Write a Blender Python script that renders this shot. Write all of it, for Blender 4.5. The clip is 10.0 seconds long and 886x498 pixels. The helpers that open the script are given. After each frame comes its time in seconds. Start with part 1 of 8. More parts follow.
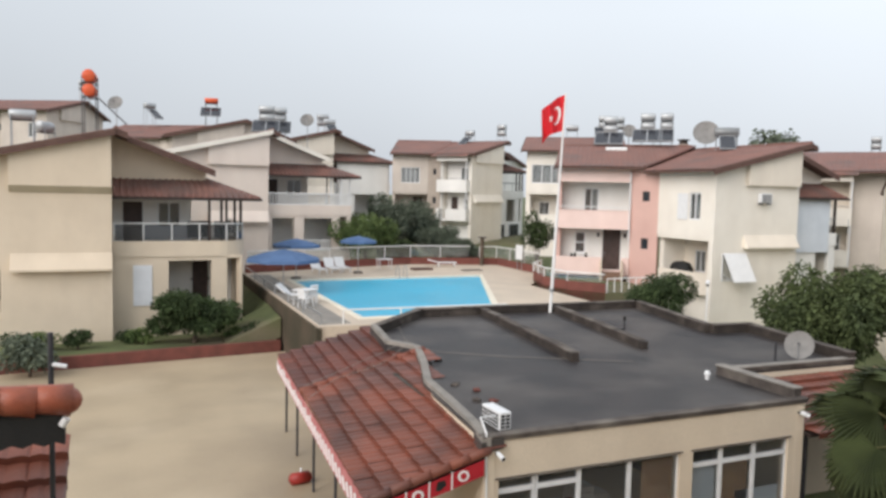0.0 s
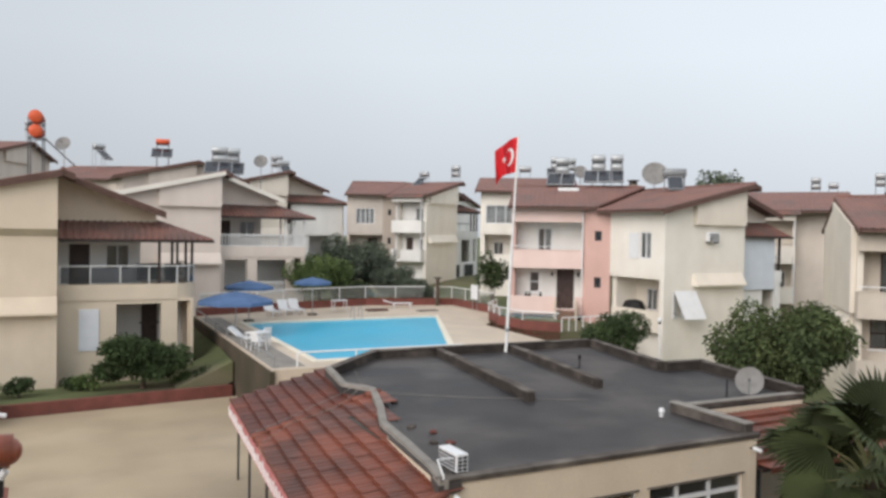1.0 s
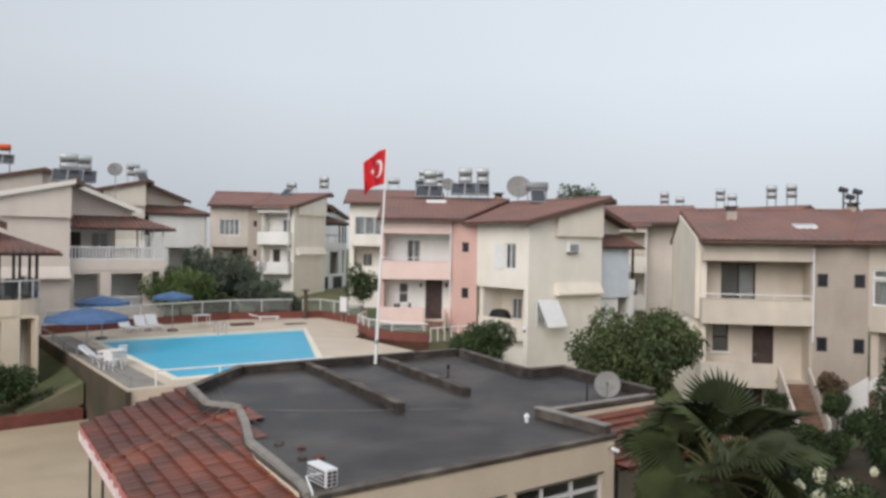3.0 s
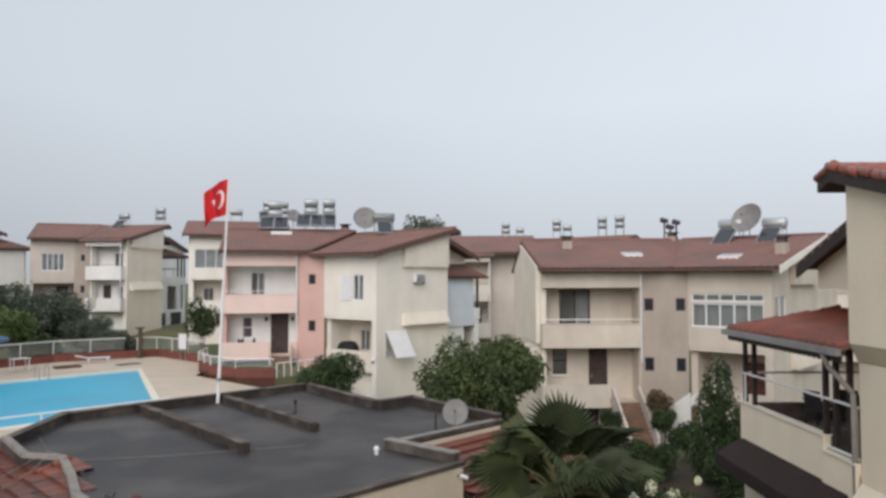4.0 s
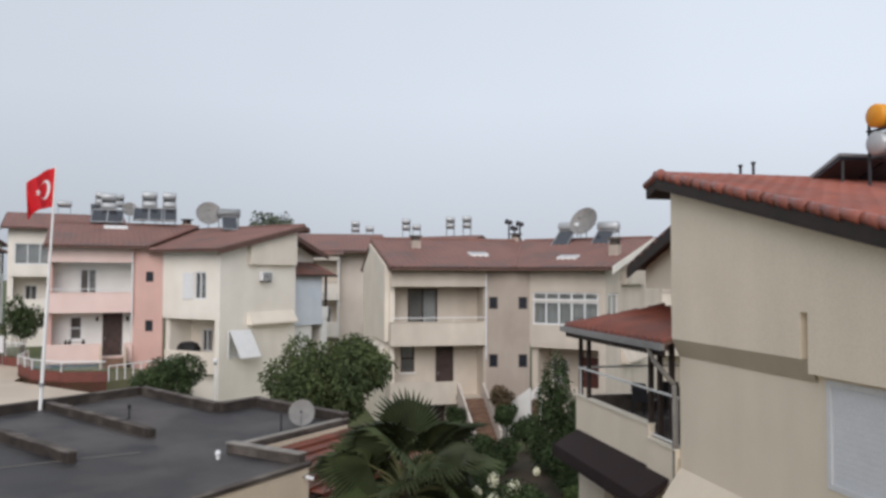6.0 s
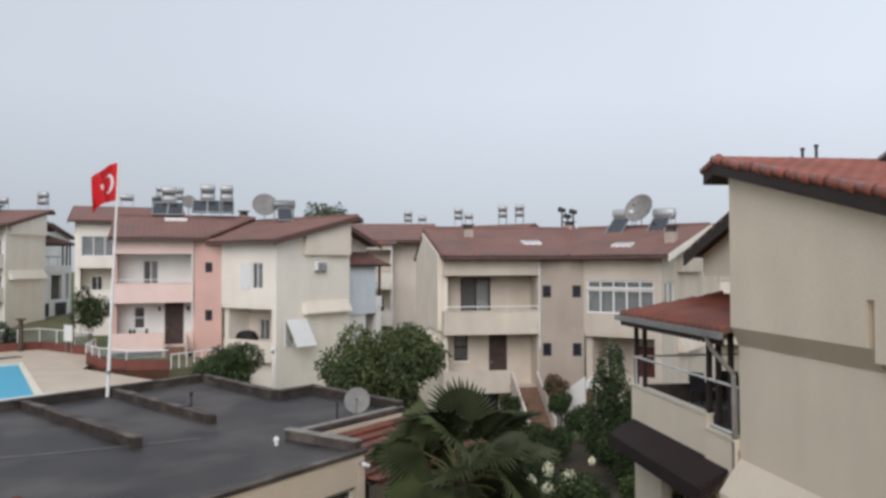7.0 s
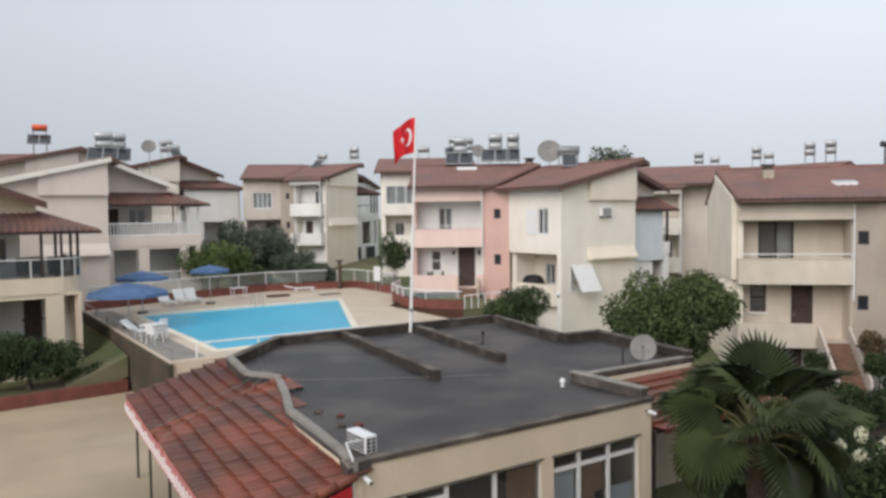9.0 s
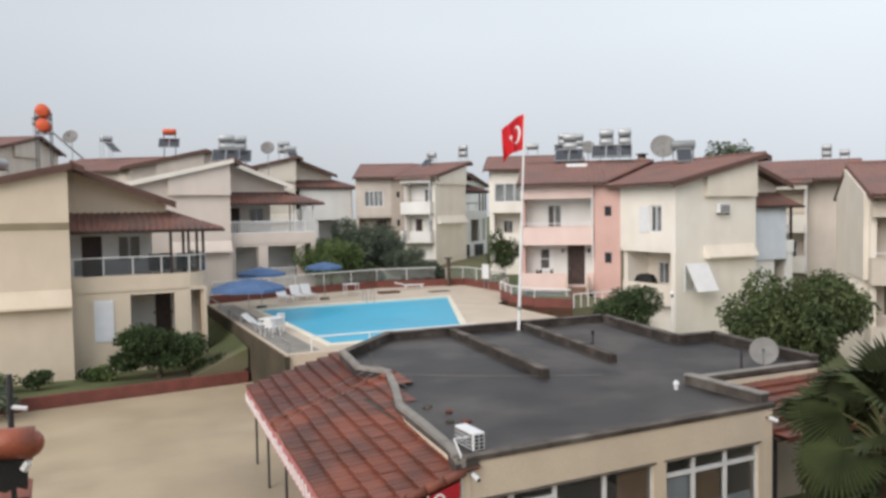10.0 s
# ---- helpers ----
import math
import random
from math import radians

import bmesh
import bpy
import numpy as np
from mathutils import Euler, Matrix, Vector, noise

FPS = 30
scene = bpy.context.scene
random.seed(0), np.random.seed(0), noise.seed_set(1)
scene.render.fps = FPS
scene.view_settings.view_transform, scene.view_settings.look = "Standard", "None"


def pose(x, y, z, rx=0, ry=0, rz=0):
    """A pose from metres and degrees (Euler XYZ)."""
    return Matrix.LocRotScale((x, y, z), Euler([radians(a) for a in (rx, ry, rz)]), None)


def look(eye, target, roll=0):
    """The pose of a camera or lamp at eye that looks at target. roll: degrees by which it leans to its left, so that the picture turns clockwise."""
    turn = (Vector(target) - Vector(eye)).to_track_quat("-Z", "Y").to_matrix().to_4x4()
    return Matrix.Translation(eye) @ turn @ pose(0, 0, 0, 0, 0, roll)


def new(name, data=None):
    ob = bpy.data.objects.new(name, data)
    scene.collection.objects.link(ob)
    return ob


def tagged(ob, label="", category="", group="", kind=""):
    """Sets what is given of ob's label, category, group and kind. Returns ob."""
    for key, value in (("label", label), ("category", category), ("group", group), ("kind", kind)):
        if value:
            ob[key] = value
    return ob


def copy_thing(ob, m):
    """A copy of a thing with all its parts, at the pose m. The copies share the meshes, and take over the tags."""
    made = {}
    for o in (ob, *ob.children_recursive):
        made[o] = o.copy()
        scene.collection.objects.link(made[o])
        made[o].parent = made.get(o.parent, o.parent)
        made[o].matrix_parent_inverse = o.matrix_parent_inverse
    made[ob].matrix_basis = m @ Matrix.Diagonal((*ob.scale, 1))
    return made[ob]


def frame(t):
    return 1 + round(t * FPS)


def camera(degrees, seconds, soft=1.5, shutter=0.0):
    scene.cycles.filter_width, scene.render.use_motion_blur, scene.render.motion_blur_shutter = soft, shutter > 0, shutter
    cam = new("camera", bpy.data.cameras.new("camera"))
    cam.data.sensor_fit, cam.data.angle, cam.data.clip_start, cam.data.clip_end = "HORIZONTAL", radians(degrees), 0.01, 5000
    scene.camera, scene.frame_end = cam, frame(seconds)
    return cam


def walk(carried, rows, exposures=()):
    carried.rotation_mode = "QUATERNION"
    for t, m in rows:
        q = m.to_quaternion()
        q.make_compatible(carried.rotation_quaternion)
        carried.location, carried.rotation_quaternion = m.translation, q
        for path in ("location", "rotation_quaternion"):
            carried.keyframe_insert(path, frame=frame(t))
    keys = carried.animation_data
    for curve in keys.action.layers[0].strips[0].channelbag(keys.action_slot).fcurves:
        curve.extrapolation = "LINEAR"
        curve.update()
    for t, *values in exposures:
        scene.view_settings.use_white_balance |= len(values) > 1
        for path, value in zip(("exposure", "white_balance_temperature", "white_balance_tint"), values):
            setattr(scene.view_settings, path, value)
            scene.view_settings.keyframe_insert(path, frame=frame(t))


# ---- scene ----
cam = camera(60.43, 10.0, soft=3.0)
EYE = (0.0, 0.0, 7.5)
PATH = [
    (0.0, -23.48, -4.27, -1.28),
    (0.5, -25.85, -1.26, -1.42),
    (1.0, -26.87, -1.16, -0.99),
    (1.5, -29.87, -1.09, -1.53),
    (2.0, -29.71, -1.31, -0.94),
    (3.5, -42.43, 1.28, -0.43),
    (4.0, -48.16, 2.27, 0.16),
    (4.5, -54.35, 1.22, -0.87),
    (5.0, -57.59, 1.51, -1.02),
    (6.5, -59.61, 2.23, -0.02),
    (7.0, -55.51, 1.34, 0.23),
    (7.5, -50.85, 0.93, 0.70),
    (8.0, -48.56, 1.31, 0.69),
    (8.5, -42.99, -1.72, 1.68),
    (9.0, -34.33, -2.58, 0.74),
    (9.5, -28.70, -2.35, 0.55),
    (10.0, -26.18, -2.63, 0.94),
]
walk(cam, [(t, pose(*EYE, 90 + pitch, roll, yaw)) for t, yaw, pitch, roll in PATH], [(0.0, 0.16, 6600, 13), (0.5, 0.04, 6580, 13), (1.5, 0.02, 6550, 13), (3.5, -0.15, 6500, 13), (6.5, -0.24, 6350, 14), (8.5, -0.13, 6480, 13), (9.2, -0.02, 6550, 13), (10.0, 0.05, 6600, 13)])

# ---- sky and light: an overcast, rainy afternoon ----
world = bpy.data.worlds.new("overcast_sky")
scene.world = world
world.use_nodes = True
wn, wl = world.node_tree.nodes, world.node_tree.links
bg = wn["Background"]
sky = wn.new("ShaderNodeTexSky")
sky.sky_type, sky.sun_disc = "NISHITA", False
sky.sun_elevation, sky.sun_rotation = radians(31), radians(243)
sky.air_density, sky.dust_density, sky.ozone_density = 1.0, 6.0, 1.0
w_coord = wn.new("ShaderNodeTexCoord")
w_sep = wn.new("ShaderNodeSeparateXYZ")
wl.new(w_coord.outputs["Generated"], w_sep.inputs[0])
w_ramp = wn.new("ShaderNodeValToRGB")
wl.new(w_sep.outputs["Z"], w_ramp.inputs[0])
w_ramp.color_ramp.elements[0].position, w_ramp.color_ramp.elements[0].color = 0.0, (5.4, 5.9, 6.35, 1)
w_ramp.color_ramp.elements[1].position, w_ramp.color_ramp.elements[1].color = 0.22, (7.0, 7.7, 8.2, 1)
w_cloud = wn.new("ShaderNodeTexNoise")
w_cloud.inputs["Scale"].default_value, w_cloud.inputs["Detail"].default_value = 1.3, 3.0
wl.new(w_coord.outputs["Generated"], w_cloud.inputs["Vector"])
w_soft = wn.new("ShaderNodeMapRange")
w_soft.inputs["To Min"].default_value, w_soft.inputs["To Max"].default_value = 0.88, 1.1
wl.new(w_cloud.outputs["Fac"], w_soft.inputs["Value"])
w_mul = wn.new("ShaderNodeMix")
w_mul.data_type, w_mul.blend_type = "RGBA", "MULTIPLY"
w_mul.inputs[0].default_value = 1.0
w_side = wn.new("ShaderNodeVectorMath")
w_side.operation = "DOT_PRODUCT"
w_side.inputs[1].default_value = (0.85, -0.52, 0.0)
wl.new(w_coord.outputs["Generated"], w_side.inputs[0])
w_even = wn.new("ShaderNodeMapRange")
w_even.inputs["From Min"].default_value, w_even.inputs["From Max"].default_value = -0.6, 1.0
w_even.inputs["To Min"].default_value, w_even.inputs["To Max"].default_value = 0.82, 1.21
wl.new(w_side.outputs["Value"], w_even.inputs["Value"])
w_both = wn.new("ShaderNodeMath")
w_both.operation = "MULTIPLY"
wl.new(w_soft.outputs[0], w_both.inputs[0])
wl.new(w_even.outputs[0], w_both.inputs[1])
wl.new(w_ramp.outputs[0], w_mul.inputs[6])
wl.new(w_both.outputs[0], w_mul.inputs[7])
w_mix = wn.new("ShaderNodeMix")
w_mix.data_type = "RGBA"
w_mix.inputs[0].default_value = 0.9
wl.new(sky.outputs[0], w_mix.inputs[6])
wl.new(w_mul.outputs[2], w_mix.inputs[7])
wl.new(w_mix.outputs[2], bg.inputs[0])
bg.inputs[1].default_value = 0.115

sun_data = bpy.data.lights.new("sun", "SUN")
sun_data.energy, sun_data.angle, sun_data.color = 2.3, radians(50), (1.0, 0.97, 0.93)
sun = new("sun", sun_data)
sun.matrix_world = look((-30, -15, 20), (0, 0, 0))


# ---- materials ----
def surf(name, c, c2=None, scale=3.0, rough=0.8, bump=0.0, fine=40.0, metallic=0.0, streak=0.0, per_object=0.0, spec=0.3,
         courses=0.0, world_space=False, islands=0.0, stain=None, stain_at=0.62):
    """A two-scale procedural surface: broad patches, fine grain, optional rain streaks, stains and tile courses."""
    m = bpy.data.materials.new(name)
    m.use_nodes = True
    n, l = m.node_tree.nodes, m.node_tree.links
    p = n["Principled BSDF"]
    c2 = c2 or tuple(v * 0.82 for v in c)
    co = n.new("ShaderNodeTexCoord")
    geo = n.new("ShaderNodeNewGeometry")
    where = geo.outputs["Position"] if world_space else co.outputs["Object"]
    a = n.new("ShaderNodeTexNoise")
    a.inputs["Scale"].default_value, a.inputs["Detail"].default_value = scale, 6.0
    l.new(where, a.inputs["Vector"])
    r = n.new("ShaderNodeValToRGB")
    r.color_ramp.elements[0].position, r.color_ramp.elements[0].color = 0.32, (*c2, 1)
    r.color_ramp.elements[1].position, r.color_ramp.elements[1].color = 0.62, (*c, 1)
    l.new(a.outputs["Fac"], r.inputs[0])
    out = r.outputs[0]
    f = n.new("ShaderNodeTexNoise")
    f.inputs["Scale"].default_value, f.inputs["Detail"].default_value = fine, 3.0
    l.new(where, f.inputs["Vector"])

    def times(col, fac, lo, hi):
        k = n.new("ShaderNodeMapRange")
        k.inputs["From Min"].default_value, k.inputs["From Max"].default_value = 0.3, 0.7
        k.inputs["To Min"].default_value, k.inputs["To Max"].default_value = lo, hi
        l.new(fac, k.inputs["Value"])
        x = n.new("ShaderNodeMix")
        x.data_type, x.blend_type = "RGBA", "MULTIPLY"
        x.inputs[0].default_value = 1.0
        l.new(col, x.inputs[6])
        l.new(k.outputs[0], x.inputs[7])
        return x.outputs[2]

    out = times(out, f.outputs["Fac"], 0.9, 1.06)
    if streak:
        mp = n.new("ShaderNodeMapping")
        mp.inputs["Scale"].default_value = (1.0, 1.0, 0.2)
        l.new(co.outputs["Object"], mp.inputs["Vector"])
        s = n.new("ShaderNodeTexNoise")
        s.inputs["Scale"].default_value, s.inputs["Detail"].default_value = 0.9, 6.0
        l.new(mp.outputs[0], s.inputs["Vector"])
        out = times(out, s.outputs["Fac"], 1.0 - streak * 0.6, 1.02)
    if stain:
        s = n.new("ShaderNodeTexNoise")
        s.inputs["Scale"].default_value, s.inputs["Detail"].default_value = scale * 0.45, 8.0
        l.new(where, s.inputs["Vector"])
        k = n.new("ShaderNodeMapRange")
        k.inputs["From Min"].default_value, k.inputs["From Max"].default_value = stain_at - 0.1, stain_at + 0.08
        l.new(s.outputs["Fac"], k.inputs["Value"])
        x = n.new("ShaderNodeMix")
        x.data_type = "RGBA"
        l.new(k.outputs[0], x.inputs[0])
        l.new(out, x.inputs[6])
        x.inputs[7].default_value = (*stain, 1)
        out = x.outputs[2]
    if per_object:
        oi = n.new("ShaderNodeObjectInfo")
        k = n.new("ShaderNodeMapRange")
        k.inputs["To Min"].default_value, k.inputs["To Max"].default_value = 1 - per_object, 1 + per_object * 0.7
        l.new(oi.outputs["Random"], k.inputs["Value"])
        x = n.new("ShaderNodeMix")
        x.data_type, x.blend_type = "RGBA", "MULTIPLY"
        x.inputs[0].default_value = 1.0
        l.new(out, x.inputs[6])
        l.new(k.outputs[0], x.inputs[7])
        out = x.outputs[2]
    if islands:
        k = n.new("ShaderNodeMapRange")
        k.inputs["To Min"].default_value, k.inputs["To Max"].default_value = 1 - islands, 1 + islands
        l.new(geo.outputs["Random Per Island"], k.inputs["Value"])
        x = n.new("ShaderNodeMix")
        x.data_type, x.blend_type = "RGBA", "MULTIPLY"
        x.inputs[0].default_value = 1.0
        l.new(out, x.inputs[6])
        l.new(k.outputs[0], x.inputs[7])
        out = x.outputs[2]
    l.new(out, p.inputs["Base Color"])
    p.inputs["Roughness"].default_value, p.inputs["Metallic"].default_value = rough, metallic
    p.inputs["Specular IOR Level"].default_value = spec
    rr = n.new("ShaderNodeMapRange")
    rr.inputs["To Min"].default_value, rr.inputs["To Max"].default_value = max(rough - 0.12, 0.02), min(rough + 0.12, 1)
    l.new(a.outputs["Fac"], rr.inputs["Value"])
    l.new(rr.outputs[0], p.inputs["Roughness"])
    height = f.outputs["Fac"]
    if courses:
        w = n.new("ShaderNodeTexWave")
        w.wave_profile, w.bands_direction = "SAW", "X"
        w.inputs["Scale"].default_value = 2 * math.pi / 20 / courses
        w.inputs["Distortion"].default_value = 0.15
        l.new(co.outputs["Object"], w.inputs["Vector"])
        ad = n.new("ShaderNodeMath")
        ad.operation = "ADD"
        l.new(w.outputs["Fac"], ad.inputs[0])
        l.new(f.outputs["Fac"], ad.inputs[1])
        height = ad.outputs[0]
    if bump:
        b = n.new("ShaderNodeBump")
        b.inputs["Strength"].default_value, b.inputs["Distance"].default_value = min(bump, 1.0), 0.02
        l.new(height, b.inputs["Height"])
        l.new(b.outputs[0], p.inputs["Normal"])
    return m


def glass(name, tint, rough=0.04, clear=0.93):
    m = bpy.data.materials.new(name)
    m.use_nodes = True
    p = m.node_tree.nodes["Principled BSDF"]
    p.inputs["Base Color"].default_value = (*tint, 1)
    p.inputs["Roughness"].default_value, p.inputs["Transmission Weight"].default_value = rough, clear
    p.inputs["IOR"].default_value = 1.45
    return m


BEIGE = surf("beige_render", (0.71, 0.605, 0.475), (0.65, 0.55, 0.43), 0.7, 0.9, 0.25, 60, streak=0.10)
SAND_WALL = surf("sand_render", (0.87, 0.77, 0.62), (0.83, 0.73, 0.585), 0.8, 0.9, 0.25, 60, streak=0.12)
# Darker sand render: the bay soffits' underside shade is put into the colour.
SAND_SHADED = surf("sand_render_shaded", (0.56, 0.49, 0.37), (0.5, 0.44, 0.33), 0.8, 0.9, 0.2, 60, streak=0.12)
CREAM = surf("cream_render", (0.80, 0.73, 0.63), (0.73, 0.66, 0.565), 0.6, 0.9, 0.25, 60, streak=0.09)
IVORY = surf("ivory_render", (0.86, 0.815, 0.735), (0.80, 0.75, 0.67), 0.6, 0.9, 0.2, 60, streak=0.06)
WHITEWASH = surf("white_render", (0.83, 0.82, 0.79), (0.77, 0.76, 0.73), 0.7, 0.9, 0.2, 60, streak=0.10)
ROSE = surf("rose_render", (0.68, 0.445, 0.39), (0.61, 0.39, 0.34), 0.6, 0.9, 0.2, 60, streak=0.14)
ROSE_PALE = surf("pale_rose_render", (0.82, 0.63, 0.575), (0.77, 0.58, 0.525), 0.6, 0.9, 0.2, 60, streak=0.10)
BLUSH = surf("blush_render", (0.80, 0.70, 0.62), (0.74, 0.64, 0.57), 0.6, 0.9, 0.2, 60, streak=0.10)
WEATHERED = surf("weathered_pale_render", (0.68, 0.605, 0.515), (0.59, 0.52, 0.44), 0.6, 0.9, 0.25, 60, streak=0.22)
DAMP_WALL = surf("damp_stained_render", (0.50, 0.43, 0.37), (0.42, 0.355, 0.30), 0.5, 0.9, 0.3, 60, streak=0.3, stain=(0.40, 0.31, 0.26), stain_at=0.6)
GREIGE = surf("greige_render", (0.64, 0.575, 0.51), (0.57, 0.505, 0.45), 0.6, 0.9, 0.2, 60, streak=0.16)
ROOF_TILE = surf("clay_tile_weathered", (0.25, 0.125, 0.10), (0.185, 0.095, 0.078), 0.9, 0.62, 0.9, 30, courses=0.36, stain=(0.15, 0.10, 0.088))
TILE_RED = surf("clay_tile_wet_red", (0.245, 0.078, 0.048), (0.105, 0.045, 0.034), 0.8, 0.5, 0.4, 45, per_object=0.22, spec=0.35, world_space=True, stain=(0.13, 0.065, 0.055))
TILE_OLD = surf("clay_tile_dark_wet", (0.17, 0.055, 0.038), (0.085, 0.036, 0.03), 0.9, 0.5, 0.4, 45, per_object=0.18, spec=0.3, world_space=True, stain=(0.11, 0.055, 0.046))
TILE_NEAR = surf("clay_tile_orange_red", (0.34, 0.105, 0.07), (0.24, 0.08, 0.06), 1.6, 0.4, 0.4, 60, per_object=0.2, spec=0.5, stain=(0.2, 0.08, 0.06))
DARK_WOOD = surf("dark_stained_wood", (0.045, 0.032, 0.028), (0.03, 0.022, 0.02), 4, 0.6, 0.4, 80)
BROWN_TRIM = surf("brown_trim", (0.13, 0.075, 0.06), (0.1, 0.055, 0.045), 3, 0.7, 0.3, 60)
CONCRETE = surf("weathered_concrete", (0.125, 0.105, 0.092), (0.06, 0.05, 0.045), 1.9, 0.85, 0.6, 50, streak=0.2, stain=(0.21, 0.185, 0.16), stain_at=0.6)
# Near-black brown for roof walls; their coping is a lighter colour.
KERB_DARK = surf("dark_brown_masonry", (0.062, 0.05, 0.043), (0.03, 0.025, 0.022), 2.4, 0.9, 0.7, 40, streak=0.2, stain=(0.12, 0.1, 0.085), stain_at=0.64)
COPING = surf("pale_mortar_coping", (0.31, 0.285, 0.255), (0.21, 0.195, 0.175), 2.2, 0.8, 0.5, 50, stain=(0.24, 0.22, 0.2))
ROOF_FELT = surf("wet_bitumen_felt", (0.052, 0.047, 0.047), (0.026, 0.024, 0.025), 0.9, 0.5, 0.35, 55, spec=0.25, stain=(0.082, 0.073, 0.068), stain_at=0.54)
PLAZA = surf("wet_sand_coloured_paving", (0.46, 0.37, 0.255), (0.37, 0.295, 0.205), 0.35, 0.5, 0.2, 25, spec=0.35, stain=(0.51, 0.42, 0.30))
DECK = surf("pale_stone_paving", (0.60, 0.505, 0.40), (0.52, 0.435, 0.345), 0.5, 0.6, 0.2, 20)
POOL_RIM = surf("cream_pool_coping", (0.80, 0.74, 0.62), (0.74, 0.68, 0.56), 1.0, 0.6, 0.2, 30)
POOL_TILE = surf("pool_tile_blue", (0.05, 0.42, 0.62), (0.04, 0.37, 0.57), 0.4, 0.3, 0.0, 12)
WATER = surf("rain_pitted_pool_water", (0.04, 0.44, 0.66), (0.036, 0.41, 0.62), 0.25, 0.35, 0.15, 9, spec=0.3)
BRICK_RED = surf("red_brick_paint", (0.20, 0.07, 0.055), (0.14, 0.052, 0.042), 2.0, 0.8, 0.5, 30, per_object=0.2)
SOIL = surf("damp_garden_soil", (0.095, 0.072, 0.052), (0.05, 0.045, 0.03), 0.5, 0.9, 0.8, 12)
GRASS = surf("grassy_ground", (0.12, 0.14, 0.06), (0.07, 0.085, 0.04), 0.35, 0.95, 0.9, 9, stain=(0.19, 0.16, 0.11))
WHITE_PAINT = surf("white_painted_metal", (0.8, 0.8, 0.79), (0.74, 0.74, 0.73), 3, 0.45, 0.1, 80)
WHITE_PVC = surf("white_plastic", (0.78, 0.79, 0.8), (0.72, 0.73, 0.74), 4, 0.35, 0.05, 80)
SHUTTER = surf("white_roller_shutter", (0.74, 0.76, 0.79), (0.70, 0.72, 0.75), 3, 0.4, 0.1, 60)
GREY_METAL = surf("galvanised_steel", (0.42, 0.43, 0.44), (0.33, 0.34, 0.35), 3, 0.4, 0.1, 60, metallic=0.6)
DARK_METAL = surf("dark_painted_steel", (0.05, 0.05, 0.055), (0.035, 0.035, 0.04), 4, 0.5, 0.1, 60)
COLLECTOR = surf("solar_collector_glass", (0.03, 0.032, 0.04), (0.02, 0.022, 0.03), 2, 0.15, 0.05, 40, spec=0.6)
TANK_GREY = surf("grey_tank_metal", (0.50, 0.52, 0.53), (0.42, 0.44, 0.45), 2, 0.4, 0.1, 40, metallic=0.3)
TANK_RED = surf("orange_red_tank", (0.72, 0.13, 0.05), (0.62, 0.1, 0.04), 3, 0.4, 0.05, 40)
TANK_ORANGE = surf("amber_orange_tank", (0.78, 0.33, 0.03), (0.7, 0.28, 0.025), 3, 0.35, 0.05, 40)
DISH_GREY = surf("satellite_dish_paint", (0.25, 0.24, 0.23), (0.19, 0.185, 0.175), 3, 0.5, 0.1, 60)
CURTAIN = surf("pale_curtain", (0.55, 0.54, 0.52), (0.45, 0.44, 0.43), 2, 0.9, 0.3, 30)
# Plaster colour lowered so that the rooms' dimness is painted in.
INTERIOR = surf("darkened_interior_plaster", (0.10, 0.09, 0.08), (0.07, 0.062, 0.055), 1, 0.9, 0.1, 30)
DOOR_DARK = surf("dark_brown_door", (0.075, 0.05, 0.045), (0.05, 0.035, 0.03), 3, 0.45, 0.3, 60)
DOOR_RED = surf("mahogany_door", (0.16, 0.06, 0.05), (0.11, 0.04, 0.035), 3, 0.45, 0.3, 60)
FLAG_RED = surf("red_flag_cloth", (0.66, 0.02, 0.03), (0.55, 0.015, 0.02), 2, 0.75, 0.2, 120)
FLAG_WHITE = surf("white_flag_cloth", (0.85, 0.83, 0.83), (0.8, 0.78, 0.78), 2, 0.75, 0.1, 120)
UMBRELLA = surf("blue_canvas", (0.095, 0.165, 0.31), (0.065, 0.12, 0.235), 2, 0.85, 0.2, 90)
AWNING = surf("dark_brown_canvas", (0.035, 0.022, 0.022), (0.024, 0.016, 0.016), 2, 0.9, 0.3, 90)
BANNER = surf("red_advert_banner", (0.46, 0.022, 0.034), (0.38, 0.018, 0.028), 2, 0.5, 0.1, 60)
FLOAT_RED = surf("red_painted_tank", (0.38, 0.04, 0.03), (0.28, 0.03, 0.025), 3, 0.4, 0.1, 60)
BLACK = surf("black_rubber", (0.02, 0.02, 0.02), (0.015, 0.015, 0.015), 3, 0.7, 0.2, 60)
TILE_EAVE = surf("clay_tile_bright_orange", (0.36, 0.095, 0.05), (0.24, 0.066, 0.04), 9.0, 0.34, 0.3, 90, spec=0.5, stain=(0.28, 0.09, 0.05))
LEAF = surf("dark_green_leaves", (0.06, 0.09, 0.036), (0.033, 0.05, 0.022), 1.2, 0.7, 0.0, 9, spec=0.2, islands=0.45)
LEAF_CITRUS = surf("yellowish_citrus_leaves", (0.09, 0.115, 0.046), (0.045, 0.064, 0.028), 0.7, 0.7, 0.0, 9, spec=0.2, islands=0.5)
BLUE_SHEET = surf("pale_blue_white_sheeting", (0.66, 0.71, 0.77), (0.61, 0.66, 0.72), 1.2, 0.6, 0.1, 40, streak=0.1)
# Grey-green leaves made paler: distance haze is put into their colour.
LEAF_GREY = surf("hazed_grey_green_leaves", (0.13, 0.155, 0.11), (0.09, 0.11, 0.08), 1.2, 0.7, 0.0, 9, spec=0.2, islands=0.35)
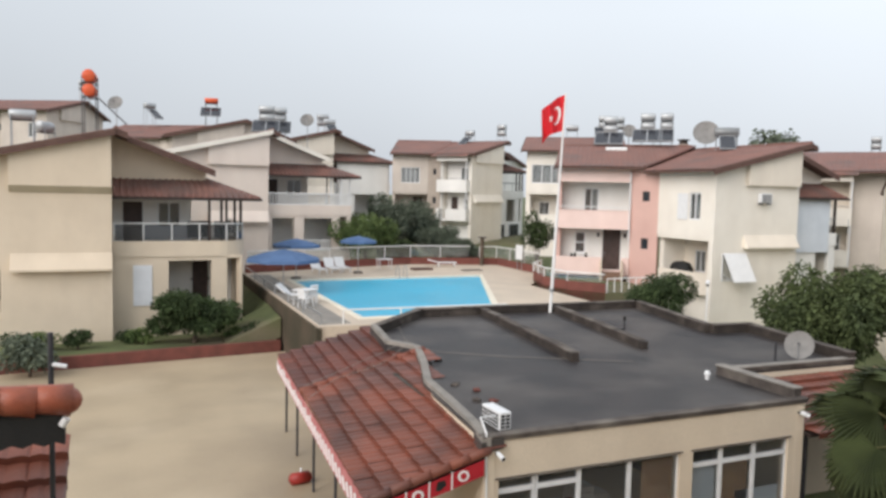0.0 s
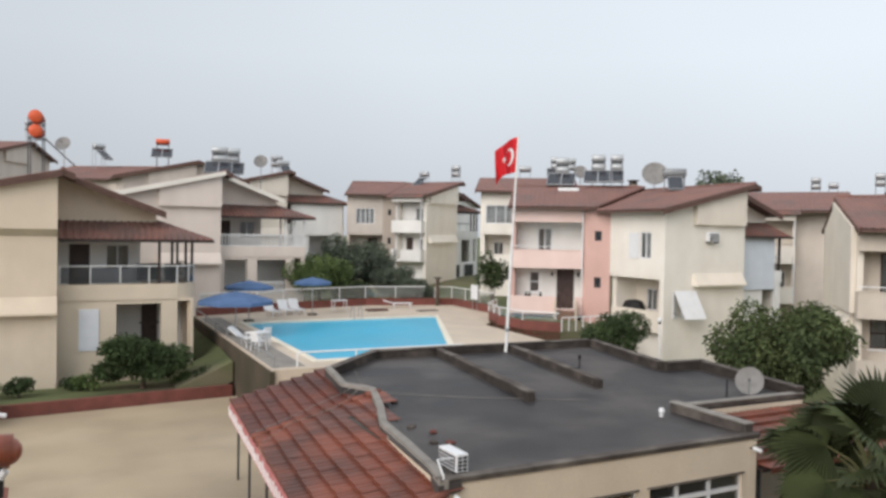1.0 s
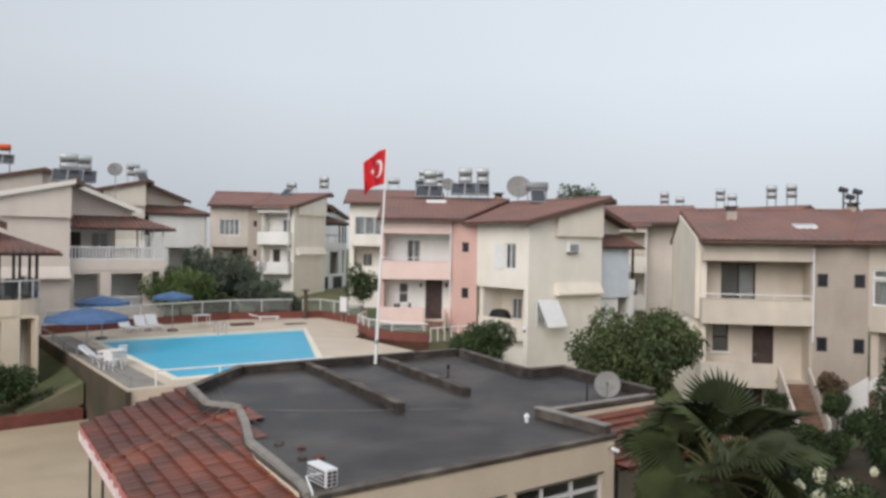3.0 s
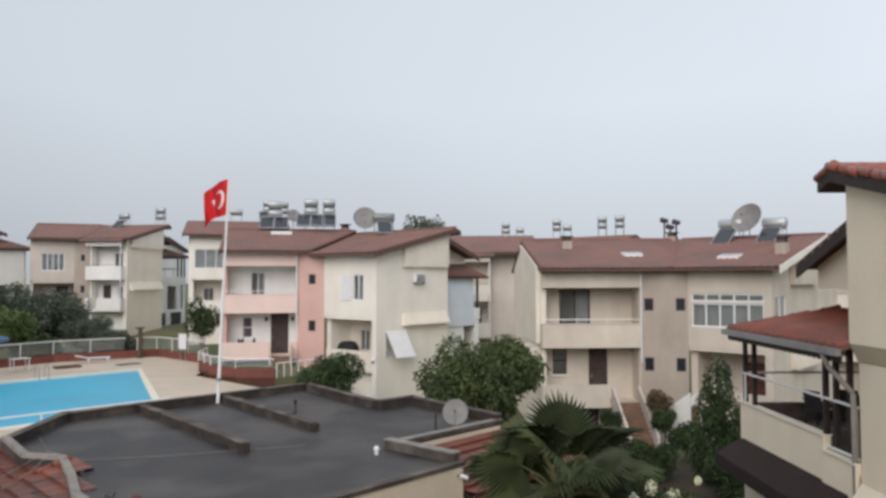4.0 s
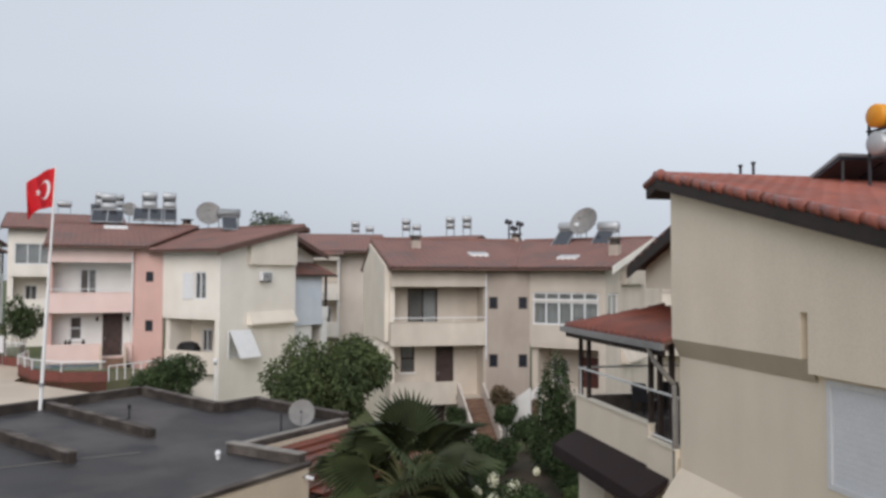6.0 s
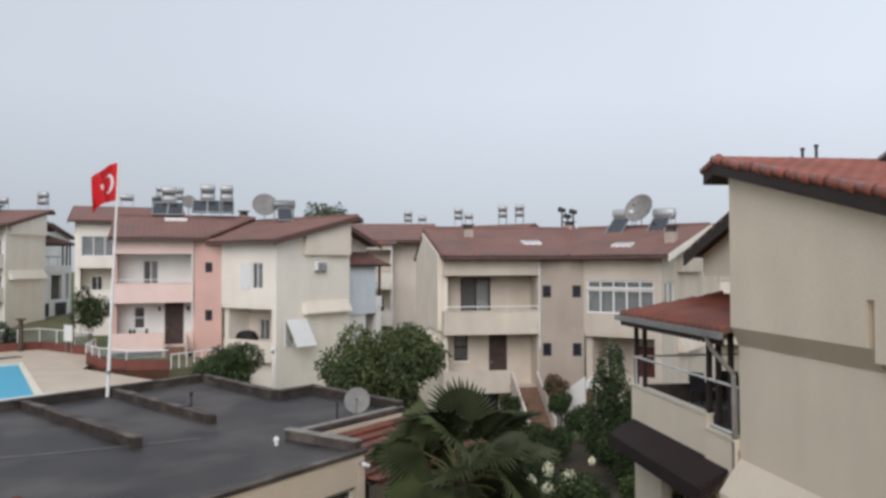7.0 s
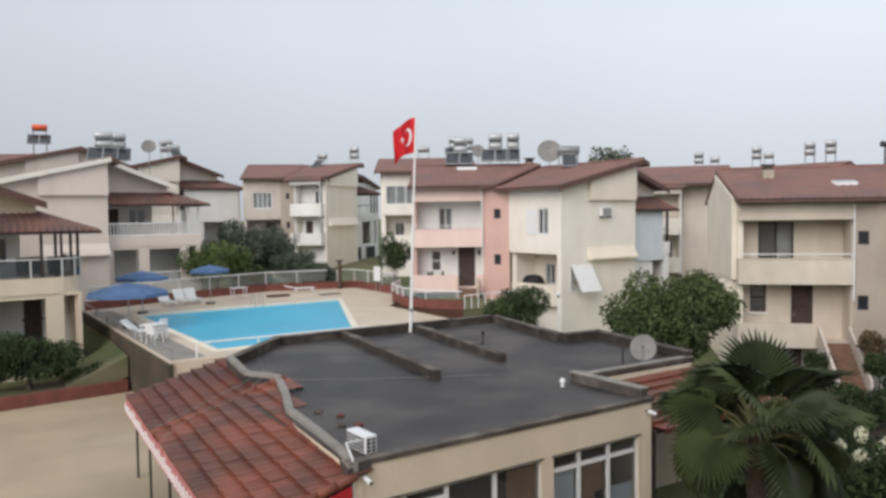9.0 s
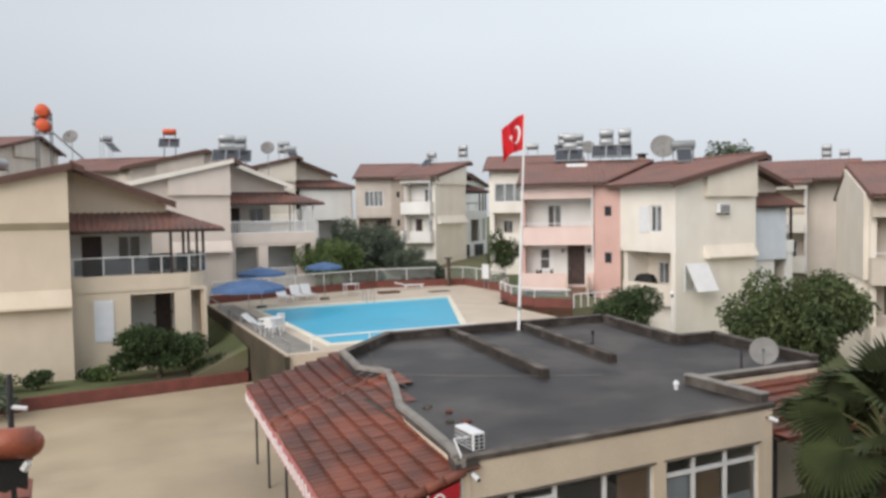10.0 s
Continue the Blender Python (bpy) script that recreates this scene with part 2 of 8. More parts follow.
LEAF_DRY = surf("dry_brownish_leaves", (0.16, 0.11, 0.065), (0.08, 0.065, 0.04), 1.4, 0.8, 0.0, 9, spec=0.15, islands=0.4)
LEAF_LIGHT = surf("fresh_green_leaves", (0.13, 0.175, 0.06), (0.07, 0.11, 0.04), 1.4, 0.7, 0.0, 9, spec=0.2, islands=0.4)
PALM = surf("palm_frond_green", (0.082, 0.105, 0.042), (0.036, 0.046, 0.022), 1.6, 0.6, 0.1, 30, spec=0.25, per_object=0.5, islands=0.25)
PETIOLE = surf("palm_leaf_stalk", (0.17, 0.175, 0.08), (0.12, 0.115, 0.055), 3, 0.5, 0.1, 40)
BARK = surf("rough_bark", (0.12, 0.09, 0.065), (0.07, 0.052, 0.04), 5, 0.9, 0.9, 40)
BLOSSOM = surf("cream_white_blossom", (0.80, 0.79, 0.62), (0.7, 0.7, 0.5), 6, 0.7, 0.1, 60)
TERRACOTTA = surf("terracotta_steps", (0.235, 0.145, 0.10), (0.17, 0.10, 0.072), 1.5, 0.75, 0.3, 40)
PANE = glass("window_glass", (0.82, 0.86, 0.87))
RAIL_GLASS = glass("smoked_rail_glass", (0.35, 0.38, 0.42), 0.08)
FENCE_GLASS = glass("clear_fence_glass", (0.86, 0.9, 0.9), 0.03)


# ---- mesh helpers ----
def bx(bm, x0, x1, y0, y1, z0, z1):
    x0, x1, y0, y1, z0, z1 = min(x0, x1), max(x0, x1), min(y0, y1), max(y0, y1), min(z0, z1), max(z0, z1)
    v = [bm.verts.new(p) for p in ((x0, y0, z0), (x1, y0, z0), (x1, y1, z0), (x0, y1, z0), (x0, y0, z1), (x1, y0, z1), (x1, y1, z1), (x0, y1, z1))]
    for f in ((3, 2, 1, 0), (4, 5, 6, 7), (0, 1, 5, 4), (1, 2, 6, 5), (2, 3, 7, 6), (3, 0, 4, 7)):
        bm.faces.new([v[i] for i in f])


def prism(bm, pts, d0, d1, axis="y"):
    """A polygon swept from d0 to d1: points are (x, z) for axis y, (y, z) for axis x, (x, y) for axis z."""
    place = {"y": lambda a, b, d: (a, d, b), "x": lambda a, b, d: (d, a, b), "z": lambda a, b, d: (a, b, d)}[axis]
    lo = [bm.verts.new(place(a, b, d0)) for a, b in pts]
    hi = [bm.verts.new(place(a, b, d1)) for a, b in pts]
    k = len(pts)
    bm.faces.new(lo)
    bm.faces.new(hi[::-1])
    for i in range(k):
        bm.faces.new((lo[i], hi[i], hi[(i + 1) % k], lo[(i + 1) % k]))


def rod(bm, p, q, r, n=8, r2=None):
    p, q = Vector(p), Vector(q)
    r2 = r if r2 is None else r2
    d = (q - p).normalized()
    s = d.orthogonal().normalized()
    t = d.cross(s)
    a = [bm.verts.new(p + (s * math.cos(6.2832 * i / n) + t * math.sin(6.2832 * i / n)) * r) for i in range(n)]
    b = [bm.verts.new(q + (s * math.cos(6.2832 * i / n) + t * math.sin(6.2832 * i / n)) * r2) for i in range(n)]
    for i in range(n):
        bm.faces.new((a[i], a[(i + 1) % n], b[(i + 1) % n], b[i]))
    bm.faces.new(a[::-1])
    bm.faces.new(b)


def slab(bm, corners, th):
    """A quad or polygon given thickness th downwards."""
    top = [bm.verts.new(c) for c in corners]
    low = [bm.verts.new((c[0], c[1], c[2] - th)) for c in corners]
    k = len(corners)
    bm.faces.new(top)
    bm.faces.new(low[::-1])
    for i in range(k):
        bm.faces.new((top[i], low[i], low[(i + 1) % k], top[(i + 1) % k]))


def bar_along(bm, pts, w, h):
    """A rectangular bar along a polyline."""
    for p, q in zip(pts, pts[1:]):
        p, q = Vector(p), Vector(q)
        d = (q - p).normalized()
        s = Vector((-d.y, d.x, 0))
        s = s.normalized() * w / 2 if s.length > 1e-6 else Vector((w / 2, 0, 0))
        up = s.cross(d).normalized() * h / 2
        if up.z < 0:
            up = -up
        vs = [bm.verts.new(o + a * s + b * up) for o in (p, q) for a, b in ((-1, -1), (1, -1), (1, 1), (-1, 1))]
        for f in ((0, 1, 2, 3), (7, 6, 5, 4), (0, 4, 5, 1), (1, 5, 6, 2), (2, 6, 7, 3), (3, 7, 4, 0)):
            bm.faces.new([vs[i] for i in f])


def wall_holes(bm, axis, d0, d1, a0, a1, z0, z1, holes=()):
    """An upright wall d0 to d1 thick, from a0 to a1 long, with openings (a0, a1, z0, z1) through it."""
    us = sorted({a0, a1, *[min(max(v, a0), a1) for h in holes for v in h[:2]]})
    zs = sorted({z0, z1, *[min(max(v, z0), z1) for h in holes for v in h[2:]]})
    made = {}

    def vert(i, j, k):
        if (i, j, k) not in made:
            d = (d0, d1)[k]
            made[i, j, k] = bm.verts.new((us[i], d, zs[j]) if axis == "y" else (d, us[i], zs[j]))
        return made[i, j, k]

    solid = set()
    for i in range(len(us) - 1):
        for j in range(len(zs) - 1):
            u, z = (us[i] + us[i + 1]) / 2, (zs[j] + zs[j + 1]) / 2
            if not any(h[0] < u < h[1] and h[2] < z < h[3] for h in holes):
                solid.add((i, j))
    for i, j in solid:
        for k in (0, 1):
            bm.faces.new((vert(i, j, k), vert(i + 1, j, k), vert(i + 1, j + 1, k), vert(i, j + 1, k)))
        for di, dj, p, q in ((-1, 0, (i, j), (i, j + 1)), (1, 0, (i + 1, j), (i + 1, j + 1)), (0, -1, (i, j), (i + 1, j)), (0, 1, (i, j + 1), (i + 1, j + 1))):
            if (i + di, j + dj) not in solid:
                bm.faces.new((vert(*p, 0), vert(*q, 0), vert(*q, 1), vert(*p, 1)))


def mesh_of(name, bm, material, smooth=False):
    if len(bm.verts) < 600:
        bmesh.ops.remove_doubles(bm, verts=bm.verts, dist=0.0005)
    bmesh.ops.recalc_face_normals(bm, faces=bm.faces)
    me = bpy.data.meshes.new(name)
    bm.to_mesh(me)
    bm.free()
    me.materials.append(material)
    if smooth:
        for f in me.polygons:
            f.use_smooth = True
    return me


def part(name, bm, material, parent=None, label="", smooth=False):
    ob = new(name, mesh_of(name, bm, material, smooth) if isinstance(bm, bmesh.types.BMesh) else bm)
    ob.parent = parent
    return tagged(ob, label)


def thing(name, m, label, category, group=""):
    ob = new(name)
    ob.empty_display_size = 0.2
    ob.matrix_basis = m
    return tagged(ob, label, category, group)


def structure(name, bm, material, label="", smooth=False):
    return tagged(part(name, bm, material, None, label, smooth), label, "", "", "structure")


def window(parent, axis, d, a0, a1, z0, z1, cols=2, rows=1, frame_w=0.07, mat=None, inward=1, name="window", pane=None):
    """A framed window in an opening, its outer face at d; inward is the sign of the way into the house."""
    bm = bmesh.new()
    d1 = d + 0.08 * inward
    w = frame_w
    holes = []
    cw, rh = (a1 - a0 - w * (cols + 1)) / cols, (z1 - z0 - w * (rows + 1)) / rows
    for i in range(cols):
        for j in range(rows):
            p, q = a0 + w + i * (cw + w), z0 + w + j * (rh + w)
            holes.append((p, p + cw, q, q + rh))
    wall_holes(bm, axis, d, d1, a0, a1, z0, z1, holes)
    fr = part(name, bm, mat or WHITE_PVC, parent)
    for p, q, lo, hi in holes:
        b2 = bmesh.new()
        e = d + 0.035 * inward
        if axis == "y":
            bx(b2, p, q, e, e + 0.012, lo, hi)
        else:
            bx(b2, e, e + 0.012, p, q, lo, hi)
        part("pane", b2, pane or PANE, fr)
    return fr


def door(parent, axis, d, a0, a1, z0, z1, mat, inward=1, panels=2):
    bm = bmesh.new()
    e = d + 0.06 * inward
    fr = 0.06
    wall_holes(bm, axis, d, e, a0, a1, z0, z1, [(a0 + fr, a1 - fr, z0 + fr + i * (z1 - z0 - fr) / panels, z0 + (i + 1) * (z1 - z0 - fr) / panels) for i in range(panels)])
    if axis == "y":
        bx(bm, a0 + fr, a1 - fr, d + 0.03 * inward, d + 0.05 * inward, z0 + fr, z1 - fr)
    else:
        bx(bm, d + 0.03 * inward, d + 0.05 * inward, a0 + fr, a1 - fr, z0 + fr, z1 - fr)
    ob = part("door", bm, mat, parent)
    b2 = bmesh.new()
    o = d - 0.04 * inward
    if axis == "y":
        rod(b2, (a1 - 0.14, o, z0 + 0.95), (a1 - 0.14, o, z0 + 1.12), 0.018, 6)
    else:
        rod(b2, (o, a1 - 0.14, z0 + 0.95), (o, a1 - 0.14, z0 + 1.12), 0.018, 6)
    part("handle", b2, GREY_METAL, ob)
    return ob


def pantiles(bm, xa, za, xb, zb, ya, yb, pitch=0.32, amp=0.05, rows=1, step=0.0, sub=4, hip=None):
    """A sheet of rounded clay tiles that falls from one x to another, with its waves side by side along y.
    hip(y) is the least x that the sheet reaches at y, where it meets a neighbouring fall."""
    n = max(1, round(abs(yb - ya) / pitch))
    cols = n * sub
    lines = []
    for c in range(cols + 1):
        y = ya + (yb - ya) * c / cols
        cut = hip(y) if hip else -1e9
        h = amp * abs(math.sin(math.pi * c / sub)) ** 0.8
        line = []
        for r in range(rows):
            for e in (0, 1):
                f = (r + e) / rows
                x = xa + (xb - xa) * f
                x = min(max(x, cut), max(xa, xb))
                f = (x - xa) / (xb - xa)
                line.append(bm.verts.new((x, y, za + (zb - za) * f + h + step * e)))
        lines.append(line)
    for p, q in zip(lines, lines[1:]):
        for k in range(len(p) - 1):
            bm.faces.new((p[k], q[k], q[k + 1], p[k + 1]))


# ---- the ground ----
def ground_z(x, y):
    r = math.hypot(x, y)
    k = min(max((r - 46) / 40, 0), 1)
    return -0.25 + 3.2 * k * k * (3 - 2 * k)


bm = bmesh.new()
steps = [-900, -500, -250, -120, -70] + list(range(-50, 131, 6)) + [160, 220, 320, 500, 900]
grid = [[bm.verts.new((x, y, ground_z(x, y) + (0.05 * noise.noise((x * 0.3, y * 0.3, 1)) if abs(x) < 60 else 0))) for y in steps] for x in steps]
for i in range(len(steps) - 1):
    for j in range(len(steps) - 1):
        bm.faces.new((grid[i][j], grid[i + 1][j], grid[i + 1][j + 1], grid[i][j + 1]))
structure("ground", bm, GRASS, "damp grassy garden ground between the houses")

bm = bmesh.new()
slab(bm, [(-30, 1.5, 0), (13.2, 1.5, 0), (13.2, 34.2, 0), (7.3, 34.75, 0), (-1.9, 33.85, 0), (-30, 31.5, 0)], 0.45)
structure("pavement", bm, PLAZA, "wet sand-coloured concrete courtyard")

bm = bmesh.new()
slab(bm, [(13.2, 1.5, -0.04), (31, -6, -0.04), (34, 14, -0.04), (20, 14, -0.04), (13.2, 11, -0.04)], 0.3)
structure("garden_soil", bm, SOIL, "bare damp garden soil among shrubs")

# the low brick planter wall along the far side of the courtyard
bm = bmesh.new()
line = [(-30, 31.5), (-1.9, 33.9), (7.1, 34.8)]
for (xa, ya), (xb, yb) in zip(line, line[1:]):
    prism(bm, [(xa, ya), (xb, yb), (xb, yb + 0.25), (xa, ya + 0.25)], -0.3, 0.5, "z")
structure("planter_wall", bm, BRICK_RED, "low red brick planter wall beside the courtyard")
bm = bmesh.new()
slab(bm, [(-30, 31.75, 0.38), (-1.9, 34.15, 0.38), (7.1, 35.05, 0.38), (7.2, 39.5, 0.25), (-30, 39.5, 0.25)], 0.8)
structure("planter_bed", bm, GRASS, "planted strip below the beige house")

# ---- the pool terrace ----
DZ = 2.2
deck_outline = [(7.3, 28.6), (16, 28.2), (22, 31.5), (22.4, 38.5), (26.4, 43), (26.6, 50.5), (20, 52.2), (13.5, 50.6), (7.5, 48.5)]
pool = [(9.6, 30.2), (15.8, 30.2), (21.65, 43.65), (9.6, 43.65)]
bm = bmesh.new()
prism(bm, deck_outline, -0.5, DZ - 0.62, "z")
structure("terrace_base", bm, CONCRETE, "raised concrete retaining base of the pool terrace")


def ring(bm, outer, inner, z0, z1):
    """The flat band between two outlines, given thickness by walls down to z0."""
    hi_o = [bm.verts.new((x, y, z1)) for x, y in outer]
    hi_i = [bm.verts.new((x, y, z1)) for x, y in inner]
    edges = []
    for loop in (hi_o, hi_i):
        for a, b in zip(loop, loop[1:] + loop[:1]):
            edges.append(bm.edges.new((a, b)))
    bmesh.ops.triangle_fill(bm, use_beauty=True, use_dissolve=False, edges=edges)
    for loop, pts in ((hi_o, outer), (hi_i, inner)):
        lo = [bm.verts.new((x, y, z0)) for x, y in pts]
        k = len(pts)
        for i in range(k):
            bm.faces.new((loop[i], loop[(i + 1) % k], lo[(i + 1) % k], lo[i]))


def offset(pts, d):
    cx, cy = sum(p[0] for p in pts) / len(pts), sum(p[1] for p in pts) / len(pts)
    out = []
    for x, y in pts:
        v = Vector((x - cx, y - cy))
        out.append((x + v.normalized().x * d * 1.3, y + v.normalized().y * d * 1.3))
    return out


bm = bmesh.new()
prism(bm, [(7.2, 28.5), (7.4, 28.5), (7.6, 48.6), (7.4, 48.6)], -0.5, DZ - 0.06, "z")
# The wall reuses the dark brown soil colour.
structure("terrace_wall", bm, SOIL, "dark brown retaining wall of the pool terrace")
bm = bmesh.new()
slab(bm, [(7.42, 29.0, DZ + 0.004), (8.75, 29.0, DZ + 0.004), (8.85, 47.0, DZ + 0.004), (7.62, 47.0, DZ + 0.004)], 0.003)
structure("pavement", bm, COPING, "wet grey paving strip beside the pool")
bm = bmesh.new()
slab(bm, [(4.7, 35.15, 0.42), (7.18, 35.15, 1.5), (7.28, 38.75, 1.6), (4.9, 38.75, 0.5)], 0.9)
slab(bm, [(6.3, 38.76, 0.9), (7.28, 38.76, 1.6), (7.38, 48.2, 1.6), (6.4, 48.2, 0.9)], 0.9)
structure("grass_bank", bm, GRASS, "grassy bank between the beige house and the terrace")
rim = offset(pool, 0.42)
bm = bmesh.new()
ring(bm, deck_outline, rim, DZ - 0.62, DZ)
structure("pool_deck", bm, DECK, "pale stone-paved pool terrace, wet with rain")
bm = bmesh.new()
ring(bm, rim, pool, DZ - 0.62, DZ + 0.03)
structure("pool_coping", bm, POOL_RIM, "cream coping round the swimming pool")
bm = bmesh.new()
bm.faces.new([bm.verts.new((x, y, DZ - 0.6)) for x, y in pool])
structure("pool_floor", bm, POOL_TILE, "blue tiled pool floor")
bm = bmesh.new()
bm.faces.new([bm.verts.new((x, y, DZ - 0.07)) for x, y in pool])
tagged(part("water", bm, WATER, None), "turquoise swimming pool water pitted by rain", "pool", "", "structure")

# a low red kerb wall along the terrace's far and right edges
kerb = [(7.6, 48.3), (13.5, 50.3), (20, 51.9), (26.2, 50.3)]
bm = bmesh.new()
for (xa, ya), (xb, yb) in zip(kerb, kerb[1:]):
    prism(bm, [(xa, ya), (xb, yb), (xb, yb - 0.25), (xa, ya - 0.25)], DZ, DZ + 0.5, "z")
prism(bm, [(26.3, 43.2), (26.5, 50.2), (26.25, 50.2), (26.05, 43.2)], DZ, DZ + 0.5, "z")
structure("kerb_wall", bm, BRICK_RED, "low red kerb wall round the pool terrace")

# raised round planter at the foot of the pink house
bm = bmesh.new()
curve = [(25.6, 42.6), (23.6, 40.2), (22.7, 37.6), (22.9, 35.3), (24.2, 33.6)]
prism(bm, curve + [(28.4, 33.6), (28.6, 42.6)], -0.4, DZ + 0.12, "z")
structure("entry_terrace", bm, GRASS, "raised planted bed before the pink house")
bm = bmesh.new()
for (xa, ya), (xb, yb) in zip(curve, curve[1:]):
    n = Vector((yb - ya, xa - xb)).normalized() * 0.22
    prism(bm, [(xa, ya), (xb, yb), (xb - n.x, yb - n.y), (xa - n.x, ya - n.y)], -0.3, DZ + 0.6, "z")
structure("kerb_wall", bm, BRICK_RED, "low curved red wall of the entrance terrace")


# ---- the houses: one pattern of villa, built to each one's own colours and openings ----
RIDGE_X, RIDGE_Z, EAVE_Z = 6.4, 10.2, 8.55


def roof_z(x):
    return EAVE_Z + (x + 0.5) * (RIDGE_Z - EAVE_Z) / (RIDGE_X + 0.5) if x <= RIDGE_X else RIDGE_Z - (x - RIDGE_X) * 1.66 / 4.4


def band(bm, pts, w, z0, z1):
    """An upright strip along a plan line, w thick to its left, from z0 to z1."""
    pts = [Vector(p) for p in pts]
    inner = []
    for i, p in enumerate(pts):
        a = (p - pts[i - 1]).normalized() if i else (pts[1] - p).normalized()
        c = (pts[i + 1] - p).normalized() if i + 1 < len(pts) else a
        n = (Vector((-a.y, a.x)) + Vector((-c.y, c.x))).normalized()
        inner.append(p + n * w / max(0.5, n.dot(Vector((-a.y, a.x)))))
    for i in range(len(pts) - 1):
        prism(bm, [tuple(q) for q in (pts[i], pts[i + 1], inner[i + 1], inner[i])], z0, z1, "z")


def villa(label, m, o):
    """x runs back from the front, y along the front from the gable end, z up from the house's own ground."""
    root = thing("house", m, label, "house", "villas of the estate")
    S = o.get("flip", 1)
    L, wall, ty = o.get("L", 14.5), o["wall"], o.get("ty", 0.8)
    trim, low, front = o.get("trim", wall), o.get("low", -2.6), o.get("front", wall)

    def Y(*v):
        return tuple(S * k for k in v)

    def put(name, fill, mat, lab="", smooth=False, parent=None):
        b = bmesh.new()
        fill(b)
        if S < 0:
            bmesh.ops.scale(b, vec=(1, -1, 1), verts=b.verts)
        return part(name, b, mat, parent or root, lab, smooth)

    def win(axis, d, a0, a1, z0, z1, **k):
        if S < 0:
            if axis == "y":
                d, k["inward"] = -d, -k.get("inward", 1)
            else:
                a0, a1 = -a1, -a0
        return window(root, axis, d, a0, a1, z0, z1, **k)

    def dor(axis, d, a0, a1, z0, z1, mat, inward=1):
        if S < 0:
            if axis == "y":
                d, inward = -d, -inward
            else:
                a0, a1 = -a1, -a0
        return door(root, axis, d, a0, a1, z0, z1, mat, inward)

    # gable end: main wall under the roof slope, projecting upper band, sloped ledge
    gh = o.get("gable_holes", ())

    def gable(b):
        wall_holes(b, "y", 0, 0.3, 0, 6.2, low, 8.3, gh)
        prism(b, [(0, 8.3), (6.2, 8.3), (6.2, roof_z(6.2) - 0.12), (0, roof_z(0) - 0.12)], 0, 0.3)
    put("wall", gable, wall)
    put("wall", lambda b: prism(b, [(0.3, low), (10.3, low), (10.3, roof_z(10.3) - 0.12), (6.4, roof_z(6.4) - 0.12), (0.3, roof_z(0.3) - 0.12)], L - 0.3, L), wall)
    u0, ud = o.get("band", 7.75), o.get("bay_d", 0.3)
    bx0, bx1 = o.get("bay", (2.1, 6.2))

    def bay(b):
        if o.get("bay_step"):
            s = o["bay_step"]
            prism(b, [(bx0 + 0.17, u0), (bx1, u0), (bx1, roof_z(bx1) - 0.13), (0, roof_z(0) - 0.13), (0, 6.86), (bx0, 6.86), (bx0, s), (bx0 + 0.17, s)], -ud, -0.002)
        else:
            prism(b, [(bx0, u0), (bx1, u0), (bx1, roof_z(bx1) - 0.13), (bx0, roof_z(bx0) - 0.13)], -ud, -0.002)
    put("bay", bay, o.get("bay_mat", wall))
    if o.get("soffit"):
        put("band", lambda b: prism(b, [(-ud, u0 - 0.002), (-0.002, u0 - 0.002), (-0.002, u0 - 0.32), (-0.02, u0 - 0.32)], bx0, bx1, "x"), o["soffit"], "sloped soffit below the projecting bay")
    l0, l1 = o.get("ledge", (3.8, 4.6))
    put("ledge", lambda b: (prism(b, [(-0.002, l1), (-0.42, l0 + 0.1), (-0.42, l0), (-0.002, l0)], bx0, bx1, "x")), o.get("ledge_mat", wall), "sloped rendered ledge")

    # front: a tower, a recessed stair core and a stack of balconies
    for kind, a, e in o.get("fronts", (("tower", 0, 4.7), ("core", 4.7, 6.0), ("balcony", 6.0, 13.7))):
        if kind == "tower":
            tw = o.get("tower_windows", ((1.1, 2.05, 5.75, 7.3),))
            up = o.get("tower_front", front)
            put("wall", lambda b: wall_holes(b, "x", 0, 0.25, a + (0.3 if a == 0 else 0), e, 4.8, EAVE_Z - 0.05, tw), up)
            put("wall", lambda b: bx(b, 0.25, 1.1, e - 0.22, e, low, EAVE_Z - 0.05), up)
            put("slab", lambda b: bx(b, 0.02, 2.2, a + 0.02, e - 0.02, 4.62, 4.8), trim)
            for h in tw:
                win("x", 0.05, *h, cols=o.get("tower_cols", 2), rows=o.get("tower_rows", 1), frame_w=0.08)
                if o.get("curtains", True):
                    put("curtain", lambda b: bx(b, 0.4, 0.43, h[0] + 0.03, h[1] - 0.03, h[2], h[3]), CURTAIN)
            if o.get("shutter_leaf"):
                s = o["shutter_leaf"]
                put("shutter", lambda b: bx(b, -0.05, -0.004, *s), WHITE_PVC, "white folded-back shutter leaf")
            # veranda below
            put("wall", lambda b: wall_holes(b, "x", 1.9, 2.1, a + 0.3, e - 0.22, low, 4.62, ((a + 1.0, a + 1.95, 1.95, 4.05), (a + 2.6, a + 3.5, 2.6, 3.9))), o.get("inner", wall))
            dor("x", 1.93, a + 1.0, a + 1.95, 1.95, 4.05, DOOR_RED)
            win("x", 1.95, a + 2.6, a + 3.5, 2.6, 3.9)
            put("slab", lambda b: bx(b, 0.0, 1.9, a + 0.02, e - 0.22, 1.65, 1.95), wall)
            put("parapet", lambda b: bx(b, -0.02, 0.13, a + 0.35, e - 0.25, 1.6, 2.8), o.get("tower_parapet", o.get("parapet_mat", wall)))
            put("column", lambda b: bx(b, -0.03, 0.32, a - 0.01, a + 0.34, low, 4.62), front)
            put("wall", lambda b: bx(b, 0.5, 0.7, a + 0.3, e - 0.22, low, 1.65), wall, "recessed basement wall")
        elif kind == "core":
            cx = o.get("core_x", 0.75)
